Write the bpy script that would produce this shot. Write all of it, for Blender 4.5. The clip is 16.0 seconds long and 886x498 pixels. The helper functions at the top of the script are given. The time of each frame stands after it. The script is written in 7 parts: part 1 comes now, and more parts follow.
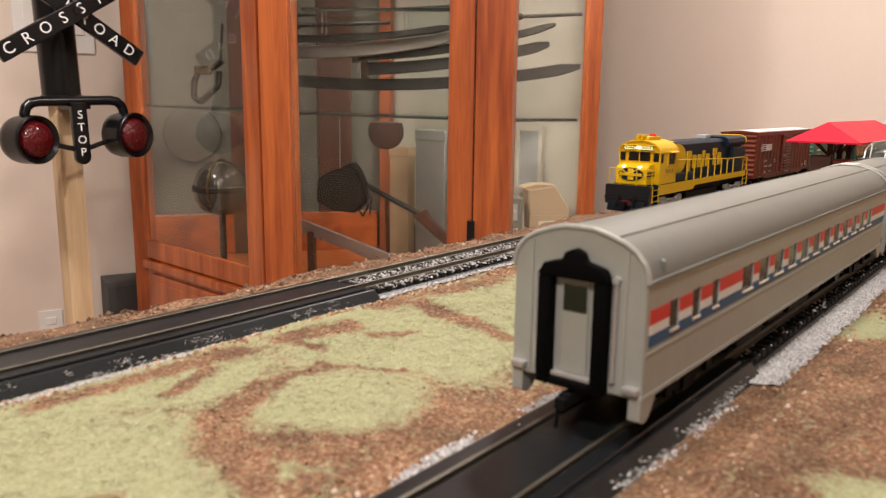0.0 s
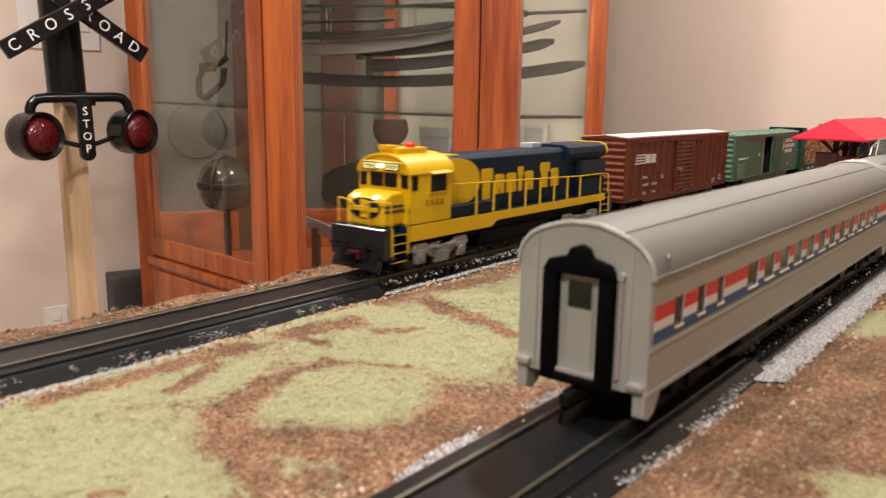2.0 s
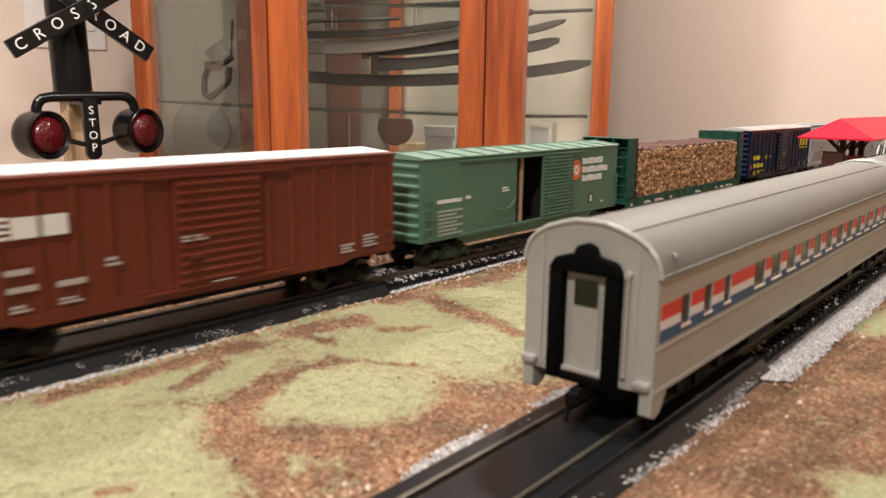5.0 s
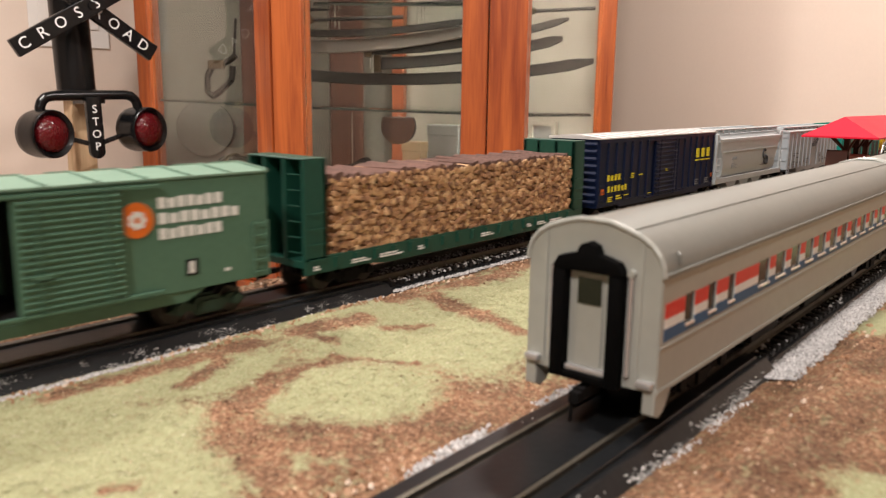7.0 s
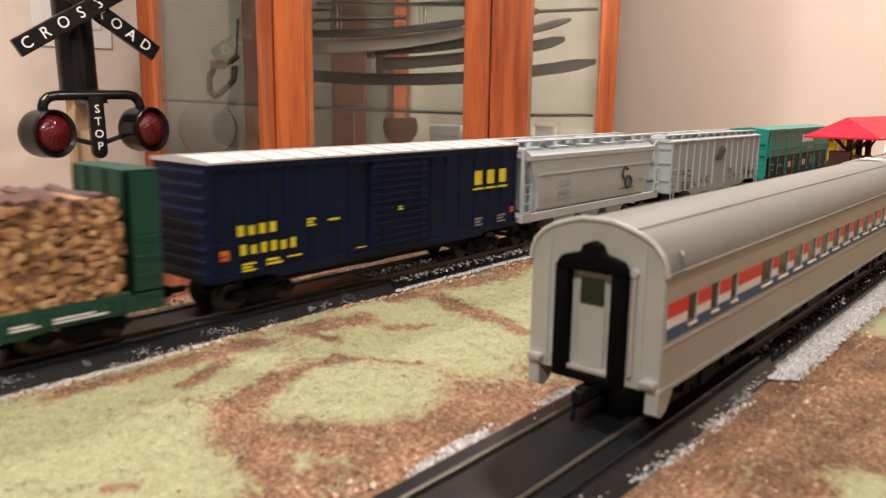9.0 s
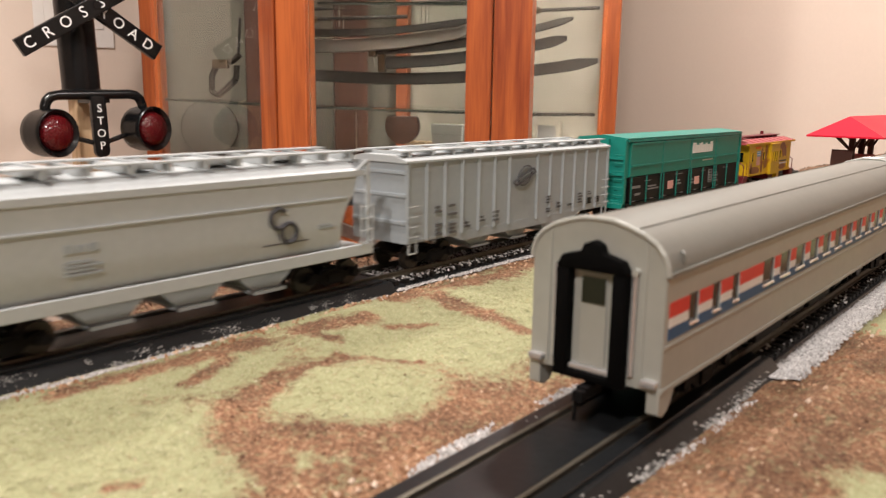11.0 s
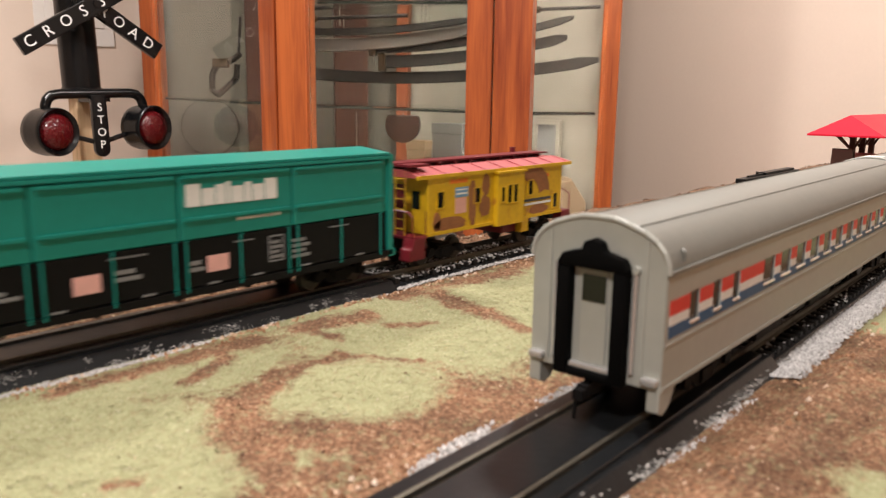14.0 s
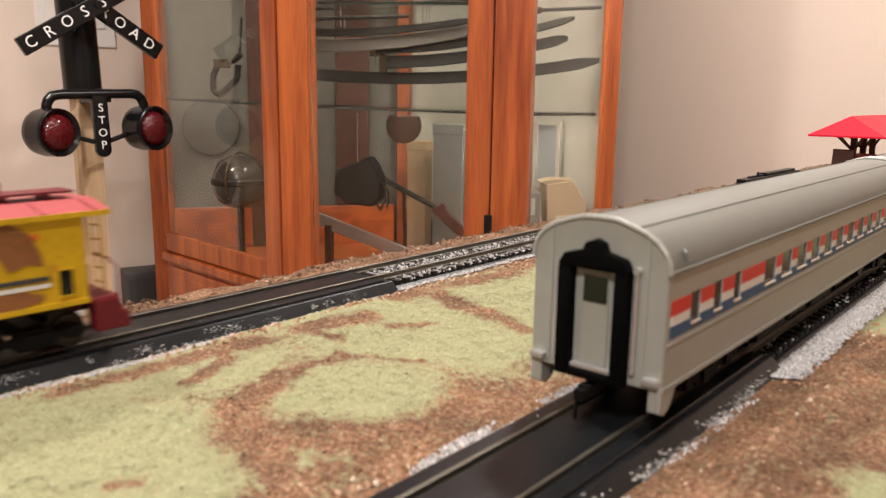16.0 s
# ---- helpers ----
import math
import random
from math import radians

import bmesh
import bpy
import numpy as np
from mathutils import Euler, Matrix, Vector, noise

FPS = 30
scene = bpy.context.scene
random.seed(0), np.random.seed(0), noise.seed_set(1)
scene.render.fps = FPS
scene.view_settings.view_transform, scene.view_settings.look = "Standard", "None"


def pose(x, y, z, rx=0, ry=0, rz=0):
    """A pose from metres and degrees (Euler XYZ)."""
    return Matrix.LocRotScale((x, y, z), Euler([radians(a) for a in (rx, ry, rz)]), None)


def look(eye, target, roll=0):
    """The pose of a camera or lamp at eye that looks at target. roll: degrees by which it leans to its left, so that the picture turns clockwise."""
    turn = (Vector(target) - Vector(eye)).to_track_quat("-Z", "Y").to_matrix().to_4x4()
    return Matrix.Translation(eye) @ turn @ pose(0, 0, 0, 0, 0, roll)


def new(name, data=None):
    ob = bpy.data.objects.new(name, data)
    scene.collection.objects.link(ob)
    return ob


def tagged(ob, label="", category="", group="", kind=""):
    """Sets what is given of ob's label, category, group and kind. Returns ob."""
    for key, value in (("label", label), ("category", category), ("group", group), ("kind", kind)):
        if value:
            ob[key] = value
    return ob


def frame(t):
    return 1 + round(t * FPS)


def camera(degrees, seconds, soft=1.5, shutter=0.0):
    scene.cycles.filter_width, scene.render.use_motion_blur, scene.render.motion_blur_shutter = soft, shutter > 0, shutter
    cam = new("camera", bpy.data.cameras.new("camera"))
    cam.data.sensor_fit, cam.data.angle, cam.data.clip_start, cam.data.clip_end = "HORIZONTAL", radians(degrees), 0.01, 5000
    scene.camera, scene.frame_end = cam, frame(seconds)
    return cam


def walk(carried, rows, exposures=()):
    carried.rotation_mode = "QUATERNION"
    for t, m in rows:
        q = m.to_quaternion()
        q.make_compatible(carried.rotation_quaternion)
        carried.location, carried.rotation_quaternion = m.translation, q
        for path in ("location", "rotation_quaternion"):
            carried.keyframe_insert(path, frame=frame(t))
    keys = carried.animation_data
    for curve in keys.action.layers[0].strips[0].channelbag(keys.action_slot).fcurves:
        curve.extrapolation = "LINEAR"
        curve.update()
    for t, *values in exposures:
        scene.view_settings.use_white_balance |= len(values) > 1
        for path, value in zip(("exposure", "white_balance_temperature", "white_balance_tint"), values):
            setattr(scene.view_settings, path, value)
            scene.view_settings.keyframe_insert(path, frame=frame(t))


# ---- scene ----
cam = camera(59.56, 16.0, soft=1.15, shutter=0.55)
# focused on the passing train: the nearest ground and coach end are a little soft
cam.data.dof.use_dof, cam.data.dof.focus_distance, cam.data.dof.aperture_fstop = True, 0.62, 27.0
PATH = [  # seconds, x, y, z, heading, pitch, roll
    (0.0, 0.00014, -0.00071, 0.07778, 39.066, -10.688, 0.724),
    (0.5, 0.00019, -0.00077, 0.07783, 39.124, -10.747, 0.711),
    (1.0, 0.00021, -0.00072, 0.07774, 39.189, -10.758, 0.711),
    (1.5, 0.00019, -0.00064, 0.07759, 39.287, -10.826, 0.732),
    (2.0, 0.00014, -0.00059, 0.07747, 39.377, -10.903, 0.770),
    (2.5, 0.00010, -0.00053, 0.07736, 39.426, -10.917, 0.801),
    (3.0, 0.00005, -0.00044, 0.07728, 39.493, -10.955, 0.810),
    (3.5, -0.00003, -0.00033, 0.07724, 39.596, -10.977, 0.800),
    (4.0, -0.00009, -0.00030, 0.07721, 39.651, -10.978, 0.796),
    (6.5, 0.00012, -0.00020, 0.07714, 39.896, -10.994, 0.767),
    (7.0, 0.00013, -0.00010, 0.07702, 39.956, -11.054, 0.767),
    (7.5, 0.00010, -0.00005, 0.07691, 40.014, -11.103, 0.788),
    (8.0, 0.00007, -0.00002, 0.07686, 40.054, -11.094, 0.816),
    (8.5, 0.00003, 0.00001, 0.07684, 40.069, -11.080, 0.833),
    (9.0, -0.00006, 0.00008, 0.07682, 40.086, -11.031, 0.841),
    (11.5, 0.00013, -0.00008, 0.07678, 40.257, -11.098, 0.793),
    (12.0, 0.00013, -0.00008, 0.07668, 40.218, -11.108, 0.796),
    (12.5, 0.00015, -0.00012, 0.07662, 40.210, -11.101, 0.812),
    (13.0, 0.00021, -0.00015, 0.07657, 40.259, -11.148, 0.830),
    (13.5, 0.00028, -0.00010, 0.07651, 40.261, -11.151, 0.837),
    (14.0, 0.00027, 0.00003, 0.07646, 40.263, -11.149, 0.826),
    (14.5, 0.00019, 0.00013, 0.07646, 40.273, -11.141, 0.798),
    (15.0, 0.00014, 0.00012, 0.07647, 40.306, -11.122, 0.783),
    (15.5, 0.00012, 0.00005, 0.07647, 40.319, -11.124, 0.798),
    (16.0, -0.00000, 0.00000, 0.07650, 40.320, -11.108, 0.838),
]
TRAIN = [  # seconds, way gone by the train in metres
    (0.0, -0.0354), (4.2, 0.5299), (6.3, 0.8100), (8.0, 1.0415), (9.2, 1.1985), (11.3, 1.4827), (12.0, 1.5800), (13.3, 1.7567), (14.6, 1.9263), (16.0, 2.1126),
]


def eye_pose(x, y, z, heading, pitch, roll):
    return pose(x, y, z, 90 + pitch, 0, heading - 90) @ pose(0, 0, 0, 0, 0, roll)


walk(cam, [(r[0], eye_pose(*r[1:])) for r in PATH], exposures=[(0.0, -0.15), (2.5, -0.13), (3.7, 0.0), (14.5, 0.0), (16.0, -0.06)])


# The room: z = 0 is the top of the rails; the room's own axes are turned against the track.
FLOOR_Z, CEIL_Z = -0.95, 1.50
ROOM_YAW = radians(26.3)
E_F = Vector((math.cos(ROOM_YAW), math.sin(ROOM_YAW), 0))
E_R = Vector((math.sin(ROOM_YAW), -math.cos(ROOM_YAW), 0))


def room(r, f, z):
    """A place from metres to the right, forward and up, in the room's axes."""
    return E_R * r + E_F * f + Vector((0, 0, z))


ROOM = Matrix(((E_R.x, E_F.x, 0, 0), (E_R.y, E_F.y, 0, 0), (0, 0, 1, 0), (0, 0, 0, 1)))

world = bpy.data.worlds.new("world")
scene.world = world
world.use_nodes = True
world.node_tree.nodes["Background"].inputs[0].default_value = (0.9, 0.95, 1.0, 1)
world.node_tree.nodes["Background"].inputs[1].default_value = 0.05


def added_ceiling_lamp(r, f, size, watts, colour=(1.0, 0.80, 0.60)):
    d = bpy.data.lights.new("added_ceiling_lamp", "AREA")
    d.shape, d.size, d.energy, d.color = "DISK", size, watts, colour
    ob = new("added_ceiling_lamp", d)
    ob.matrix_world = look(room(r, f, CEIL_Z - 0.03), room(r, f, -1), 0)
    return ob


# unseen lamps, added under the ceiling to balance the brightness of walls and train
LAMP = (1.0, 0.91, 0.865)
added_ceiling_lamp(0.15, 1.50, 0.20, 35, LAMP)
added_ceiling_lamp(-0.05, 0.05, 0.20, 17, LAMP)
added_ceiling_lamp(-0.17, -1.25, 0.20, 47, LAMP)
added_ceiling_lamp(-1.40, 0.70, 0.20, 40, LAMP)


def material(name, colour, rough=0.5, metal=0.0, vary=0.12, grain=120.0, bump=0.0, spots=None, coat=0.0, rough_vary=0.1, gloss=0.32):
    """A painted or raw surface: colour varied at two scales, fine relief, and optional worn spots (colour, share, scale)."""
    m = bpy.data.materials.new(name)
    m.use_nodes = True
    nt = m.node_tree
    b = nt.nodes["Principled BSDF"]
    b.inputs["Roughness"].default_value, b.inputs["Metallic"].default_value = rough, metal
    b.inputs["Coat Weight"].default_value = coat
    b.inputs["Specular IOR Level"].default_value = gloss
    co = nt.nodes.new("ShaderNodeTexCoord")
    big = nt.nodes.new("ShaderNodeTexNoise")
    big.inputs["Scale"].default_value, big.inputs["Detail"].default_value = grain * 0.15, 4
    fine = nt.nodes.new("ShaderNodeTexNoise")
    fine.inputs["Scale"].default_value, fine.inputs["Detail"].default_value = grain * 3, 5
    add = nt.nodes.new("ShaderNodeMath")
    add.operation = "ADD"
    nt.links.new(co.outputs["Object"], big.inputs["Vector"])
    nt.links.new(co.outputs["Object"], fine.inputs["Vector"])
    nt.links.new(big.outputs["Fac"], add.inputs[0])
    nt.links.new(fine.outputs["Fac"], add.inputs[1])
    ramp = nt.nodes.new("ShaderNodeMapRange")
    ramp.inputs["From Min"].default_value, ramp.inputs["From Max"].default_value = 0.6, 1.4
    ramp.inputs["To Min"].default_value, ramp.inputs["To Max"].default_value = 1 - vary, 1 + vary
    nt.links.new(add.outputs[0], ramp.inputs["Value"])
    mul = nt.nodes.new("ShaderNodeVectorMath")
    mul.operation = "SCALE"
    mul.inputs[0].default_value = colour
    nt.links.new(ramp.outputs[0], mul.inputs["Scale"])
    out = mul.outputs[0]
    if spots:
        sc, share, scale = spots
        n = nt.nodes.new("ShaderNodeTexNoise")
        n.inputs["Scale"].default_value, n.inputs["Detail"].default_value = scale, 6
        nt.links.new(co.outputs["Object"], n.inputs["Vector"])
        r = nt.nodes.new("ShaderNodeMapRange")
        r.inputs["From Min"].default_value, r.inputs["From Max"].default_value = 0.72 - share, 0.80 - share
        nt.links.new(n.outputs["Fac"], r.inputs["Value"])
        mx = nt.nodes.new("ShaderNodeMix")
        mx.data_type = "RGBA"
        mx.inputs["B"].default_value = (*sc, 1)
        nt.links.new(r.outputs[0], mx.inputs["Factor"])
        nt.links.new(out, mx.inputs["A"])
        out = mx.outputs["Result"]
    nt.links.new(out, b.inputs["Base Color"])
    rr = nt.nodes.new("ShaderNodeMapRange")
    rr.inputs["To Min"].default_value, rr.inputs["To Max"].default_value = max(0.02, rough - rough_vary), min(1, rough + rough_vary)
    nt.links.new(big.outputs["Fac"], rr.inputs["Value"])
    nt.links.new(rr.outputs[0], b.inputs["Roughness"])
    if bump:
        bp = nt.nodes.new("ShaderNodeBump")
        bp.inputs["Strength"].default_value, bp.inputs["Distance"].default_value = 0.6, bump
        nt.links.new(fine.outputs["Fac"], bp.inputs["Height"])
        nt.links.new(bp.outputs[0], b.inputs["Normal"])
    return m


def wood(name, dark, light, along="Z", scale=14.0, rough=0.35, coat=0.2):
    """Varnished wood with grain that runs along one axis."""
    m = bpy.data.materials.new(name)
    m.use_nodes = True
    nt = m.node_tree
    b = nt.nodes["Principled BSDF"]
    b.inputs["Roughness"].default_value, b.inputs["Coat Weight"].default_value = rough, coat
    co, mp = nt.nodes.new("ShaderNodeTexCoord"), nt.nodes.new("ShaderNodeMapping")
    k = {"X": (0.06, 1, 1), "Y": (1, 0.06, 1), "Z": (1, 1, 0.06)}[along]
    mp.inputs["Scale"].default_value = k
    nt.links.new(co.outputs["Object"], mp.inputs["Vector"])
    n1, n2 = nt.nodes.new("ShaderNodeTexNoise"), nt.nodes.new("ShaderNodeTexNoise")
    n1.inputs["Scale"].default_value, n1.inputs["Detail"].default_value, n1.inputs["Distortion"].default_value = scale * 2, 5, 0.6
    n2.inputs["Scale"].default_value, n2.inputs["Detail"].default_value = scale * 14, 3
    for n in (n1, n2):
        nt.links.new(mp.outputs[0], n.inputs["Vector"])
    mixn = nt.nodes.new("ShaderNodeMath")
    mixn.operation = "MULTIPLY_ADD"
    mixn.inputs[1].default_value = 0.35
    nt.links.new(n2.outputs["Fac"], mixn.inputs[0])
    nt.links.new(n1.outputs["Fac"], mixn.inputs[2])
    rp = nt.nodes.new("ShaderNodeValToRGB")
    rp.color_ramp.elements[0].position, rp.color_ramp.elements[0].color = 0.45, (*dark, 1)
    rp.color_ramp.elements[1].position, rp.color_ramp.elements[1].color = 0.85, (*light, 1)
    nt.links.new(mixn.outputs[0], rp.inputs[0])
    nt.links.new(rp.outputs[0], b.inputs["Base Color"])
    bp = nt.nodes.new("ShaderNodeBump")
    bp.inputs["Strength"].default_value, bp.inputs["Distance"].default_value = 0.2, 0.001
    nt.links.new(n2.outputs["Fac"], bp.inputs["Height"])
    nt.links.new(bp.outputs[0], b.inputs["Normal"])
    return m


def glowing(name, colour, strength):
    m = bpy.data.materials.new(name)
    m.use_nodes = True
    b = m.node_tree.nodes["Principled BSDF"]
    b.inputs["Base Color"].default_value = (*colour, 1)
    b.inputs["Emission Color"].default_value, b.inputs["Emission Strength"].default_value = (*colour, 1), strength
    return m


def clear_glass(name, tint=(0.93, 0.95, 0.93), rough=0.03, ior=1.30):
    m = bpy.data.materials.new(name)
    m.use_nodes = True
    b = m.node_tree.nodes["Principled BSDF"]
    b.inputs["Base Color"].default_value = (*tint, 1)
    b.inputs["Roughness"].default_value, b.inputs["Transmission Weight"].default_value, b.inputs["IOR"].default_value = rough, 1.0, ior
    return m


M_WALL = material("wall_paint", (0.70, 0.59, 0.50), 0.75, vary=0.02, grain=40, bump=0.0003)
M_FLOOR = material("floor_carpet", (0.30, 0.24, 0.19), 0.9, vary=0.15, grain=60, bump=0.002)
M_CEIL = material("ceiling_paint", (0.75, 0.72, 0.68), 0.85, vary=0.03, grain=30)
M_TRIM = material("trim_paint", (0.75, 0.72, 0.68), 0.5, vary=0.03)
M_CHERRY = wood("cherry_wood_upright", (0.21, 0.036, 0.009), (0.46, 0.115, 0.026), "Z")
M_CHERRY_X = wood("cherry_wood_level", (0.21, 0.036, 0.009), (0.46, 0.115, 0.026), "X")
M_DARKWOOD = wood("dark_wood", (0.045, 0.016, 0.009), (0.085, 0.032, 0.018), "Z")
M_PINE = wood("pine_post", (0.50, 0.34, 0.19), (0.66, 0.48, 0.29), "Z", rough=0.55, coat=0.0)
M_GLASS = clear_glass("cabinet_glass", (0.74, 0.75, 0.71))
M_BLACK = material("black_plastic", (0.006, 0.006, 0.0065), 0.35, vary=0.2, grain=60, bump=0.0001)
M_BLACKPAINT = material("black_paint", (0.004, 0.0045, 0.005), 0.26, vary=0.2, grain=25, bump=0.0003)
M_WHITEPAINT = material("white_letters", (0.8, 0.8, 0.78), 0.5, vary=0.04)
M_UNDER = material("dull_black_running_gear", (0.007, 0.0065, 0.0065), 0.6, vary=0.3, grain=300, bump=0.0001)
for black, shine in ((M_BLACK, 0.2), (M_BLACKPAINT, 0.34), (M_UNDER, 0.08)):
    black.node_tree.nodes["Principled BSDF"].inputs["Specular IOR Level"].default_value = shine
M_STEEL = material("nickel_rail", (0.17, 0.155, 0.125), 0.5, 0.8, vary=0.2, grain=300, spots=((0.10, 0.08, 0.06), 0.12, 60))
M_ROADBED = material("roadbed_plastic", (0.0080, 0.0090, 0.0100), 0.36, vary=0.25, grain=160, bump=0.00012, spots=((0.16, 0.155, 0.15), 0.03, 130), rough_vary=0.12)
M_ROADBED.node_tree.nodes["Principled BSDF"].inputs["Specular IOR Level"].default_value = 0.32
M_TIE = material("tie_plastic", (0.009, 0.008, 0.007), 0.5, vary=0.3, grain=300)


class Shape:
    """A bmesh with simple solids added to it."""

    def __init__(self):
        self.bm = bmesh.new()

    def box(self, x0, x1, y0, y1, z0, z1, m=None):
        vs = [self.bm.verts.new(v) for v in ((x0, y0, z0), (x1, y0, z0), (x1, y1, z0), (x0, y1, z0), (x0, y0, z1), (x1, y0, z1), (x1, y1, z1), (x0, y1, z1))]
        for f in ((3, 2, 1, 0), (4, 5, 6, 7), (0, 1, 5, 4), (1, 2, 6, 5), (2, 3, 7, 6), (3, 0, 4, 7)):
            self.bm.faces.new([vs[i] for i in f])
        if m is not None:
            for v in vs:
                v.co = m @ v.co
        return self

    def prism(self, pts, a0, a1, axis="x"):
        """A closed outline swept from a0 to a1: (y, z) along x, (x, z) along y, (x, y) along z."""
        def put(p, a):
            return {"x": (a, p[0], p[1]), "y": (p[0], a, p[1]), "z": (p[0], p[1], a)}[axis]
        v0 = [self.bm.verts.new(put(p, a0)) for p in pts]
        v1 = [self.bm.verts.new(put(p, a1)) for p in pts]
        n = len(pts)
        self.bm.faces.new(v0)
        self.bm.faces.new(v1[::-1])
        for i in range(n):
            self.bm.faces.new((v0[i], v1[i], v1[(i + 1) % n], v0[(i + 1) % n]))
        return self

    def rod(self, p, q, r, seg=8, r2=None):
        p, q = Vector(p), Vector(q)
        w = (q - p).normalized()
        u = w.orthogonal().normalized()
        v = w.cross(u)
        r2 = r if r2 is None else r2
        a, b = [], []
        for i in range(seg):
            t = 2 * math.pi * i / seg
            d = u * math.cos(t) + v * math.sin(t)
            a.append(self.bm.verts.new(p + d * r))
            b.append(self.bm.verts.new(q + d * r2))
        self.bm.faces.new(a[::-1])
        self.bm.faces.new(b)
        for i in range(seg):
            self.bm.faces.new((a[i], a[(i + 1) % seg], b[(i + 1) % seg], b[i]))
        return self

    def wire(self, pts, r, seg=6):
        for p, q in zip(pts, pts[1:]):
            self.rod(p, q, r, seg)
        return self

    def lathe(self, pts, origin=(0, 0, 0), axis="z", seg=24):
        """Outline of (radius, height) turned round an axis."""
        rings = []
        for r, hgt in pts:
            ring = []
            for i in range(seg):
                t = 2 * math.pi * i / seg
                c, s = r * math.cos(t), r * math.sin(t)
                q = {"z": (c, s, hgt), "x": (hgt, c, s), "y": (c, hgt, s)}[axis]
                ring.append(self.bm.verts.new(Vector(q) + Vector(origin)))
            rings.append(ring)
        for a, b in zip(rings, rings[1:]):
            for i in range(seg):
                self.bm.faces.new((a[i], a[(i + 1) % seg], b[(i + 1) % seg], b[i]))
        self.bm.faces.new(rings[0][::-1])
        self.bm.faces.new(rings[-1])
        return self

    def bevel(self, w, seg=2, angle=30):
        bmesh.ops.recalc_face_normals(self.bm, faces=self.bm.faces)
        es = [e for e in self.bm.edges if len(e.link_faces) == 2 and e.calc_face_angle(0) > radians(angle)]
        bmesh.ops.bevel(self.bm, geom=es, offset=w, segments=seg, affect="EDGES", profile=0.6, clamp_overlap=True)
        return self

    def turned(self, m):
        bmesh.ops.transform(self.bm, matrix=m, verts=self.bm.verts)
        return self


def part(name, shape, mat, parent=None, label="", smooth=False, keep=None):
    """Links a shape as one mesh object, under a thing or a part."""
    bm = shape.bm
    bmesh.ops.recalc_face_normals(bm, faces=bm.faces)
    me = bpy.data.meshes.new(name)
    bm.to_mesh(me)
    bm.free()
    me.materials.append(mat)
    if smooth:
        me.shade_smooth()
        me.set_sharp_from_angle(angle=radians(35))
    ob = new(name, me)
    if parent is not None:
        ob.parent = parent
    if keep is not None:
        ob.matrix_basis = keep
    if label:
        tagged(ob, label)
    return ob


def thing(name, m, label, category, group="", kind=""):
    ob = new(name)
    ob.empty_display_size = 0.01
    ob.matrix_basis = m
    return tagged(ob, label, category, group, kind)


def letters(body, size, mat, parent, m, name="lettering", depth=0.0, spacing=1.0):
    cu = bpy.data.curves.new(name, "FONT")
    cu.body, cu.size, cu.extrude, cu.align_x, cu.align_y, cu.space_character = body, size, depth, "CENTER", "CENTER", spacing
    cu.resolution_u = 3
    tmp = bpy.data.objects.new(name, cu)
    me = bpy.data.meshes.new_from_object(tmp)
    bpy.data.objects.remove(tmp)
    me.materials.append(mat)
    ob = new(name, me)
    ob.parent = parent
    ob.matrix_basis = m
    return ob


def slab(name, a, b, z0, z1, thick, mat, label, category="wall"):
    """A wall between two places of the plan, with its thickness to the outside (right of a towards b)."""
    a, b = room(*a, 0), room(*b, 0)
    d = (b - a).normalized()
    n = Vector((d.y, -d.x, 0))
    s = Shape()
    pts = [a, b, b + n * thick, a + n * thick]
    s.prism([(p.x, p.y) for p in pts], z0, z1, "z")
    return tagged(part(name, s, mat), label, category, kind="structure")


# plan of the room: corner behind the cabinet, two long walls, and the walls behind the camera
P_CORNER, P_RIGHT, P_BACK, P_LEFT = (-0.600, 3.450), (3.6, -0.75), (-0.4, -4.9), (-4.675, -0.625)
slab("wall_left", P_CORNER, P_LEFT, FLOOR_Z, CEIL_Z, 0.12, M_WALL, "plain beige painted wall of the room")
slab("wall_right", P_RIGHT, P_CORNER, FLOOR_Z, CEIL_Z, 0.12, M_WALL, "plain beige painted wall of the room")
slab("wall_back", P_BACK, P_RIGHT, FLOOR_Z, CEIL_Z, 0.12, M_WALL, "plain beige painted wall of the room")
slab("wall_side", P_LEFT, P_BACK, FLOOR_Z, CEIL_Z, 0.12, M_WALL, "plain beige painted wall of the room")
s = Shape()
s.prism([tuple(room(*p, 0).xy) for p in (P_CORNER, P_LEFT, P_BACK, P_RIGHT)], FLOOR_Z - 0.1, FLOOR_Z, "z")
tagged(part("floor", s, M_FLOOR), "brown carpeted floor of the room", "floor", kind="structure")
s = Shape()
s.prism([tuple(room(*p, 0).xy) for p in (P_CORNER, P_LEFT, P_BACK, P_RIGHT)], CEIL_Z, CEIL_Z + 0.1, "z")
tagged(part("ceiling", s, M_CEIL), "plain white painted ceiling", "ceiling", kind="structure")


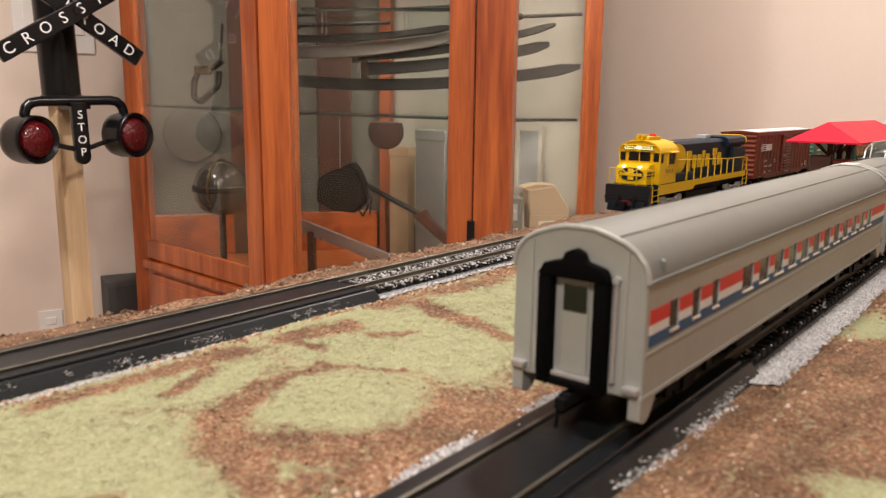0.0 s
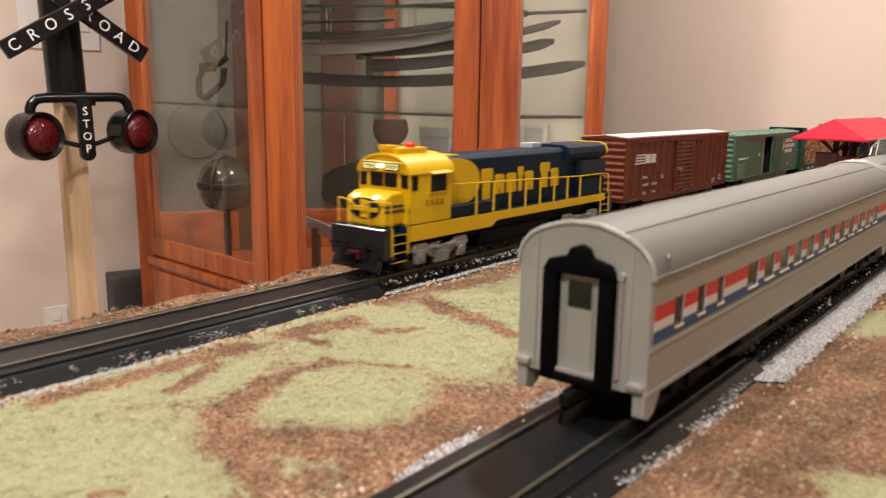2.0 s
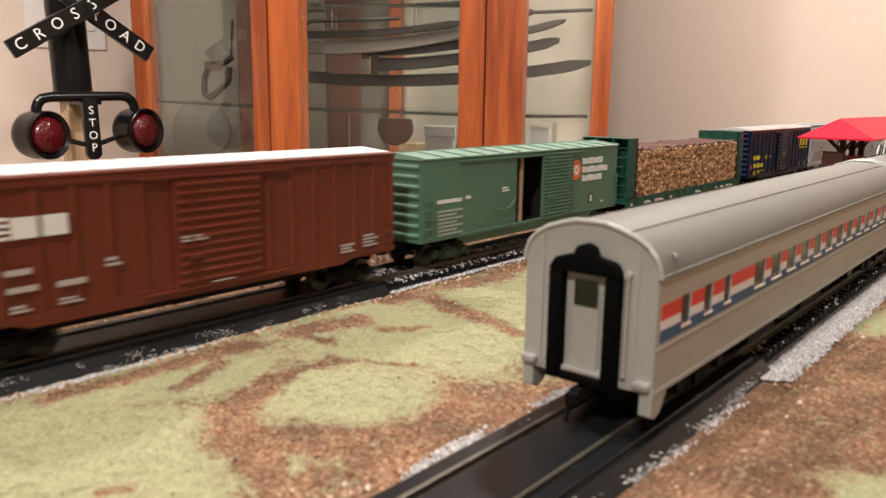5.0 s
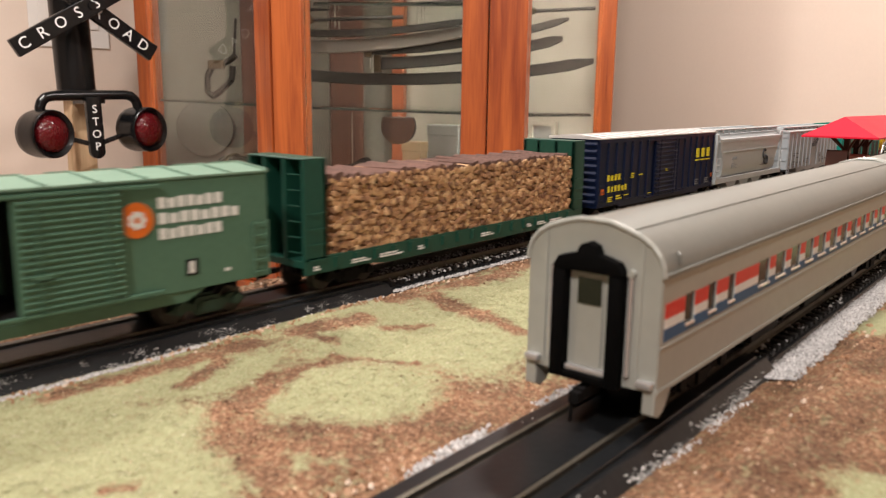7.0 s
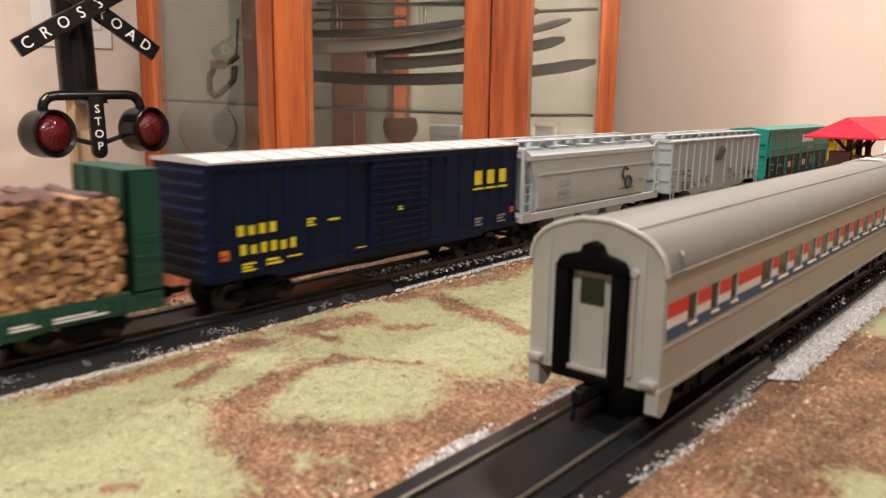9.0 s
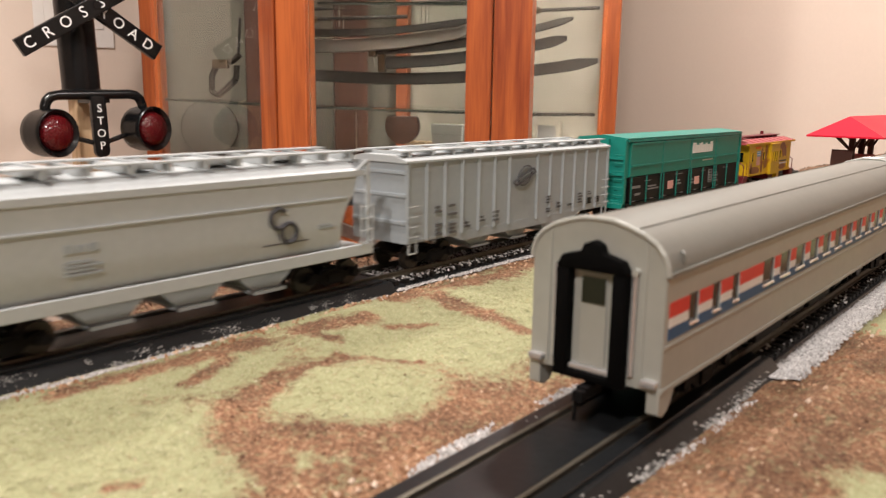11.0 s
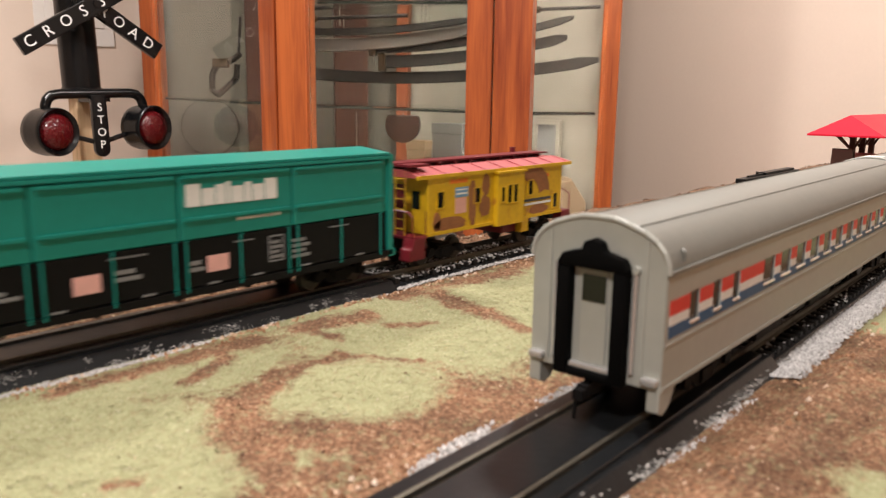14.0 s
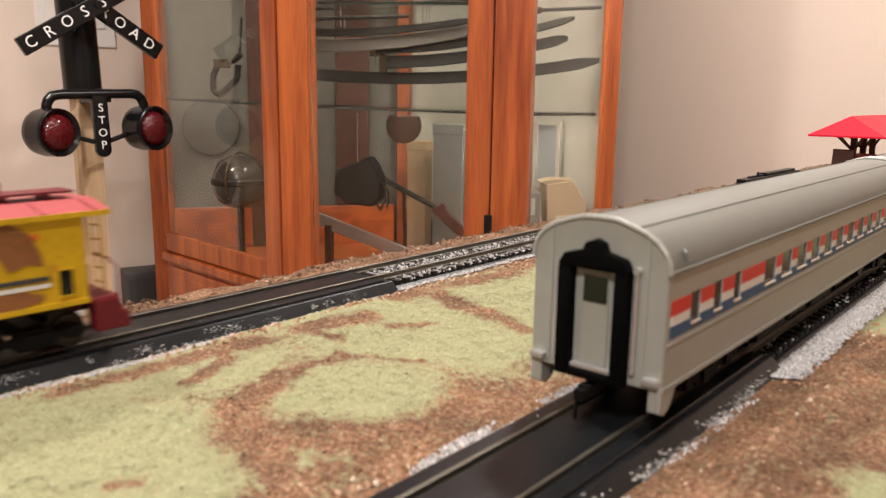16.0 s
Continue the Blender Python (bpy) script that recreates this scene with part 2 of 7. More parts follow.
# The model railway's ground: x runs along the two straight tracks, y away from the camera.
FAR_Y, NEAR_Y, GAUGE = 0.2429, 0.0869, 0.0165
BASE_Z = -0.0062
CURVE_X, CURVE_R = 1.36, 0.46
FLAT_FAR, FLAT_NEAR = 0.235, 0.245      # up to here the tracks lie in flat black plates
PATCHES = [  # grass: x, y, half length, half width, turn
    (0.1415, 0.150, 0.027, 0.023, 0), (0.068, 0.170, 0.046, 0.054, 0), (0.183, 0.178, 0.060, 0.019, 115), (0.172, 0.222, 0.034, 0.012, 0),
    (0.206, 0.206, 0.020, 0.019, 0), (0.250, 0.183, 0.042, 0.024, 25), (0.300, 0.205, 0.024, 0.013, 0), (0.33, 0.150, 0.03, 0.03, 0),
    (0.42, 0.17, 0.04, 0.03, 0), (0.55, 0.16, 0.06, 0.03, 0), (0.70, 0.19, 0.05, 0.02, 0), (0.0, 0.15, 0.06, 0.07, 0), (0.122, 0.192, 0.030, 0.014, 10), (0.205, 0.165, 0.060, 0.042, 0), (0.265, 0.170, 0.060, 0.045, 0), (0.10, 0.205, 0.05, 0.018, 0),
    (0.172, 0.024, 0.012, 0.010, 0), (0.322, 0.050, 0.028, 0.010, 0), (0.45, 0.0, 0.06, 0.03, 0), (0.62, 0.03, 0.06, 0.02, 0)]
BARE = [  # worn strips of soil in the grass: from x, y to x, y, half width
    (0.088, 0.2110, 0.1231, 0.2111, 0.0060), (0.1231, 0.2111, 0.1502, 0.2104, 0.0060), (0.1342, 0.2032, 0.1115, 0.1876, 0.0035), (0.1711, 0.2060, 0.1891, 0.1985, 0.0080),
    (0.1652, 0.1962, 0.1671, 0.1868, 0.0030), (0.1895, 0.1850, 0.2068, 0.1802, 0.0030), (0.2244, 0.2150, 0.2483, 0.2085, 0.0080), (0.2483, 0.2085, 0.2916, 0.2068, 0.0090),
    (0.2339, 0.2024, 0.2261, 0.1675, 0.0055), (0.2261, 0.1675, 0.2183, 0.1443, 0.0040), (0.2959, 0.2130, 0.3565, 0.2130, 0.0060), (0.1334, 0.1739, 0.1588, 0.1750, 0.0032),
    (0.1588, 0.1750, 0.1712, 0.1537, 0.0020), (0.1334, 0.1739, 0.1122, 0.1644, 0.0065), (0.1122, 0.1644, 0.1035, 0.1487, 0.0080), (0.1035, 0.1487, 0.1135, 0.1354, 0.0085),
    (0.1135, 0.1354, 0.1240, 0.1191, 0.0090), (0.1240, 0.1191, 0.1763, 0.1140, 0.0100), (0.0700, 0.1180, 0.1047, 0.1200, 0.0070), (0.1040, 0.1440, 0.0960, 0.1270, 0.0070), (0.0714, 0.1509, 0.0742, 0.1490, 0.0030)]


def grassiness(x, y):
    """From 0 (bare soil) to 1 (grass)."""
    wob = noise.fractal(Vector((x * 45, y * 45, 3)), 1.0, 2.0, 3) * 0.27 + noise.fractal(Vector((x * 260, y * 260, 7)), 1.0, 2.0, 2) * 0.24
    def inside(patch):
        px, py, a, b, turn = patch
        c, s_ = math.cos(radians(turn)), math.sin(radians(turn))
        dx, dy = x - px, y - py
        u, v = (dx * c + dy * s_) / a, (-dx * s_ + dy * c) / b
        return 1 - math.sqrt(u * u + v * v)
    best = max(inside(p) for p in PATCHES)

    def worn(strip):
        x0, y0, x1, y1, w = strip
        dx, dy = x1 - x0, y1 - y0
        t = min(1.0, max(0.0, ((x - x0) * dx + (y - y0) * dy) / (dx * dx + dy * dy)))
        return 1 - math.hypot(x - x0 - t * dx, y - y0 - t * dy) / w

    best = min(best, -max(worn(p) for p in BARE) * 0.8)
    return min(1.0, max(0.0, (best + wob) * 1.7 + 0.5))


def edge_y(x):
    """The ragged far edge of the ground."""
    return 0.281 + 0.004 * noise.noise(Vector((x * 9, 5, 0))) + 0.003 * noise.noise(Vector((x * 60, 1, 0)))


def ground_z(x, y):
    z = BASE_Z
    n = noise.fractal(Vector((x * 22, y * 22, 0)), 1.0, 2.0, 3)
    far, near = abs(y - FAR_Y), abs(y - NEAR_Y)
    d = min(far, near)
    rise = min(1.0, max(0.0, (d - 0.017) / 0.02))
    if y > FAR_Y + 0.017:
        z += 0.0016 * min(1, (y - FAR_Y - 0.017) / 0.008) + 0.0022 * n
    elif y < NEAR_Y:
        z += rise * (0.0050 + 0.004 * n)
    else:
        z += rise * (0.0022 + 0.003 * n)
    z += 0.0007 * noise.fractal(Vector((x * 140, y * 140, 9)), 1.0, 2.0, 3) * (0.3 + rise)
    return z


def build_ground():
    xs = [-0.30 + 0.004 * i for i in range(75)] + [0.0 + 0.0025 * i for i in range(200)] + [0.5 + 0.006 * i for i in range(229)]
    ys = [-0.50 + 0.01 * i for i in range(45)] + [-0.05 + 0.0025 * i for i in range(130)]
    verts, grass = [], []
    for x in xs:
        e = edge_y(x)
        for y in ys:
            yy = y if y < 0.26 else 0.26 + (y - 0.26) * (e - 0.26) / (ys[-1] - 0.26)
            verts.append((x, yy, ground_z(x, yy)))
            grass.append(grassiness(x, yy) if -0.06 < yy < 0.227 and x < 0.9 else 0.0)
    n = len(ys)
    faces = [(i * n + j, (i + 1) * n + j, (i + 1) * n + j + 1, i * n + j + 1) for i in range(len(xs) - 1) for j in range(n - 1)]
    # the ragged edge falls to the board
    k = len(verts)
    for i, x in enumerate(xs):
        p = verts[i * n + n - 1]
        verts.append((x, p[1] + 0.004, -0.018))
        grass.append(0.0)
    faces += [(i * n + n - 1, (i + 1) * n + n - 1, k + i + 1, k + i) for i in range(len(xs) - 1)]
    me = bpy.data.meshes.new("ground")
    me.from_pydata(verts, [], faces)
    at = me.attributes.new("turf", "FLOAT", "POINT")
    at.data.foreach_set("value", grass)
    me.shade_smooth()
    me.materials.append(M_GROUND)
    return tagged(new("ground", me), "brown soil with pale green grass patches on the model railway", "ground", kind="structure")


def ground_material():
    m = bpy.data.materials.new("model_ground")
    m.use_nodes = True
    nt = m.node_tree
    b = nt.nodes["Principled BSDF"]
    b.inputs["Roughness"].default_value = 0.95
    b.inputs["Specular IOR Level"].default_value = 0.2
    co = nt.nodes.new("ShaderNodeTexCoord")

    def tex(scale, detail, kind="ShaderNodeTexNoise"):
        n = nt.nodes.new(kind)
        n.inputs["Scale"].default_value = scale
        if kind == "ShaderNodeTexNoise":
            n.inputs["Detail"].default_value = detail
        nt.links.new(co.outputs["Object"], n.inputs["Vector"])
        return n

    def ramp(src, stops):
        r = nt.nodes.new("ShaderNodeValToRGB")
        els = r.color_ramp.elements
        while len(els) < len(stops):
            els.new(0.5)
        for e, (p, c) in zip(els, stops):
            e.position, e.color = p, (*c, 1)
        nt.links.new(src, r.inputs[0])
        return r

    soil = ramp(tex(900, 4).outputs["Fac"], [(0.30, (0.085, 0.048, 0.029)), (0.48, (0.174, 0.095, 0.055)), (0.60, (0.245, 0.142, 0.085)), (0.76, (0.46, 0.33, 0.23))])
    tone = ramp(tex(60, 3).outputs["Fac"], [(0.35, (0.62, 0.60, 0.58)), (0.65, (1.15, 1.1, 1.05))])
    ms = nt.nodes.new("ShaderNodeMix")
    ms.data_type, ms.blend_type = "RGBA", "MULTIPLY"
    ms.inputs["Factor"].default_value = 1
    nt.links.new(soil.outputs[0], ms.inputs["A"])
    nt.links.new(tone.outputs[0], ms.inputs["B"])
    turf = ramp(tex(1100, 4).outputs["Fac"], [(0.28, (0.23, 0.235, 0.125)), (0.5, (0.28, 0.285, 0.155)), (0.68, (0.34, 0.34, 0.20))])
    at = nt.nodes.new("ShaderNodeAttribute")
    at.attribute_name = "turf"
    fac = nt.nodes.new("ShaderNodeMath")
    fac.operation = "ADD"
    fine = nt.nodes.new("ShaderNodeMapRange")
    fine.inputs["To Min"].default_value, fine.inputs["To Max"].default_value = -0.9, 0.9
    nt.links.new(tex(420, 3).outputs["Fac"], fine.inputs["Value"])
    nt.links.new(at.outputs["Fac"], fac.inputs[0])
    nt.links.new(fine.outputs[0], fac.inputs[1])
    st = nt.nodes.new("ShaderNodeMapRange")
    st.inputs["From Min"].default_value, st.inputs["From Max"].default_value = 0.05, 0.95
    nt.links.new(fac.outputs[0], st.inputs["Value"])
    mx = nt.nodes.new("ShaderNodeMix")
    mx.data_type = "RGBA"
    nt.links.new(st.outputs[0], mx.inputs["Factor"])
    nt.links.new(ms.outputs["Result"], mx.inputs["A"])
    nt.links.new(turf.outputs[0], mx.inputs["B"])
    nt.links.new(mx.outputs["Result"], b.inputs["Base Color"])
    bp = nt.nodes.new("ShaderNodeBump")
    bp.inputs["Strength"].default_value, bp.inputs["Distance"].default_value = 0.9, 0.0006
    nt.links.new(tex(700, 5).outputs["Fac"], bp.inputs["Height"])
    nt.links.new(bp.outputs[0], b.inputs["Normal"])
    return m


M_GROUND = ground_material()
build_ground()

# the board and its legs under the ground
M_BOARD = wood("plywood", (0.36, 0.24, 0.13), (0.52, 0.37, 0.22), "X", rough=0.6, coat=0.0)
table = thing("layout_table", pose(0, 0, 0), "plywood table that carries the model railway", "table")
part("tabletop", Shape().box(-0.30, 1.870, -0.50, 0.279, -0.036, -0.014), M_BOARD, table)
for lx in (-0.22, 1.80):
    for ly in (-0.38, 0.20):
        part("leg", Shape().box(lx - 0.03, lx + 0.03, ly - 0.03, ly + 0.03, FLOOR_Z, -0.036), M_BOARD, table)


def along(x, side, y0, curved):
    """The place and heading at the way x along a track, offset to its side."""
    if not curved or x < CURVE_X:
        return Vector((x, y0 + side, 0)), 0.0
    a = (x - CURVE_X) / CURVE_R
    return Vector((CURVE_X + (CURVE_R + side) * math.sin(a), y0 - CURVE_R + (CURVE_R + side) * math.cos(a), 0)), -a


def build_track(name, y0, x0, x1, curved, flat_to, label):
    tr = thing(name, pose(0, 0, 0), label, "track", kind="structure")
    # rails
    for sd in (GAUGE / 2 + 0.0004, -GAUGE / 2 - 0.0004):
        s = Shape()
        prof = [(-0.0011, -0.0026), (0.0011, -0.0026), (0.0011, -0.0021), (0.0003, -0.0018), (0.0003, -0.0007), (0.0005, -0.0005), (0.0005, -0.0001), (0.0003, 0.0), (-0.0003, 0.0), (-0.0005, -0.0001), (-0.0005, -0.0005), (-0.0003, -0.0007), (-0.0003, -0.0018), (-0.0011, -0.0021)]
        steps = [x0, CURVE_X] + [CURVE_X + 0.04 * i for i in range(1, 40) if CURVE_X + 0.04 * i < x1] if curved else [x0, x1]
        rings = []
        for x in steps:
            ring = []
            for o, z in prof:
                p, _ = along(x, sd + o, y0, curved)
                ring.append(s.bm.verts.new((p.x, p.y, z)))
            rings.append(ring)
        for a, b in zip(rings, rings[1:]):
            for i in range(len(prof)):
                s.bm.faces.new((a[i], a[(i + 1) % len(prof)], b[(i + 1) % len(prof)], b[i]))
        part("rail", s, M_STEEL, tr, "dull nickel rail")
    # sloped black roadbed
    s = Shape()
    half, top = 0.0145, -0.0040
    s.prism([(y0 - 0.0205, BASE_Z - 0.001), (y0 - half - 0.001, top + 0.0021), (y0 + half + 0.001, top + 0.0021), (y0 + 0.0205, BASE_Z - 0.001)], x0, flat_to, "x")
    part("flat_plate", s.bevel(0.0003, 1), M_ROADBED, tr, "flat black plastic crossing plate")
    for w0, w1 in ((-0.0072, 0.0072), (0.0096, 0.0140), (-0.0140, -0.0096)):
        part("infill", Shape().box(x0, flat_to - 0.004, y0 + w0, y0 + w1, -0.0035, -0.0009).bevel(0.0003, 1), M_ROADBED, tr)
    s = Shape()
    steps = [flat_to, CURVE_X] + [CURVE_X + 0.04 * i for i in range(1, 40) if CURVE_X + 0.04 * i < x1] if curved else [flat_to, x1]
    prof = [(-0.0215, BASE_Z - 0.001), (-0.0155, -0.0046), (0.0155, -0.0046), (0.0215, BASE_Z - 0.001)]
    rings = [[s.bm.verts.new((along(x, o, y0, curved)[0].x, along(x, o, y0, curved)[0].y, z)) for o, z in prof] for x in steps]
    for a, b in zip(rings, rings[1:]):
        for i in range(3):
            s.bm.faces.new((a[i], a[i + 1], b[i + 1], b[i]))
    part("roadbed", s, M_ROADBED, tr)
    # ties
    base = Shape().box(-0.00125, 0.00125, -0.0148, 0.0148, -0.0047, -0.0025)
    first = part("tie", base, M_TIE, tr)
    x, n = flat_to + 0.004, 0
    while x < x1 and n < 290:
        p, a = along(x, 0, y0, curved)
        o = first if n == 0 else new("tie", first.data)
        o.parent = tr
        o.matrix_basis = pose(p.x, p.y, 0, 0, 0, math.degrees(a))
        x, n = x + 0.0062, n + 1
    return tr


build_track("track_far", FAR_Y, -0.30, 2.5, True, FLAT_FAR, "black sectional model track with dull nickel rails")
build_track("track_near", NEAR_Y, -0.30, 1.55, False, FLAT_NEAR, "black sectional model track with dull nickel rails")


# Loose matter: ballast along the tracks, crumbs of soil and tufts of turf, each one object of many small pieces.
def scatter(name, label, pieces, mat, parent=None):
    """Pieces of (x, y, z, size, height factor) as small uneven lumps."""
    rnd = random.Random(name)
    verts, faces = [], []
    base = [(1, 0, -0.5), (0.3, 0.95, -0.5), (-0.8, 0.6, -0.5), (-0.8, -0.6, -0.5), (0.3, -0.95, -0.5), (0.1, 0.05, 0.9), (0.6, 0.45, 0.35), (-0.55, 0.1, 0.45), (0.2, -0.6, 0.4)]
    tris = [(0, 1, 6), (1, 2, 7), (2, 3, 7), (3, 4, 8), (4, 0, 8), (6, 1, 7), (6, 7, 5), (7, 3, 8), (7, 8, 5), (8, 0, 6), (8, 6, 5)]
    for x, y, z, r, hf in pieces:
        k, t = len(verts), rnd.uniform(0, 6.28)
        c, s_ = math.cos(t), math.sin(t)
        for a, b, d in base:
            a, b, d = a * rnd.uniform(0.7, 1.2), b * rnd.uniform(0.7, 1.2), d * rnd.uniform(0.8, 1.2)
            verts.append((x + r * (a * c - b * s_), y + r * (a * s_ + b * c), z + r * d * hf))
        faces += [(k + i, k + j, k + l) for i, j, l in tris]
    me = bpy.data.meshes.new(name)
    me.from_pydata(verts, [], faces)
    me.materials.append(mat)
    ob = new(name, me)
    return tagged(ob, label, name.replace("_", " "), kind="stuff")


def island_material(name, stops, rough=0.9, patches=0.0):
    m = bpy.data.materials.new(name)
    m.use_nodes = True
    nt = m.node_tree
    b = nt.nodes["Principled BSDF"]
    b.inputs["Roughness"].default_value = rough
    b.inputs["Specular IOR Level"].default_value = 0.25
    ge, rp = nt.nodes.new("ShaderNodeNewGeometry"), nt.nodes.new("ShaderNodeValToRGB")
    while len(rp.color_ramp.elements) < len(stops):
        rp.color_ramp.elements.new(0.5)
    for e, (p, c) in zip(rp.color_ramp.elements, stops):
        e.position, e.color = p, (*c, 1)
    nt.links.new(ge.outputs["Random Per Island"], rp.inputs[0])
    if patches:
        # broad uneven tone, as scattered by hand
        co, nz, pr = nt.nodes.new("ShaderNodeTexCoord"), nt.nodes.new("ShaderNodeTexNoise"), nt.nodes.new("ShaderNodeValToRGB")
        nz.inputs["Scale"].default_value, nz.inputs["Detail"].default_value = patches, 4
        for e, (p, c) in zip(pr.color_ramp.elements, ((0.36, (0.80, 0.77, 0.72)), (0.60, (1.06, 1.04, 1.04)))):
            e.position, e.color = p, (*c, 1)
        mx = nt.nodes.new("ShaderNodeMix")
        mx.data_type, mx.blend_type = "RGBA", "MULTIPLY"
        mx.inputs["Factor"].default_value = 1
        nt.links.new(co.outputs["Object"], nz.inputs["Vector"])
        nt.links.new(nz.outputs["Fac"], pr.inputs[0])
        nt.links.new(rp.outputs[0], mx.inputs["A"])
        nt.links.new(pr.outputs[0], mx.inputs["B"])
        nt.links.new(mx.outputs["Result"], b.inputs["Base Color"])
    else:
        nt.links.new(rp.outputs[0], b.inputs["Base Color"])
    return m


def loose_matter():
    rnd = random.Random(5)
    M_STONE = island_material("pale_ballast", [(0.0, (0.20, 0.19, 0.18)), (0.25, (0.36, 0.35, 0.34)), (0.75, (0.52, 0.51, 0.50)), (1.0, (0.68, 0.66, 0.64))])
    M_CRUMB = island_material("soil_crumbs", [(0.0, (0.085, 0.048, 0.031)), (0.45, (0.176, 0.095, 0.057)), (0.93, (0.255, 0.146, 0.086)), (1.0, (0.66, 0.52, 0.38))], 0.9, 70)
    M_TURF = island_material("turf_tufts", [(0.0, (0.22, 0.21, 0.11)), (0.06, (0.275, 0.28, 0.155)), (0.9, (0.325, 0.325, 0.185)), (1.0, (0.52, 0.50, 0.38))], 0.95, 55)
    stones = []

    def band(n, x0, x1, y0, y1, r0, r1, keep=None, lift=0.0):
        for _ in range(n):
            x, y = rnd.uniform(x0, x1), rnd.triangular(y0, y1)
            if keep and not keep(x, y):
                continue
            r = rnd.uniform(r0, r1)
            stones.append((x, y, ground_z(x, y) + r * 0.3 + lift, r, 0.9))

    def patchy(x, y):
        return noise.noise(Vector((x * 38, y * 90, 4))) > 0.06

    # along both sides of the flat plates: a thin broken white line
    band(900, 0.02, FLAT_FAR, FAR_Y - 0.0228, FAR_Y - 0.0190, 0.0002, 0.0005, patchy)
    band(2600, 0.04, FLAT_NEAR, NEAR_Y + 0.0185, NEAR_Y + 0.0240, 0.00025, 0.0007, patchy)
    band(900, 0.06, FLAT_NEAR, NEAR_Y - 0.0230, NEAR_Y - 0.0185, 0.0002, 0.0005, patchy)
    band(2600, 0.02, 0.14, FAR_Y - 0.0236, FAR_Y - 0.0204, 0.0002, 0.0005)
    # full ballast beside the open track
    band(3600, FLAT_FAR, 0.62, FAR_Y - 0.0212, FAR_Y - 0.0140, 0.0003, 0.0007, None, 0.0007)
    band(5000, FLAT_FAR, 0.62, FAR_Y + 0.0140, FAR_Y + 0.0220, 0.0003, 0.0007, None, 0.0007)
    band(20000, FLAT_NEAR - 0.01, 0.60, NEAR_Y - 0.0290, NEAR_Y - 0.0150, 0.00028, 0.00062, None, 0.0008)
    band(6000, FLAT_NEAR, 0.60, NEAR_Y + 0.0150, NEAR_Y + 0.0250, 0.0003, 0.0007, None, 0.0008)
    for y0, count in ((FAR_Y, 8000), (NEAR_Y, 1500)):
        for _ in range(count):
            x, y = rnd.uniform(FLAT_FAR + 0.005, 0.60), y0 + rnd.uniform(-0.0145, 0.0145)
            if abs(abs(y - y0) - GAUGE / 2) < 0.0011:
                continue
            r = rnd.uniform(0.00035, 0.0008)
            stones.append((x, y, -0.0034 + r * 0.3 + (0.0010 if rnd.random() < 0.25 else 0), r, 0.9))
    # a few grains lie on the plates
    for _ in range(70):
        y0 = rnd.choice((FAR_Y, NEAR_Y))
        x, y = rnd.uniform(0.06, 0.24), y0 + rnd.choice((-1, 1)) * rnd.uniform(0.0095, 0.0150)
        stones.append((x, y, -0.0010 if abs(y - y0) < 0.0138 else -0.0020, rnd.uniform(0.0002, 0.0005), 0.7))
    scatter("ballast", "pale grey and white ballast grains along the tracks", stones, M_STONE)
    crumbs = []
    for _ in range(75000):
        x = rnd.uniform(0.02, 0.55)
        y = rnd.choice((rnd.uniform(0.110, 0.223), rnd.uniform(-0.02, 0.066), rnd.uniform(0.110, 0.223), rnd.uniform(0.262, 0.285)))
        if y < 0.23 and grassiness(x, y) > rnd.uniform(0.2, 0.8) and rnd.random() < 0.985:
            continue
        if y > edge_y(x):
            continue
        r = rnd.uniform(0.00010, 0.00030) * (2.4 if rnd.random() < 0.03 else 1.0)
        crumbs.append((x, y, ground_z(x, y) + r * 0.12, r, 0.8))
    scatter("soil_crumbs", "brown and tan crumbs of loose soil", crumbs, M_CRUMB)
    # ragged lumps along the far edge
    lumps = []
    for _ in range(3000):
        x = rnd.uniform(-0.02, 1.3)
        y = edge_y(x) + rnd.uniform(-0.009, 0.002)
        if noise.noise(Vector((x * 24, y * 60, 1))) < -0.05:
            continue
        r = rnd.uniform(0.0003, 0.0008) * (2.2 if rnd.random() < 0.06 else 1.0)
        lumps.append((x, y, ground_z(x, y) + r * 0.2 + 0.0008 * max(0, noise.noise(Vector((x * 30, 2, 0)))), r, 0.8))
    M_RUBBLE = island_material("edge_soil", [(0.0, (0.06, 0.032, 0.020)), (0.5, (0.13, 0.074, 0.045)), (0.9, (0.22, 0.135, 0.085)), (1.0, (0.60, 0.50, 0.40))])
    scatter("edge_rubble", "brown rubble along the edge of the layout", lumps, M_RUBBLE)
    clods = []
    for _ in range(1500):
        x = rnd.uniform(0.06, 0.42)
        y = rnd.choice((NEAR_Y + rnd.triangular(0.0195, 0.034, 0.0215), NEAR_Y - rnd.triangular(0.0215, 0.040, 0.0235), FAR_Y - rnd.triangular(0.0205, 0.030, 0.0215)))
        if noise.noise(Vector((x * 30, y * 40, 6))) < -0.1:
            continue
        r = rnd.uniform(0.0004, 0.0011)
        clods.append((x, y, ground_z(x, y) + r * 0.35, r, 0.85))
    scatter("soil_clods", "tan and rust coloured clods beside the tracks", clods, island_material("tan_clods", [(0.0, (0.17, 0.085, 0.045)), (0.5, (0.33, 0.185, 0.105)), (0.85, (0.48, 0.32, 0.21)), (1.0, (0.66, 0.55, 0.44))]))
    tufts = []
    n = 0
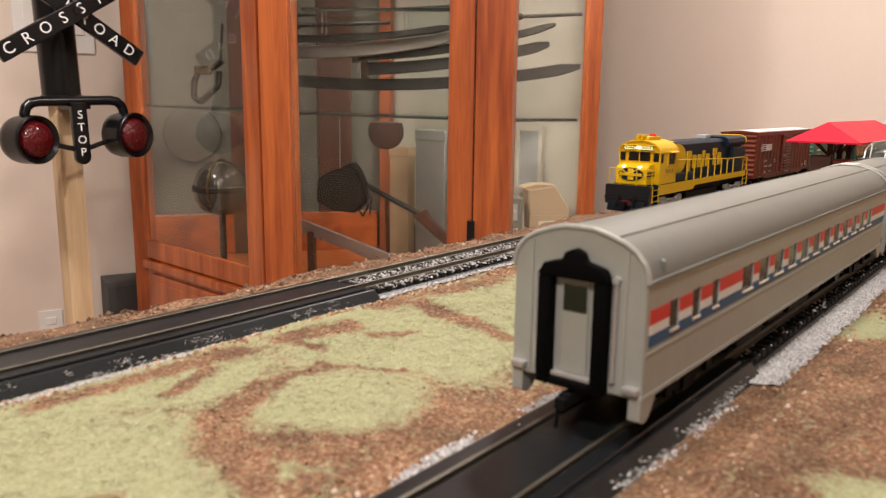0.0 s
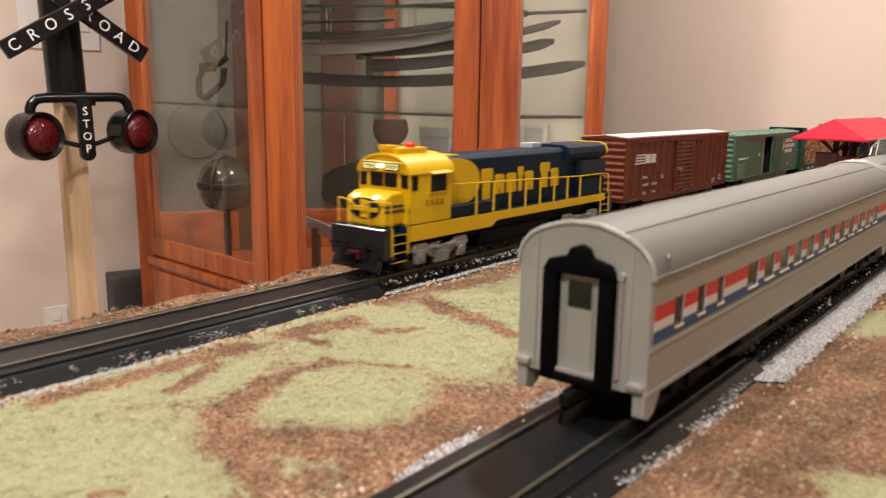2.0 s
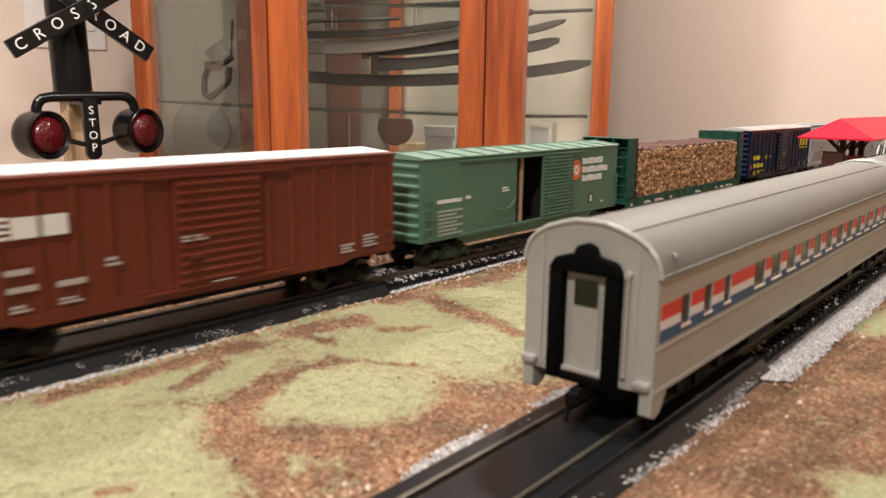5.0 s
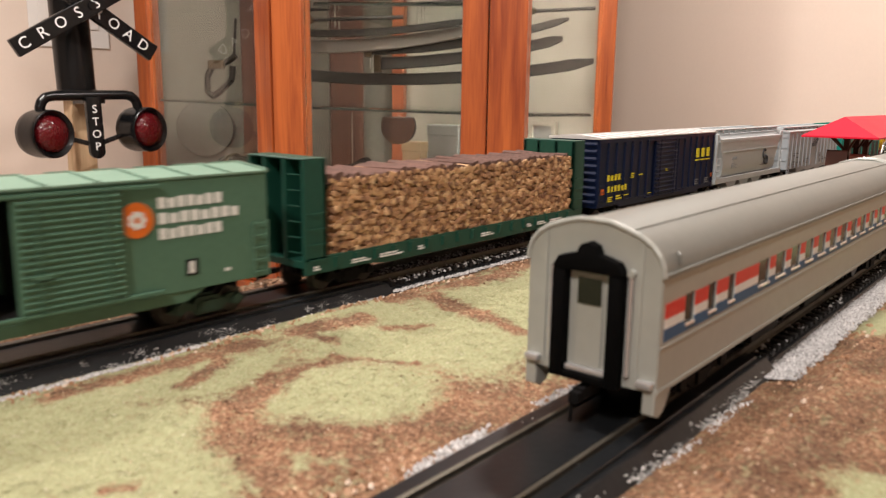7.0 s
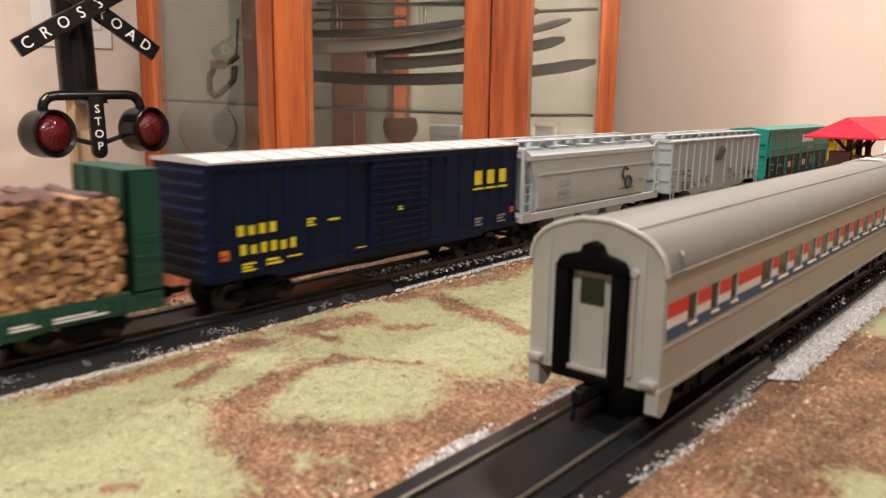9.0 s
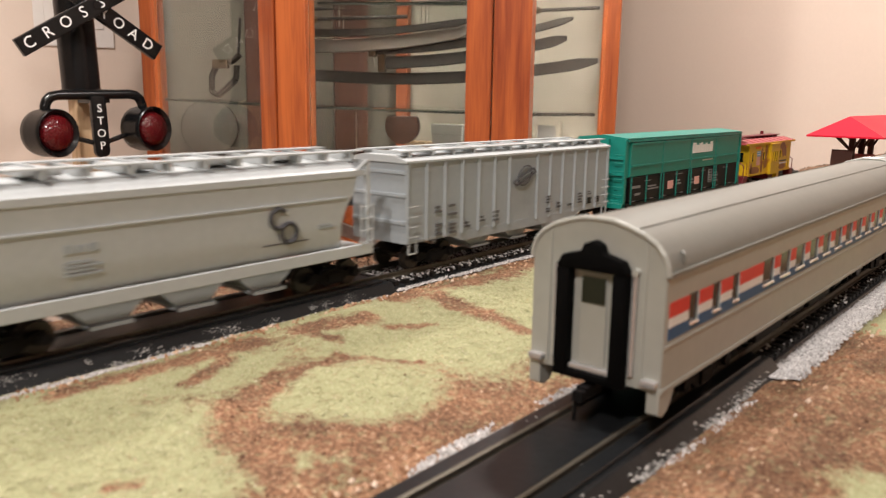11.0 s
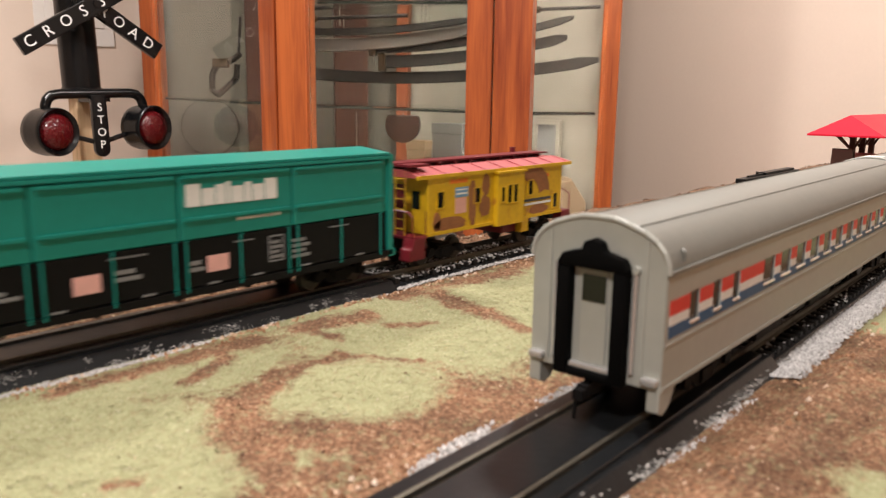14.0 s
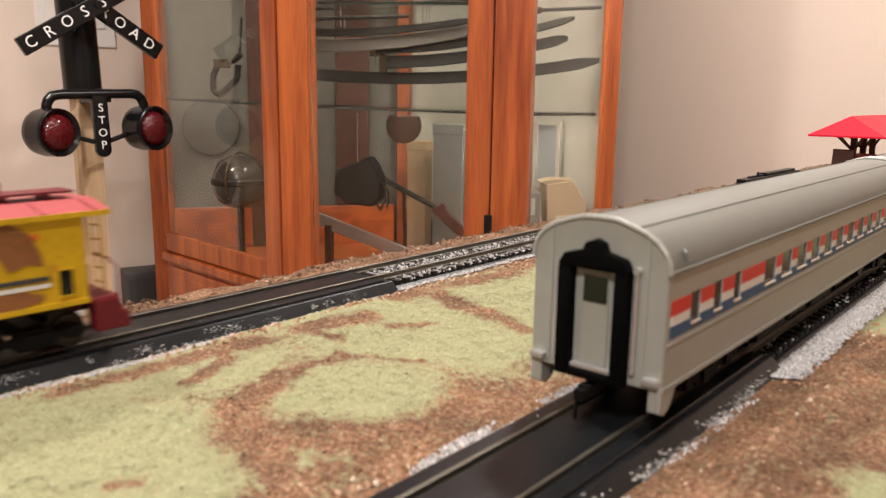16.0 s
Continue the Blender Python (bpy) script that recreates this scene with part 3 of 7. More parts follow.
    while n < 60000:
        x, y = rnd.uniform(0.03, 0.34), rnd.uniform(0.108, 0.226)
        if rnd.random() < 0.05:
            x, y = rnd.uniform(0.12, 0.40), rnd.uniform(0.0, 0.065)
        n += 1
        if grassiness(x, y) < rnd.uniform(0.15, 0.95):
            continue
        r = rnd.uniform(0.0002, 0.00048)
        tufts.append((x, y, ground_z(x, y) - r * 0.08, r, rnd.uniform(0.25, 0.42)))
    smears = []
    for _ in range(95):
        y0 = rnd.choice((FAR_Y, FAR_Y, NEAR_Y))
        x, o = rnd.triangular(0.03, FLAT_FAR, 0.08) if rnd.random() < 0.5 else rnd.uniform(0.05, FLAT_FAR), rnd.triangular(0.0160, 0.0210, 0.0205)
        sd, n, long = rnd.choice((-1, -1, -1, 1)), rnd.randint(12, 70), rnd.uniform(0.0006, 0.0050)
        # each smear is a loose streak on the slope of the plate
        for _ in range(n):
            oo = min(0.0208, max(0.0148, o + rnd.gauss(0, 0.0005)))
            smears.append((x + rnd.gauss(0, long), y0 + sd * oo, -0.0019 - (oo - 0.0155) * (0.0052 / 0.005) + 0.0001, rnd.uniform(0.00010, 0.00042) * (2.0 if rnd.random() < 0.15 else 1.0), 0.06))
    # a thin grey film of glue runs along the outer slope of the near plate
    for _ in range(2600):
        x = rnd.uniform(0.05, 0.255)
        oo = 0.0208 - abs(rnd.gauss(0, 0.0014))
        if noise.noise(Vector((x * 55, oo * 300, 2))) > -0.12:
            smears.append((x, NEAR_Y - oo, -0.0019 - max(0.0, oo - 0.0155) * 1.04 + 0.0001, rnd.uniform(0.0002, 0.0009), 0.04))
    scatter("glue_smears", "dried whitish glue and dust on the track plates", smears, island_material("dried_glue", [(0.0, (0.14, 0.14, 0.135)), (0.6, (0.30, 0.295, 0.28)), (1.0, (0.48, 0.46, 0.43))]))
    scatter("turf", "pale green scattered turf", tufts, M_TURF)
    # flock fibres: fine leaning blades over the turf, thinning out onto the soil
    verts, faces = [], []
    for _ in range(70000):
        x, y = rnd.uniform(0.03, 0.34), rnd.uniform(0.110, 0.224)
        if grassiness(x, y) + rnd.uniform(-0.45, 0.25) < 0.35:
            continue
        a, lean, long, wide = rnd.uniform(0, 6.283), rnd.uniform(0.85, 1.42), rnd.uniform(0.0006, 0.0017), rnd.uniform(0.00004, 0.00008)
        dx, dy, z = math.cos(a), math.sin(a), ground_z(x, y)
        k = len(verts)
        verts += [(x - dy * wide, y + dx * wide, z), (x + dy * wide, y - dx * wide, z), (x + dx * long * math.sin(lean), y + dy * long * math.sin(lean), z + long * math.cos(lean))]
        faces.append((k, k + 1, k + 2))
    me = bpy.data.meshes.new("flock_fibres")
    me.from_pydata(verts, [], faces)
    me.materials.append(island_material("flock_green", [(0.0, (0.24, 0.23, 0.12)), (0.3, (0.33, 0.335, 0.185)), (0.75, (0.40, 0.395, 0.235)), (1.0, (0.52, 0.48, 0.34))], 0.9, 55))
    tagged(new("flock_fibres", me), "short pale green flock fibres on the turf", "grass", kind="stuff")


loose_matter()


# ---- rolling stock: in a car's space x runs to its rear, -y is the side that faces the camera, z = 0 is the rail ----
TRAIN_CARS = []
SIDE = 0.0173
M_SILVERTRUCK = material("silver_truck", (0.25, 0.245, 0.23), 0.45, 0.4, vary=0.25, grain=300)
M_WHEEL = material("blackened_wheel", (0.05, 0.045, 0.04), 0.4, 0.8, vary=0.2, grain=300)
M_MARK = material("white_marking", (0.72, 0.72, 0.70), 0.55, vary=0.08, grain=300)
M_DIMMARK = material("dim_white_marking", (0.20, 0.20, 0.20), 0.6, vary=0.15, grain=300)
M_SOFTMARK = material("worn_white_marking", (0.40, 0.36, 0.34), 0.6, vary=0.15, grain=300)
M_YELMARK = material("yellow_marking", (0.72, 0.62, 0.02), 0.5, vary=0.08, grain=300)
M_GLAZE = material("dark_glazing", (0.006, 0.0065, 0.005), 0.12, vary=0.1)


def car_thing(name, mid, label, category="train car"):
    c = thing(name, pose(0, 0, 0), label, category, "cars of the freight train")
    TRAIN_CARS.append((c, mid))
    return c


def decal(car, x0, x1, z0, z1, mat, y=-SIDE, name="marking", label="", proud=0.00018):
    return part(name, Shape().box(x0, x1, y - proud, y + 0.0001, z0, z1), mat, car, label)


def bars(car, x0, x1, z0, z1, rows, mat, y=-SIDE, cut=()):
    """Unreadable small writing: rows of short bars."""
    hgt = (z1 - z0) / (rows * 1.7)
    for i in range(rows):
        z = z0 + (z1 - z0) * i / rows
        right = x1 - (x1 - x0) * (0.25 if i % 2 else 0.0)
        decal(car, x0, right, z, z + hgt, mat, y)


def blocks(car, x0, x1, z0, z1, count, mat, y=-SIDE, gap=0.28):
    """A name as a row of plain blocks."""
    w = (x1 - x0) / count
    for i in range(count):
        a = x0 + w * i
        top = z1 - (0.0 if i % 3 != 1 else (z1 - z0) * 0.12)
        decal(car, a, a + w * (1 - gap), z0, top, mat, y, "emblem_block")


def truck(car, x, mat=None, wb=0.0115, size=1.0):
    mat = mat or M_UNDER
    k = size
    s = Shape()
    out = [(-0.0150, 0.0052), (-0.0128, 0.0078), (-0.0090, 0.0082), (-0.0062, 0.0066), (-0.0042, 0.0086), (0.0042, 0.0086), (0.0062, 0.0066), (0.0090, 0.0082), (0.0128, 0.0078), (0.0150, 0.0052),
           (0.0130, 0.0040), (0.0098, 0.0040), (0.0076, 0.0050), (0.0046, 0.0026), (-0.0046, 0.0026), (-0.0076, 0.0050), (-0.0098, 0.0040), (-0.0130, 0.0040)]
    for sd in (-1, 1):
        s.prism([(a * k, b * k) for a, b in out], sd * 0.0118, sd * 0.0139, "y")
        for ax in (-wb, wb):
            s.rod((ax, sd * 0.0139, 0.0058 * k), (ax, sd * 0.0150, 0.0058 * k), 0.0019 * k, 10)
        s.box(-0.0034, 0.0034, min(sd * 0.0139, sd * 0.0146), max(sd * 0.0139, sd * 0.0146), 0.0036, 0.0072)
    s.box(-0.0032, 0.0032, -0.0118, 0.0118, 0.0050, 0.0095)
    t = part("truck", s, mat, car, keep=pose(x, 0, 0))
    for ax in (-wb, wb):
        w = Shape()
        for sd in (-1, 1):
            w.lathe([(0.0030, sd * 0.0072), (0.0060, sd * 0.0072), (0.0060, sd * 0.0079), (0.0052, sd * 0.0081), (0.0051, sd * 0.0100), (0.0044, sd * 0.0102), (0.0012, sd * 0.0096)], (0, 0, 0), "y", 18)
        w.rod((0, -0.0076, 0), (0, 0.0076, 0), 0.0012, 8)
        part("wheelset", w, M_WHEEL, t, keep=pose(ax, 0, 0.0052), smooth=True)
    return t


def coupler(car, x, way):
    s = Shape().box(min(x, x + way * 0.008), max(x, x + way * 0.008), -0.0012, 0.0012, 0.0082, 0.0102)
    s.box(min(x + way * 0.006, x + way * 0.011), max(x + way * 0.006, x + way * 0.011), -0.0022, 0.0022, 0.0076, 0.0110)
    s.rod((x + way * 0.007, 0, 0.0082), (x + way * 0.007, -0.001, 0.0030), 0.0004)
    part("coupler", s.bevel(0.0002, 1), M_UNDER, car)


def rung_ladder(car, x0, x1, z0, z1, n, mat, y=-SIDE, posts=False):
    """Grab irons one above another; with posts they make a ladder."""
    ladder = car
    if posts:
        s = Shape()
        for x in (x0, x1):
            s.rod((x, y - 0.0009, z0 - 0.002), (x, y - 0.0009, z1 + 0.001), 0.0003, 5)
        ladder = part("ladder", s, mat, car)
    for i in range(n):
        z = z0 + (z1 - z0) * i / (n - 1)
        part("rung", Shape().wire([(x0, y + 0.0003, z), (x0, y - 0.0009, z), (x1, y - 0.0009, z), (x1, y + 0.0003, z)], 0.00022, 5), mat, ladder)


def end_ribs(car, x, way, z0, z1, n, mat, label=""):
    """The corrugated end of a boxcar."""
    s = Shape()
    for i in range(n):
        z = z0 + (z1 - z0) * (i + 0.5) / n
        r = (z1 - z0) / n * 0.36
        prof = [(x, z - r), (x + way * r * 0.45, z - r * 0.35), (x + way * r * 0.48, z + r * 0.2), (x, z + r)]
        s.prism(prof, -SIDE + 0.0016, SIDE - 0.0016, "y")
    return part("end_corrugation", s, mat, car, label)


def boxcar_roof(car, x0, x1, z, peak, mat, n=14, lip=0.0004, edge=None):
    """A peaked roof; with an edge paint, its rim is painted like the sides and only the panels are bare."""
    s = Shape()
    y = SIDE + lip
    s.prism([(-y, z), (y, z), (y, z + 0.0007), (0, z + peak), (-y, z + 0.0007)], x0 - 0.0006, x1 + 0.0006, "x")
    roof = part("roof", s, edge or mat, car)
    if edge:
        yi, a = y - 0.0016, (peak - 0.0007) / y
        for i in range(n):
            p, q = x0 + 0.0012 + (x1 - x0 - 0.0024) * i / n, x0 + 0.0012 + (x1 - x0 - 0.0024) * (i + 1) / n
            part("roof_panel", Shape().prism([(-yi, z + peak - a * yi + 0.0001), (0, z + peak + 0.0001), (yi, z + peak - a * yi + 0.0001), (yi, z + peak - a * yi + 0.0006), (0, z + peak + 0.0006), (-yi, z + peak - a * yi + 0.0006)], p + 0.0004, q - 0.0004, "x"), mat, roof, "bare pale roof panel")
        return roof
    for i in range(n + 1):
        x = x0 + (x1 - x0) * i / n
        r = Shape().prism([(-y, z + 0.0008), (-y, z + 0.0013), (0, z + peak + 0.0006), (y, z + 0.0013), (y, z + 0.0008), (0, z + peak + 0.0001)], x - 0.0005, x + 0.0005, "x")
        part("roof_seam", r, mat, roof)
    return roof


def slatted_door(car, x0, x1, z0, z1, n, paint, y=-SIDE, gaps=(), name="door"):
    d = part(name, Shape().box(x0, x1, y - 0.0007, y + 0.0002, z0, z1).bevel(0.0002, 1), paint, car)
    for i in range(n):
        z = z0 + (z1 - z0) * (i + 0.7) / (n + 0.4)
        if i in gaps:
            continue
        r = (z1 - z0) / n * 0.30
        part("corrugation", Shape().prism([(y - 0.0006, z - r), (y - 0.0013, z - r * 0.3), (y - 0.0013, z + r * 0.3), (y - 0.0006, z + r)], x0 + 0.0012, x1 - 0.0012, "x"), paint, d)
    for x in (x0 + 0.006, x1 - 0.006):
        part("lock_bar", Shape().rod((x, y - 0.0016, z0 - 0.0006), (x, y - 0.0016, z1), 0.0003, 6), paint, d)
    part("handle", Shape().box(x0 + 0.004, x0 + 0.009, y - 0.0022, y - 0.0014, z0 + 0.010, z0 + 0.0112), paint, d)
    for z in (z0 - 0.0008, z1 + 0.0002):
        part("door_track", Shape().box(x0 - 0.012, x1 + 0.012, y - 0.0012, y, z, z + 0.0008), paint, car)
    return d


def underframe(car, x0, x1, z=0.0125, mat=None):
    s = Shape().box(x0 + 0.006, x1 - 0.006, -0.0035, 0.0035, 0.0074, z)
    for sd in (-0.0125, 0.0110):
        s.box(x0 + 0.036, x1 - 0.036, sd, sd + 0.0015, 0.0082, z)
    for i in range(7):
        x = x0 + (x1 - x0) * (i + 0.5) / 7
        s.box(x - 0.0008, x + 0.0008, -0.0155, 0.0155, z - 0.0022, z)
    s.box(-0.012, 0.000, -0.011, -0.005, 0.0075, z)
    s.rod((0.010, 0.006, 0.0095), (0.024, 0.006, 0.0095), 0.0025, 10)
    part("underframe", s, mat or M_UNDER, car)


def ribbed_boxcar(name, mid, label, paint, roof_mat, ribs, door, edge=None, z0=0.0125, z1=0.0538, slats=12):
    half = 0.0900
    c = car_thing(name, mid, label)
    part("body", Shape().box(-half, half, -SIDE + 0.0006, SIDE - 0.0006, z0, z1).bevel(0.0003, 1), paint, c)
    side_sill = Shape().prism([(-half, z0 + 0.0012), (-half + 0.022, z0 + 0.0012), (-half + 0.030, z0 - 0.0012), (half - 0.030, z0 - 0.0012), (half - 0.022, z0 + 0.0012), (half, z0 + 0.0012), (half, z0 + 0.0030), (-half, z0 + 0.0030)], -SIDE, -SIDE + 0.0010, "y")
    part("side_sill", side_sill, paint, c)
    part("top_chord", Shape().box(-half, half, -SIDE - 0.0002, -SIDE + 0.001, z1 - 0.0022, z1 - 0.0002), paint, c)
    for x in ribs:
        part("side_post", Shape().prism([(x - 0.0011, -SIDE + 0.0008), (x - 0.0006, -SIDE - 0.0002), (x + 0.0006, -SIDE - 0.0002), (x + 0.0011, -SIDE + 0.0008)], z0 + 0.0028, z1 - 0.0020, "z"), paint, c)
    slatted_door(c, door[0], door[1], z0 + 0.0018, z1 - 0.0030, slats, paint)
    end_ribs(c, -half, -1, z0 + 0.001, z1 - 0.001, 9, paint)
    end_ribs(c, half, 1, z0 + 0.001, z1 - 0.001, 9, paint)
    boxcar_roof(c, -half, half, z1, 0.0022, roof_mat, edge=edge)
    rung_ladder(c, -half + 0.001, -half + 0.0055, z0 + 0.001, z0 + 0.014, 4, paint)
    rung_ladder(c, half - 0.0055, half - 0.001, z0 + 0.001, z0 + 0.014, 4, paint)
    underframe(c, -half, half, z0)
    for sx in (-0.066, 0.066):
        truck(c, sx)
    coupler(c, -half, -1)
    coupler(c, half, 1)
    return c


POSTS = [-0.0885 + 0.0107 * i for i in range(7)] + [0.0245 + 0.0107 * i for i in range(7)]
M_BROWN = material("oxide_red_paint", (0.135, 0.027, 0.013), 0.42, vary=0.12, grain=150, bump=0.00003)
M_GALV = material("galvanised_roof", (0.62, 0.60, 0.58), 0.45, 0.2, vary=0.12, grain=120)
M_GALVPINK = material("pale_roof", (0.66, 0.60, 0.57), 0.5, 0.0, vary=0.12, grain=120)
ns = ribbed_boxcar("boxcar", 0.7852, "oxide red ribbed boxcar with pale roof and white markings", M_BROWN, M_GALVPINK, POSTS, (-0.0139, 0.0205), M_BROWN)
for i in range(4):
    decal(ns, -0.0790 + 0.0006 * i, -0.0640, 0.0374 + 0.0018 * i, 0.0383 + 0.0018 * i, M_MARK, -SIDE - 0.0003, "emblem_stripe")
decal(ns, -0.0635, -0.0562, 0.0374, 0.0434, M_MARK, -SIDE - 0.0003, "emblem_block")
decal(ns, -0.0550, -0.0478, 0.0374, 0.0434, M_MARK, -SIDE - 0.0003, "emblem_block")
for a, b, z0, z1 in ((-0.0662, -0.0590, 0.0272, 0.0300), (-0.0660, -0.0575, 0.0222, 0.0250), (-0.0522, -0.0437, 0.0220, 0.0250)):
    bars(ns, a, b, z0, z1, 1, M_SOFTMARK, -SIDE - 0.0003)
for a, b, z0, z1, n in ((-0.0655, -0.0600, 0.0165, 0.0190, 2), (-0.0520, -0.0450, 0.0168, 0.0190, 2), (-0.0375, -0.0325, 0.0258, 0.0292, 2), (0.0590, 0.0660, 0.0160, 0.0200, 3), (0.0712, 0.0795, 0.0170, 0.0225, 4), (-0.0010, 0.0080, 0.0147, 0.0155, 1), (-0.0120, -0.0020, 0.0300, 0.0325, 2), (-0.0850, -0.0740, 0.0141, 0.0146, 1)):
    bars(ns, a, b, z0, z1, n, M_SOFTMARK, -SIDE - 0.0004 if a < -0.013 or a > 0.02 else -SIDE - 0.0013)

M_NAVY = material("navy_blue_paint", (0.0036, 0.0085, 0.030), 0.42, vary=0.14, grain=150, bump=0.00003)
M_NAVY.node_tree.nodes["Principled BSDF"].inputs["Specular IOR Level"].default_value = 0.15
csx = ribbed_boxcar("boxcar", 1.4080, "navy blue ribbed boxcar with yellow markings and pale roof", M_NAVY, M_GALV, POSTS, (-0.0146, 0.0206))
for i in range(3):
    x = 0.0535 + i * 0.0098
    decal(csx, x + 0.0012, x + 0.0064, 0.0364, 0.0430, M_YELMARK, -SIDE - 0.0003, "emblem_block")
    decal(csx, x, x + 0.0078, 0.0340, 0.0349, M_YELMARK, -SIDE - 0.0003, "emblem_underline")
blocks(csx, -0.0790, -0.0605, 0.0284, 0.0322, 4, M_YELMARK, -SIDE - 0.0003, 0.48)
blocks(csx, -0.0780, -0.0515, 0.0215, 0.0252, 6, M_YELMARK, -SIDE - 0.0003, 0.52)
for a, b, z0, z1, n in ((-0.0775, -0.0720, 0.0155, 0.0190, 3), (-0.0670, -0.0600, 0.0165, 0.0195, 2), (-0.0575, -0.0510, 0.0180, 0.0190, 1), (-0.0480, -0.0440, 0.0285, 0.0320, 3), (-0.0375, -0.0320, 0.0295, 0.0310, 1), (-0.0225, -0.0175, 0.0165, 0.0172, 1), (0.0010, 0.0040, 0.0300, 0.0320, 2)):
    bars(csx, a, b, z0, z1, n, M_YELMARK, -SIDE - (0.0004 if a < -0.013 else 0.0013))
M_ORANGE = material("orange_marking", (0.72, 0.16, 0.02), 0.5, vary=0.08)
decal(csx, -0.0865, -0.0830, 0.0205, 0.0240, M_ORANGE, -SIDE - 0.0003)
decal(csx, 0.0845, 0.0870, 0.0205, 0.0232, M_ORANGE, -SIDE - 0.0003)
for a, b in ((0.0555, 0.0610), (0.0735, 0.0800)):
    bars(csx, a, b, 0.0165, 0.0210, 3, M_DIMMARK, -SIDE - 0.0003)

# green boxcar with its door slid half open
M_GREEN = material("sage_green_paint", (0.078, 0.160, 0.108), 0.45, vary=0.1, grain=150, bump=0.00003)
M_GREENROOF = material("mint_green_roof", (0.170, 0.270, 0.200), 0.5, vary=0.1, grain=120)
# near-black colour for the boxcar's floor and partitions and the coaches' filling
M_DARKIN = material("near_black_inside", (0.010, 0.009, 0.008), 0.7, vary=0.2)
M_TAN = material("tan_doorpost", (0.40, 0.27, 0.17), 0.6, vary=0.2, grain=300)


def green_boxcar():
    half, z0, z1 = 0.0915, 0.0128, 0.0503
    g0, g1 = -0.0172, 0.0100
    c = car_thing("boxcar", 0.9845, "sage green boxcar with a half open sliding door")
    for a, b in ((-half, g0), (g1, half)):
        part("side_wall", Shape().box(a, b, -SIDE, -SIDE + 0.0012, z0, z1).bevel(0.0002, 1), M_GREEN, c)
    part("door_header", Shape().box(g0, g1, -SIDE, -SIDE + 0.0012, 0.0478, z1), M_GREEN, c)
    part("side_wall", Shape().box(-half, half, SIDE - 0.0012, SIDE, z0, z1), M_GREEN, c)
    for a in (-half, half - 0.0012):
        part("end_wall", Shape().box(a, a + 0.0012, -SIDE + 0.0012, SIDE - 0.0012, z0, z1), M_GREEN, c)
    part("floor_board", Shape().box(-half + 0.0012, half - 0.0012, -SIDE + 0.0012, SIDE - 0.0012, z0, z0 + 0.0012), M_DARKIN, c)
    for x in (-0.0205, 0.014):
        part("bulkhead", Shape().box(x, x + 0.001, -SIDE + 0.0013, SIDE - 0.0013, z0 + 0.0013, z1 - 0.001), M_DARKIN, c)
    part("door_post", Shape().box(-0.0112, -0.0100, -SIDE + 0.0012, -SIDE + 0.003, 0.0140, 0.0478), M_TAN, c, "bare tan door post")
    slatted_door(c, 0.0052, 0.0372, 0.0150, 0.0482, 17, M_GREEN, -SIDE - 0.0006)
    part("door_rail", Shape().box(-0.065, 0.040, -SIDE - 0.0012, -SIDE, 0.0134, 0.0146), M_GREEN, c)
    part("door_rail", Shape().box(-0.065, 0.040, -SIDE - 0.0010, -SIDE, 0.0484, 0.0492), M_GREEN, c)
    part("side_sill", Shape().prism([(-0.066, 0.0128), (-0.058, 0.0090), (0.058, 0.0090), (0.066, 0.0128)], -SIDE + 0.0006, -SIDE + 0.0016, "y"), M_GREEN, c)
    end_ribs(c, -half, -1, z0 + 0.001, z1 - 0.001, 8, M_GREEN)
    end_ribs(c, half, 1, z0 + 0.001, z1 - 0.001, 8, M_GREEN)
    boxcar_roof(c, -half, half, z1, 0.0024, M_GREENROOF, 12)
    rung_ladder(c, -0.0905, -0.0840, 0.0150, 0.0325, 5, M_GREEN, posts=True)
    rung_ladder(c, 0.0850, 0.0910, 0.0150, 0.0325, 5, M_GREEN, posts=True)
    rod = Shape().wire([(-0.038, -SIDE - 0.0008, 0.0245), (-0.030, -SIDE - 0.0016, 0.0230), (-0.026, -SIDE - 0.0016, 0.0235), (-0.0185, -SIDE - 0.0008, 0.0275)], 0.00035)
    part("door_handle", rod, M_GREEN, c)
    underframe(c, -half, half, z0)
    for sx in (-0.068, 0.068):
        truck(c, sx, material("green_truck", (0.022, 0.045, 0.030), 0.55, vary=0.2, grain=300))
    coupler(c, -half, -1)
    coupler(c, half, 1)
    disc = Shape().rod((0.0418, -SIDE - 0.0004, 0.0383), (0.0418, -SIDE + 0.0002, 0.0383), 0.0056, 28)
    em = part("emblem_disc", disc, M_ORANGE, c, "round orange and white emblem")
    s = Shape()
    for i in range(7):
        a = 2 * math.pi * i / 7
        s.rod((0.0418 + 0.0020 * math.cos(a), -SIDE - 0.0006, 0.0383 + 0.0020 * math.sin(a)), (0.0418 + 0.0020 * math.cos(a), -SIDE, 0.0383 + 0.0020 * math.sin(a)), 0.00105, 10)
    part("emblem_flower", s, M_MARK, em)
    for z, a, b, n in ((0.0412, 0.0492, 0.0735, 7), (0.0362, 0.0492, 0.0800, 8), (0.0312, 0.0492, 0.0730, 7)):
        blocks(c, a, b, z, z + 0.0036, n, M_MARK, -SIDE, 0.22)
    blocks(c, -0.0805, -0.0625, 0.0300, 0.0318, 9, M_MARK, -SIDE, 0.25)
    blocks(c, -0.0595, -0.0555, 0.0306, 0.0322, 2, M_MARK, -SIDE, 0.25)
    bars(c, -0.0800, -0.0620, 0.0130 + 0.002, 0.0275, 7, material("dull_marking", (0.30, 0.36, 0.30), 0.6), -SIDE)
    bars(c, -0.0300, -0.0240, 0.0318, 0.0345, 2, M_MARK, -SIDE)
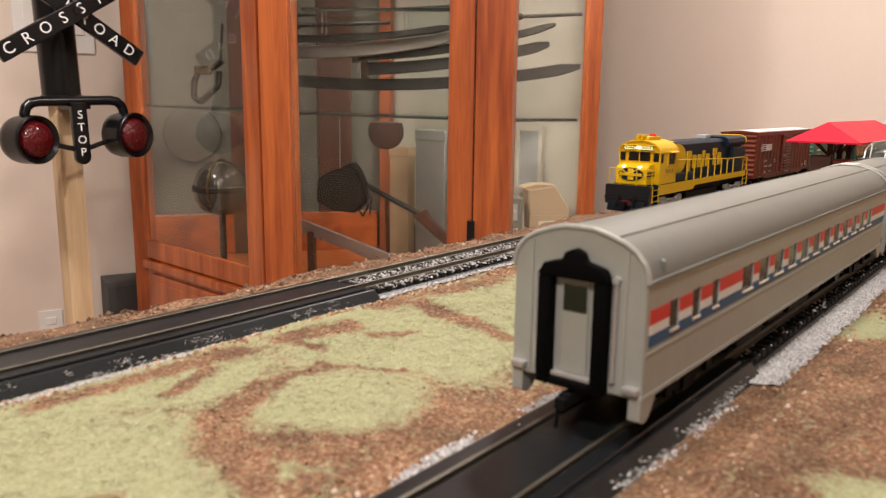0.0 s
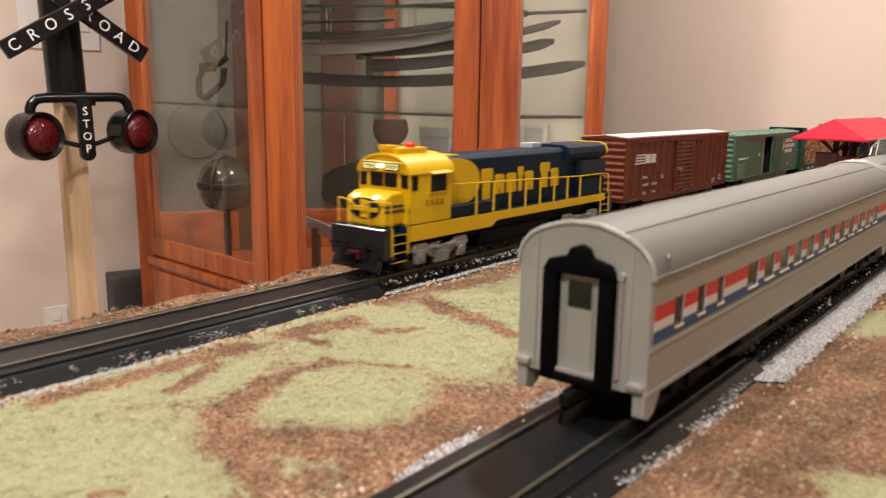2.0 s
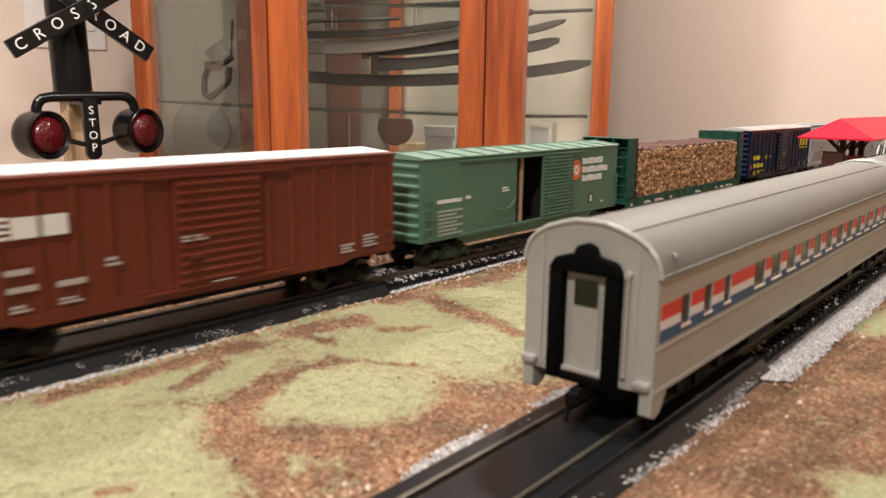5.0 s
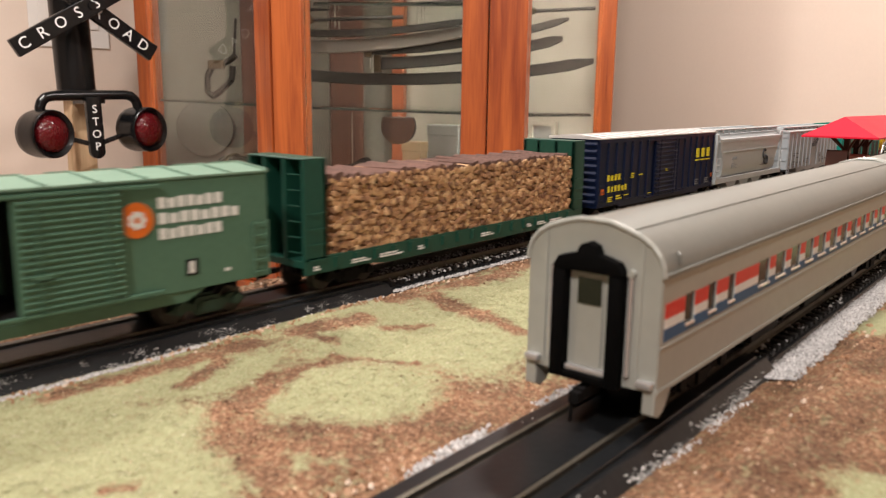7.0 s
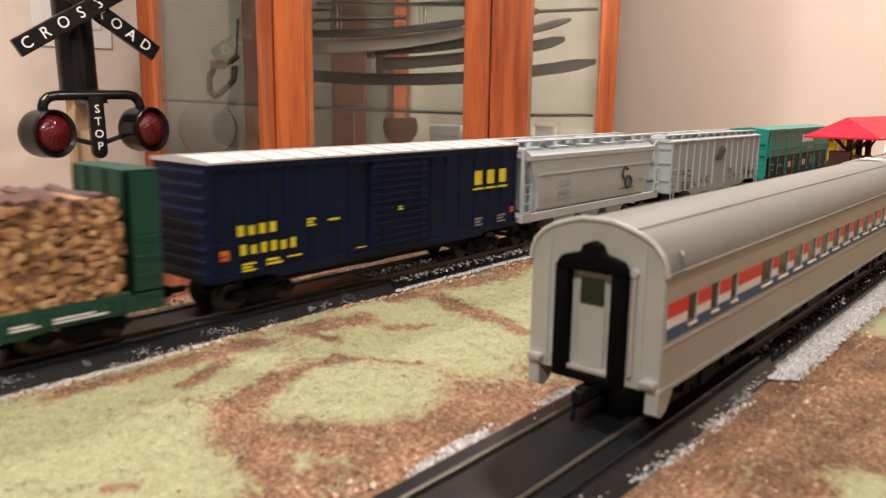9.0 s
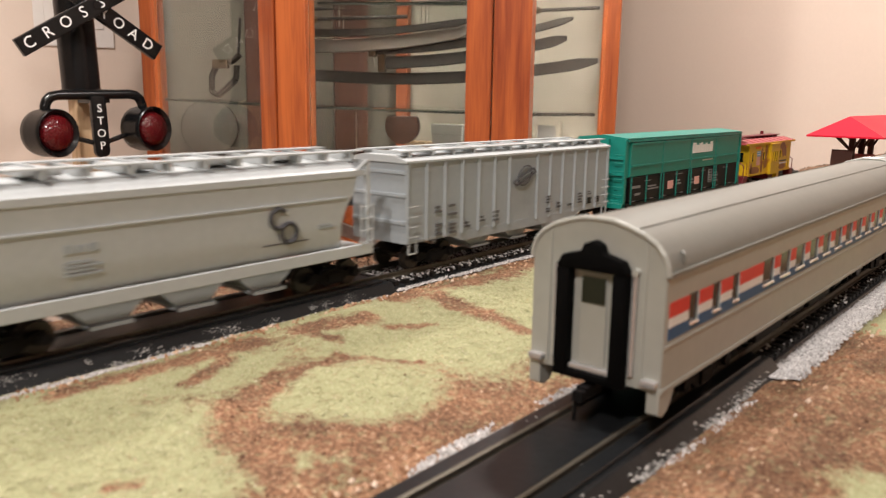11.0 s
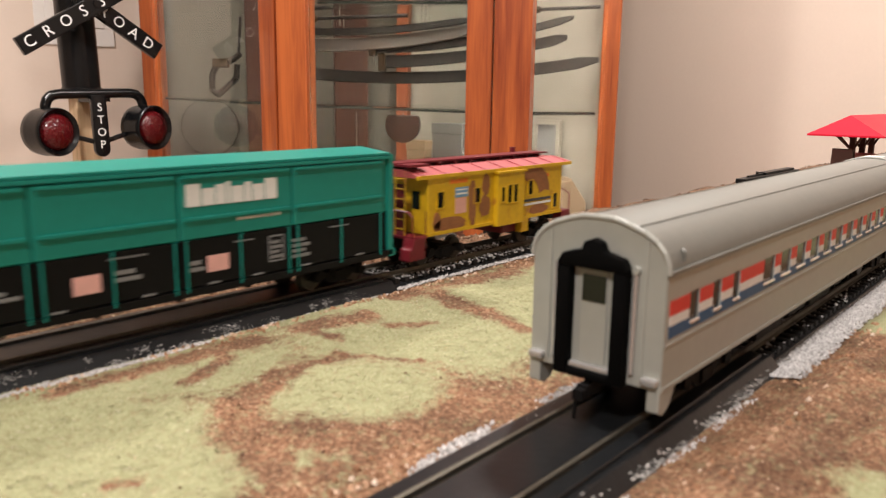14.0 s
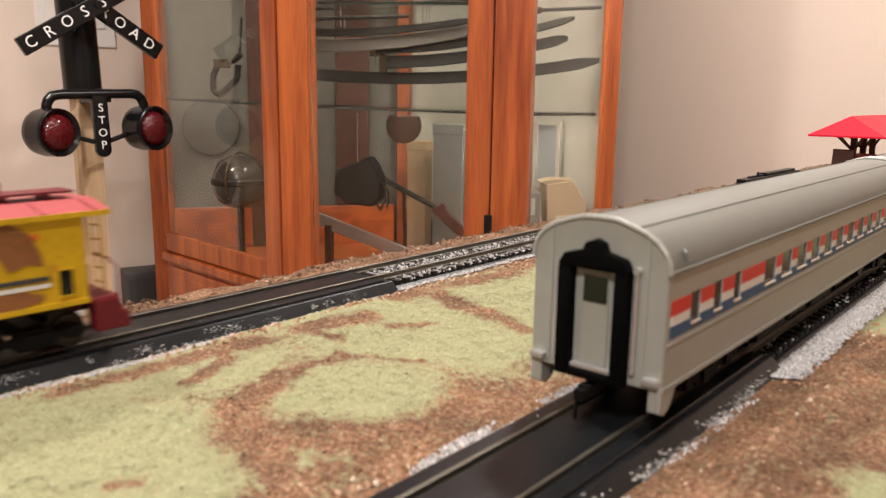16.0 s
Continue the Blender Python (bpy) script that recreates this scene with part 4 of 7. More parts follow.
    decal(c, 0.0580, 0.0628, 0.0178, 0.0234, M_BLACK)
    decal(c, 0.0592, 0.0612, 0.0186, 0.0226, M_MARK, -SIDE - 0.0002)
    decal(c, 0.0730, 0.0752, 0.0172, 0.0182, M_MARK)
    return c


green_boxcar()


# bulkhead flat car with stacked pulpwood
M_DKGREEN = material("bottle_green_paint", (0.010, 0.060, 0.040), 0.42, vary=0.12, grain=150, bump=0.00003)


def log_material():
    m = bpy.data.materials.new("pulpwood_logs")
    m.use_nodes = True
    nt = m.node_tree
    b = nt.nodes["Principled BSDF"]
    b.inputs["Roughness"].default_value = 0.85
    ge = nt.nodes.new("ShaderNodeNewGeometry")
    rp = nt.nodes.new("ShaderNodeValToRGB")
    stops = [(0.0, (0.17, 0.082, 0.045)), (0.35, (0.38, 0.205, 0.105)), (0.7, (0.54, 0.315, 0.155)), (1.0, (0.68, 0.45, 0.25))]
    while len(rp.color_ramp.elements) < 4:
        rp.color_ramp.elements.new(0.5)
    for e, (p, c) in zip(rp.color_ramp.elements, stops):
        e.position, e.color = p, (*c, 1)
    nt.links.new(ge.outputs["Random Per Island"], rp.inputs[0])
    co, nz = nt.nodes.new("ShaderNodeTexCoord"), nt.nodes.new("ShaderNodeTexNoise")
    nz.inputs["Scale"].default_value, nz.inputs["Detail"].default_value = 900, 4
    nt.links.new(co.outputs["Object"], nz.inputs["Vector"])
    mr = nt.nodes.new("ShaderNodeMapRange")
    mr.inputs["To Min"].default_value, mr.inputs["To Max"].default_value = 0.45, 1.5
    nt.links.new(nz.outputs["Fac"], mr.inputs["Value"])
    sc = nt.nodes.new("ShaderNodeVectorMath")
    sc.operation = "SCALE"
    nt.links.new(rp.outputs[0], sc.inputs[0])
    nt.links.new(mr.outputs[0], sc.inputs["Scale"])
    nt.links.new(sc.outputs[0], b.inputs["Base Color"])
    return m


M_BARK = material("brown_bark", (0.125, 0.068, 0.052), 0.9, vary=0.55, grain=200, bump=0.0003)


def log_car():
    c = car_thing("bulkhead_flat_car", 1.1968, "dark green bulkhead flat car loaded with pulpwood logs")
    half = 0.1035
    part("deck", Shape().box(-half, half, -SIDE + 0.0004, SIDE - 0.0004, 0.0118, 0.0145), M_DKGREEN, c)
    for sd in (-1, 1):
        part("side_sill", Shape().prism([(-half, 0.0092), (-0.070, 0.0092), (-0.060, 0.0080), (0.060, 0.0080), (0.070, 0.0092), (half, 0.0092), (half, 0.0156), (-half, 0.0156)], sd * SIDE, sd * (SIDE - 0.0012), "y"), M_DKGREEN, c)
    for i in range(17):
        x = -0.088 + 0.011 * i
        part("stake_pocket", Shape().box(x - 0.0008, x + 0.0008, -SIDE - 0.0008, -SIDE, 0.0105, 0.0148), M_DKGREEN, c)
    for way in (-1, 1):
        x0, x1 = (-half, -half + 0.011) if way < 0 else (half - 0.011, half)
        s = Shape().box(x1 - 0.0016 if way < 0 else x0, x1 if way < 0 else x0 + 0.0016, -SIDE, SIDE, 0.0145, 0.0535)
        b = part("bulkhead", s.bevel(0.0002, 1), M_DKGREEN, c)
        for y in (-SIDE, -0.006, 0.006, SIDE - 0.0018):
            s = Shape().prism([(x0 if way < 0 else x1, 0.0145), (x1 if way < 0 else x0, 0.0145), (x1 if way < 0 else x0, 0.0533), (x0 if way < 0 else x1, 0.0533)], y, y + 0.0018, "y")
            part("bulkhead_rib", s, M_DKGREEN, b)
        part("bulkhead_cap", Shape().box(x0, x1, -SIDE, SIDE, 0.0533, 0.0541).bevel(0.0002, 1), M_DKGREEN, b)
        rung_ladder(c, x0 + 0.0015, x1 - 0.0015, 0.0150, 0.0330, 4, M_DKGREEN)
        s = Shape()
        for i in range(6):
            z = 0.018 + i * 0.006
            xe = x0 if way < 0 else x1
            s.wire([(xe, -SIDE + 0.002, z), (xe + way * 0.001, -SIDE + 0.002, z), (xe + way * 0.001, -SIDE + 0.008, z), (xe, -SIDE + 0.008, z)], 0.00025, 5)
        part("end_ladder", s, M_DKGREEN, c)
        coupler(c, way * half, way)
        truck(c, way * 0.078)
    underframe(c, -half, half, 0.0118)
    # logs: short bolts laid across the car
    rnd = random.Random(11)
    s = Shape()
    core0, core1 = -half + 0.0125, half - 0.0125
    s.box(core0 + 0.001, core1 - 0.001, -SIDE + 0.003, SIDE - 0.003, 0.0146, 0.0415)
    z = 0.0160
    row = 0
    while z < 0.0465:
        x = core0 + 0.0012 + (row % 2) * 0.0012
        top = 0.0455 + 0.0010 * noise.noise(Vector((row, 2, 0)))
        while x < core1 - 0.001:
            r = rnd.uniform(0.00075, 0.00140)
            x += r
            zz = z + rnd.uniform(-0.0004, 0.0004)
            yo = rnd.uniform(0.0, 0.0014)
            tilt = rnd.uniform(-0.0006, 0.0006)
            s.rod((x, -SIDE + 0.0002 + yo, zz + tilt), (x + rnd.uniform(-0.0005, 0.0005), SIDE - 0.0004 - rnd.uniform(0, 0.001), zz), r, 7, r * rnd.uniform(0.85, 1.0))
            x += r * 0.86
        z += 0.0018
        row += 1
    tagged(part("pulpwood_load", s, log_material(), c, "stack of short tan pulpwood logs"), kind="stuff")
    s = Shape()
    x = core0 + 0.001
    while x < core1 - 0.002:
        r = rnd.uniform(0.0013, 0.0024)
        s.rod((x, -SIDE + 0.0012, 0.0452 + rnd.uniform(-0.0011, 0.0009)), (x + rnd.uniform(-0.004, 0.004), SIDE - 0.001, 0.0452 + rnd.uniform(-0.0011, 0.0009)), r, 7)
        x += r * 1.7
    tagged(part("bark_layer", s, M_BARK, c, "brown bark of the topmost logs"), kind="stuff")
    for a, b in ((-0.100, -0.097), (-0.080, -0.070), (-0.064, -0.050), (-0.040, -0.036), (0.006, 0.016), (0.046, 0.050), (0.056, 0.064), (0.068, 0.084)):
        bars(c, a, b, 0.0108, 0.0128, 2, M_MARK, -SIDE - 0.0008)
    return c


log_car()


# grey covered hopper with smooth curved sides
M_LTGREY = material("light_grey_paint", (0.43, 0.46, 0.465), 0.42, vary=0.06, grain=120, bump=0.00003)
M_MIDGREY = material("mid_grey_paint", (0.315, 0.350, 0.368), 0.45, vary=0.06, grain=120, bump=0.00003)
M_DARKMARK = material("dark_marking", (0.05, 0.05, 0.055), 0.55, vary=0.1)
M_REDBIT = material("red_part", (0.45, 0.03, 0.02), 0.5)


def running_board(car, x0, x1, z, mat, hatches, y=0.0):
    s = Shape()
    for sd in (-0.0140, 0.0095):
        s.box(x0, x1, sd, sd + 0.0045, z, z + 0.0006)
    for i in range(12):
        x = x0 + 0.006 + (x1 - x0 - 0.012) * i / 11
        s.box(x - 0.0007, x + 0.0007, -0.0138, 0.0138, z - 0.0028, z)
    part("running_board", s, mat, car)
    for x in hatches:
        h = Shape().box(x - 0.006, x + 0.006, -0.0085, 0.0085, z - 0.0022, z - 0.0002).bevel(0.0004, 1)
        h.box(x - 0.0007, x + 0.0007, -0.0092, 0.0092, z - 0.0002, z + 0.0006)
        part("roof_hatch", h, mat, car)


def curved_hopper():
    half = 0.0805
    c = car_thing("covered_hopper", 1.5830, "pale grey covered hopper with smooth curved sides")
    # lofted shell: side bulges, with slope sheets at both ends
    prof = [(0.0150, 0.0172), (0.0164, 0.0205), (0.0168, 0.0270), (0.0172, 0.0330), (0.0172, 0.0390), (0.0176, 0.0470), (0.0120, 0.0510), (0.0, 0.0520)]
    s = Shape()
    rings = []
    for xt in (-1, 1):
        ring = []
        for y, z in prof:
            t = max(0.0, min(1.0, (z - 0.0300) / 0.012))
            ring.append((xt * (0.0640 + 0.0085 * t), y, z))
        rings.append(ring)
    vs = {}
    for xi, ring in enumerate(rings):
        for sd in (-1, 1):
            for i, (x, y, z) in enumerate(ring):
                if sd == 1 and y == 0:
                    vs[xi, sd, i] = vs[xi, -1, i]
                else:
                    vs[xi, sd, i] = s.bm.verts.new((x, sd * y, z))
    n = len(prof)
    for sd in (-1, 1):
        for i in range(n - 1):
            s.bm.faces.new((vs[0, sd, i], vs[1, sd, i], vs[1, sd, i + 1], vs[0, sd, i + 1]))
    for xi in (0, 1):
        for i in range(n - 2):
            s.bm.faces.new((vs[xi, -1, i], vs[xi, 1, i], vs[xi, 1, i + 1], vs[xi, -1, i + 1]))
        s.bm.faces.new((vs[xi, -1, n - 2], vs[xi, 1, n - 2], vs[xi, -1, n - 1]))
    s.bm.faces.new((vs[0, -1, 0], vs[1, -1, 0], vs[1, 1, 0], vs[0, 1, 0]))
    part("body", s, M_LTGREY, c, smooth=True)
    for sd in (-1, 1):
        part("roof_eave", Shape().box(-0.0760, 0.0760, sd * 0.0174 - 0.0005, sd * 0.0174 + 0.0005, 0.0455, 0.0478), M_LTGREY, c)
        part("belt_rail", Shape().box(-0.0640, 0.0660, sd * 0.0174 - 0.0004, sd * 0.0174 + 0.0004, 0.0372, 0.0378), M_LTGREY, c)
        part("side_sill", Shape().box(-half, half, sd * SIDE - 0.0007, sd * SIDE + 0.0007, 0.0132, 0.0176).bevel(0.0002, 1), M_LTGREY, c)
    for way in (-1, 1):
        part("end_deck", Shape().box(min(way * 0.056, way * half), max(way * 0.056, way * half), -SIDE + 0.001, SIDE - 0.001, 0.0136, 0.0160), M_LTGREY, c)
        s = Shape()
        for sd in (-1, 1):
            s.box(way * 0.0785 - 0.0008, way * 0.0785 + 0.0008, sd * 0.0165 - 0.0008, sd * 0.0165 + 0.0008, 0.016, 0.0515)
            s.rod((way * 0.0785, sd * 0.0165, 0.0515), (way * 0.0715, sd * 0.0165, 0.0470), 0.0007, 6)
        s.box(way * 0.0785 - 0.0006, way * 0.0785 + 0.0006, -0.016, 0.016, 0.0502, 0.0515)
        part("end_frame", s, M_LTGREY, c)
        rung_ladder(c, way * 0.0800 - 0.0008 if way > 0 else -0.0800, way * 0.0800 + 0.0002 if way > 0 else -0.0730, 0.0190, 0.0330, 4, M_LTGREY)
        rung_ladder(c, 0.0735 if way > 0 else -0.0800, 0.0800 if way > 0 else -0.0735, 0.0185, 0.0330, 4, M_LTGREY, posts=True)
        part("brake_gear", Shape().box(way * 0.066 - 0.0015, way * 0.066 + 0.0015, -0.012, -0.009, 0.016, 0.026), M_MIDGREY, c, "small grey brake fitting")
        coupler(c, way * half, way)
        truck(c, way * 0.062, M_UNDER)
    for x in (-0.030, 0.0, 0.030):
        s = Shape()
        pts = [(x - 0.014, 0.0135), (x + 0.014, 0.0135), (x + 0.006, 0.0062), (x - 0.006, 0.0062)]
        s.prism(pts, -0.0125, 0.0125, "y")
        s.box(x - 0.007, x + 0.007, -0.0150, 0.0150, 0.0052, 0.0064)
        part("hopper_chute", s, M_MIDGREY, c)
    running_board(c, -0.0790, 0.0790, 0.0548, M_LTGREY, (-0.045, -0.015, 0.015, 0.045))
    s = Shape()
    for cx, cz, r, a0, a1 in ((0.0330, 0.0325, 0.0036, 40, 320), (0.0376, 0.0268, 0.0036, 0, 360)):
        pts = [(cx + r * math.cos(radians(a)), -0.01755, cz + r * math.sin(radians(a))) for a in range(a0, a1 + 1, 20)]
        s.wire(pts, 0.00085, 6)
    part("emblem", s, M_DARKMARK, c, "dark looped emblem")
    decal(c, 0.0265, 0.0470, 0.0228, 0.0232, M_DARKMARK, -0.0166)
    decal(c, 0.0265, 0.0470, 0.0205, 0.0213, M_DARKMARK, -0.0162)
    blocks(c, -0.0440, -0.0330, 0.0305, 0.0330, 3, M_MIDGREY, -0.01725)
    bars(c, -0.0440, -0.0330, 0.0235, 0.0285, 4, M_MIDGREY, -0.0170)
    bars(c, 0.0520, 0.0600, 0.0265, 0.0285, 2, M_MIDGREY, -0.0170)
    return c


curved_hopper()


# grey covered hopper with upright ribs
def ribbed_hopper():
    half = 0.0885
    c = car_thing("covered_hopper", 1.7730, "mid grey ribbed covered hopper with slanted emblem")
    y = SIDE
    s = Shape().prism([(-half, 0.0135), (half, 0.0135), (half, 0.0490), (-half, 0.0490)], -y + 0.0006, y - 0.0006, "y")
    part("body", s, M_MIDGREY, c)
    part("roof", Shape().prism([(-y - 0.0004, 0.0488), (y + 0.0004, 0.0488), (y + 0.0004, 0.0497), (0.010, 0.0518), (-0.010, 0.0518), (-y - 0.0004, 0.0497)], -half - 0.0006, half + 0.0006, "x"), M_LTGREY, c)
    for i in range(15):
        x = -half + 0.0008 + (2 * half - 0.0016) * i / 14
        if i == 7:
            continue
        part("side_rib", Shape().prism([(x - 0.0010, -y + 0.0008), (x - 0.0004, -y - 0.0003), (x + 0.0004, -y - 0.0003), (x + 0.0010, -y + 0.0008)], 0.0140, 0.0486, "z"), M_MIDGREY, c)
    for sd in (-1, 1):
        part("side_sill", Shape().prism([(-half, 0.0140), (-0.060, 0.0140), (-0.050, 0.0105), (0.050, 0.0105), (0.060, 0.0140), (half, 0.0140), (half, 0.0150), (-half, 0.0150)], sd * (y - 0.0012), sd * (y - 0.0004), "y"), M_MIDGREY, c)
    for way in (-1, 1):
        rung_ladder(c, way * half - 0.0012 - (0.005 if way > 0 else -0.0022), way * half + (0.0002 if way > 0 else 0.0060), 0.0165, 0.0300, 4, M_LTGREY)
        for z in (0.022, 0.034, 0.044):
            part("end_beam", Shape().box(way * half - 0.0006, way * half + 0.0012, -y + 0.001, y - 0.001, z, z + 0.0014), M_MIDGREY, c)
        coupler(c, way * half, way)
        truck(c, way * 0.066)
        part("step", Shape().wire([(way * half - way * 0.001, -y, 0.0140), (way * half - way * 0.001, -y, 0.0090), (way * half - way * 0.006, -y, 0.0090), (way * half - way * 0.006, -y, 0.0140)], 0.0004), M_LTGREY, c)
    for x in (-0.033, 0.0, 0.033):
        s = Shape().prism([(x - 0.0155, 0.0140), (x + 0.0155, 0.0140), (x + 0.006, 0.0062), (x - 0.006, 0.0062)], -0.0130, 0.0130, "y")
        s.box(x - 0.007, x + 0.007, -0.0150, 0.0150, 0.0052, 0.0064)
        part("hopper_chute", s, M_MIDGREY, c)
    running_board(c, -half, half, 0.0532, M_LTGREY, (-0.066, -0.040, -0.014, 0.014, 0.040, 0.066))
    s = Shape()
    yy = -y - 0.00045
    ring = [(0.0056 * math.cos(radians(a)) + 0.0016 * math.sin(radians(a)), yy, 0.0380 + 0.0050 * math.sin(radians(a))) for a in range(0, 361, 20)]
    s.wire(ring, 0.00038, 5)
    for a, b in (((-0.0100, 0.0352), (0.0074, 0.0412)), ((-0.0074, 0.0332), (0.0100, 0.0392)), ((-0.0100, 0.0352), (-0.0074, 0.0332)), ((0.0074, 0.0412), (0.0100, 0.0392))):
        s.wire([(a[0], yy, a[1]), (b[0], yy, b[1])], 0.00048, 5)
    part("emblem", s, M_DARKMARK, c, "slanted dark line emblem")
    m = material("grey_marking", (0.10, 0.10, 0.10), 0.6)
    for a, b, z0, z1, n in ((-0.0700, -0.0655, 0.0255, 0.0295, 2), (-0.0695, -0.0650, 0.0150, 0.0215, 3), (-0.0605, -0.0560, 0.0275, 0.0295, 1), (-0.0605, -0.0545, 0.0235, 0.0255, 1), (-0.0600, -0.0550, 0.0150, 0.0205, 3), (-0.0490, -0.0445, 0.0165, 0.0200, 2), (-0.0380, -0.0330, 0.0180, 0.0215, 2), (-0.0265, -0.0215, 0.0170, 0.0230, 3), (0.0215, 0.0260, 0.0215, 0.0260, 3), (0.0215, 0.0260, 0.0165, 0.0195, 2), (0.0320, 0.0360, 0.0180, 0.0220, 2), (0.0430, 0.0475, 0.0180, 0.0200, 1), (0.0545, 0.0590, 0.0185, 0.0250, 4), (0.0650, 0.0690, 0.0225, 0.0250, 2)):
        bars(c, a, b, z0, z1, n, m, -y - 0.0001)
    for a in (0.0652, 0.0745):
        decal(c, a, a + 0.0042, 0.0171, 0.0207, M_BLACK)
    return c


ribbed_hopper()


# teal and black all-door car
M_TEAL = material("teal_paint", (0.010, 0.215, 0.172), 0.40, vary=0.08, grain=120, bump=0.00003)
M_SOOT = material("black_car_paint", (0.005, 0.005, 0.0055), 0.45, vary=0.2, grain=150, gloss=0.14)
M_PINK = material("pale_red_placard", (0.72, 0.40, 0.36), 0.55, vary=0.1)


def teal_car():
    half, z0, zs, z1 = 0.0968, 0.0102, 0.0286, 0.0525
    y = SIDE
    c = car_thing("all_door_boxcar", 1.9820, "teal green all-door boxcar with black lower doors")
    part("body", Shape().box(-half, half, -y + 0.0008, y - 0.0008, zs, z1).bevel(0.0003, 1), M_TEAL, c)
    part("lower_body", Shape().box(-half + 0.0008, half - 0.0008, -y + 0.0012, y - 0.0012, z0, zs), M_SOOT, c)
    part("roof", Shape().prism([(-y - 0.0003, z1), (y + 0.0003, z1), (y + 0.0003, z1 + 0.0008), (0, z1 + 0.0026), (-y - 0.0003, z1 + 0.0008)], -half - 0.0008, half + 0.0008, "x"), M_TEAL, c)
    for a, b in ((-0.0925, -0.0466), (-0.0457, -0.0008), (0.0001, 0.0455), (0.0464, 0.0930)):
        d = part("door", Shape().box(a, b, -y - 0.0003, -y + 0.001, zs + 0.0004, 0.0505).bevel(0.0002, 1), M_TEAL, c)
        for z in (0.0352, 0.0492):
            part("door_rail", Shape().box(a + 0.001, b - 0.001, -y - 0.0012, -y - 0.0002, z, z + 0.0010), M_TEAL, d)
        for x in ((a + b) / 2, a + 0.0016, b - 0.0016):
            part("lock_bar", Shape().rod((x, -y - 0.0008, z0 + 0.001), (x, -y - 0.0008, zs + 0.0004), 0.00035, 6), M_TEAL, d)
        part("lower_door", Shape().box(a, b, -y - 0.0001, -y + 0.0012, z0 + 0.0026, zs).bevel(0.0002, 1), M_SOOT, c)
    part("top_rail", Shape().box(-half, half, -y - 0.0008, -y + 0.001, 0.0510, 0.0522), M_TEAL, c)
    part("side_sill", Shape().box(-half, half, -y - 0.0004, -y + 0.0012, z0 - 0.0006, z0 + 0.0020), M_SOOT, c)
    for way in (-1, 1):
        e = way * half
        part("end_wall", Shape().box(min(e, e + way * 0.0008), max(e, e + way * 0.0008), -y + 0.0012, y - 0.0012, z0, z1), M_TEAL, c)
        for yy in (-y, -0.0055, 0.0055, y - 0.0014):
            part("end_post", Shape().box(min(e, e + way * 0.0028), max(e, e + way * 0.0028), yy, yy + 0.0014, z0, z1), M_TEAL, c)
        for z in (0.013, 0.030, 0.040):
            part("end_beam", Shape().box(min(e, e + way * 0.0022), max(e, e + way * 0.0022), -y + 0.001, y - 0.001, z, z + 0.0012), M_TEAL, c)
        s = Shape()
        for i in range(7):
            z = 0.0130 + 0.0050 * i
            s.wire([(e + way * 0.0028, -y + 0.001, z), (e + way * 0.0036, -y + 0.001, z), (e + way * 0.0036, -y + 0.0065, z), (e + way * 0.0028, -y + 0.0065, z)], 0.00028, 5)
        part("end_ladder", s, M_TEAL, c)
        part("end_platform", Shape().box(min(e, e + way * 0.0042), max(e, e + way * 0.0042), -y, y, z0 - 0.0008, z0 + 0.0024).bevel(0.0002, 1), M_TEAL, c)
        coupler(c, e, way)
        truck(c, way * 0.072)
    underframe(c, -half, half, z0)
    for i, (a, b, zz) in enumerate(((0.0005, 0.0058, 0.0472), (0.0066, 0.0112, 0.0455), (0.0119, 0.0152, 0.0465), (0.0159, 0.0174, 0.0472), (0.0181, 0.0226, 0.0455), (0.0233, 0.0260, 0.0465), (0.0268, 0.0312, 0.0455), (0.0320, 0.0368, 0.0472))):
        decal(c, a + 0.002, b + 0.0022, 0.0398, zz, M_MARK, -y - 0.0004, "emblem_block")
    blocks(c, 0.0220, 0.0410, 0.0335, 0.0345, 10, M_MARK, -y - 0.0003, 0.3)
    for a in (-0.0355, 0.0096):
        decal(c, a, a + 0.0084, 0.0170, 0.0226, M_PINK, -y - 0.0002, "placard", "pale red placard")
    for a, b, z0_, z1_, n in ((-0.0894, -0.0770, 0.0212, 0.0240, 1), (-0.0840, -0.0770, 0.0165, 0.0190, 1), (-0.0660, -0.0500, 0.0190, 0.0225, 2), (-0.0705, -0.0620, 0.0250, 0.0258, 1), (-0.0225, -0.0140, 0.0190, 0.0235, 2), (-0.0245, -0.0120, 0.0262, 0.0270, 1), (0.0030, 0.0085, 0.0180, 0.0225, 2), (0.0455, 0.0540, 0.0165, 0.0245, 4), (0.0205, 0.0285, 0.0258, 0.0266, 1), (0.0640, 0.0740, 0.0258, 0.0266, 1)):
        bars(c, a, b, z0_, z1_, n, M_DIMMARK, -y - 0.0002)
    s = Shape().wire([(0.0352, -y - 0.0003, 0.0168), (0.0415, -y - 0.0003, 0.0168), (0.0415, -y - 0.0003, 0.0260), (0.0352, -y - 0.0003, 0.0260), (0.0352, -y - 0.0003, 0.0168)], 0.0003, 4)
    part("data_frame", s, M_DIMMARK, c)
    bars(c, 0.0360, 0.0410, 0.0178, 0.0250, 4, M_DIMMARK, -y - 0.0002)
    for x in (-0.086, -0.060, -0.040, -0.012, 0.012, 0.030, 0.052, 0.080):
        decal(c, x - 0.0022, x + 0.0022, 0.0128, 0.0134, M_DIMMARK, -y - 0.0003)
    return c


teal_car()


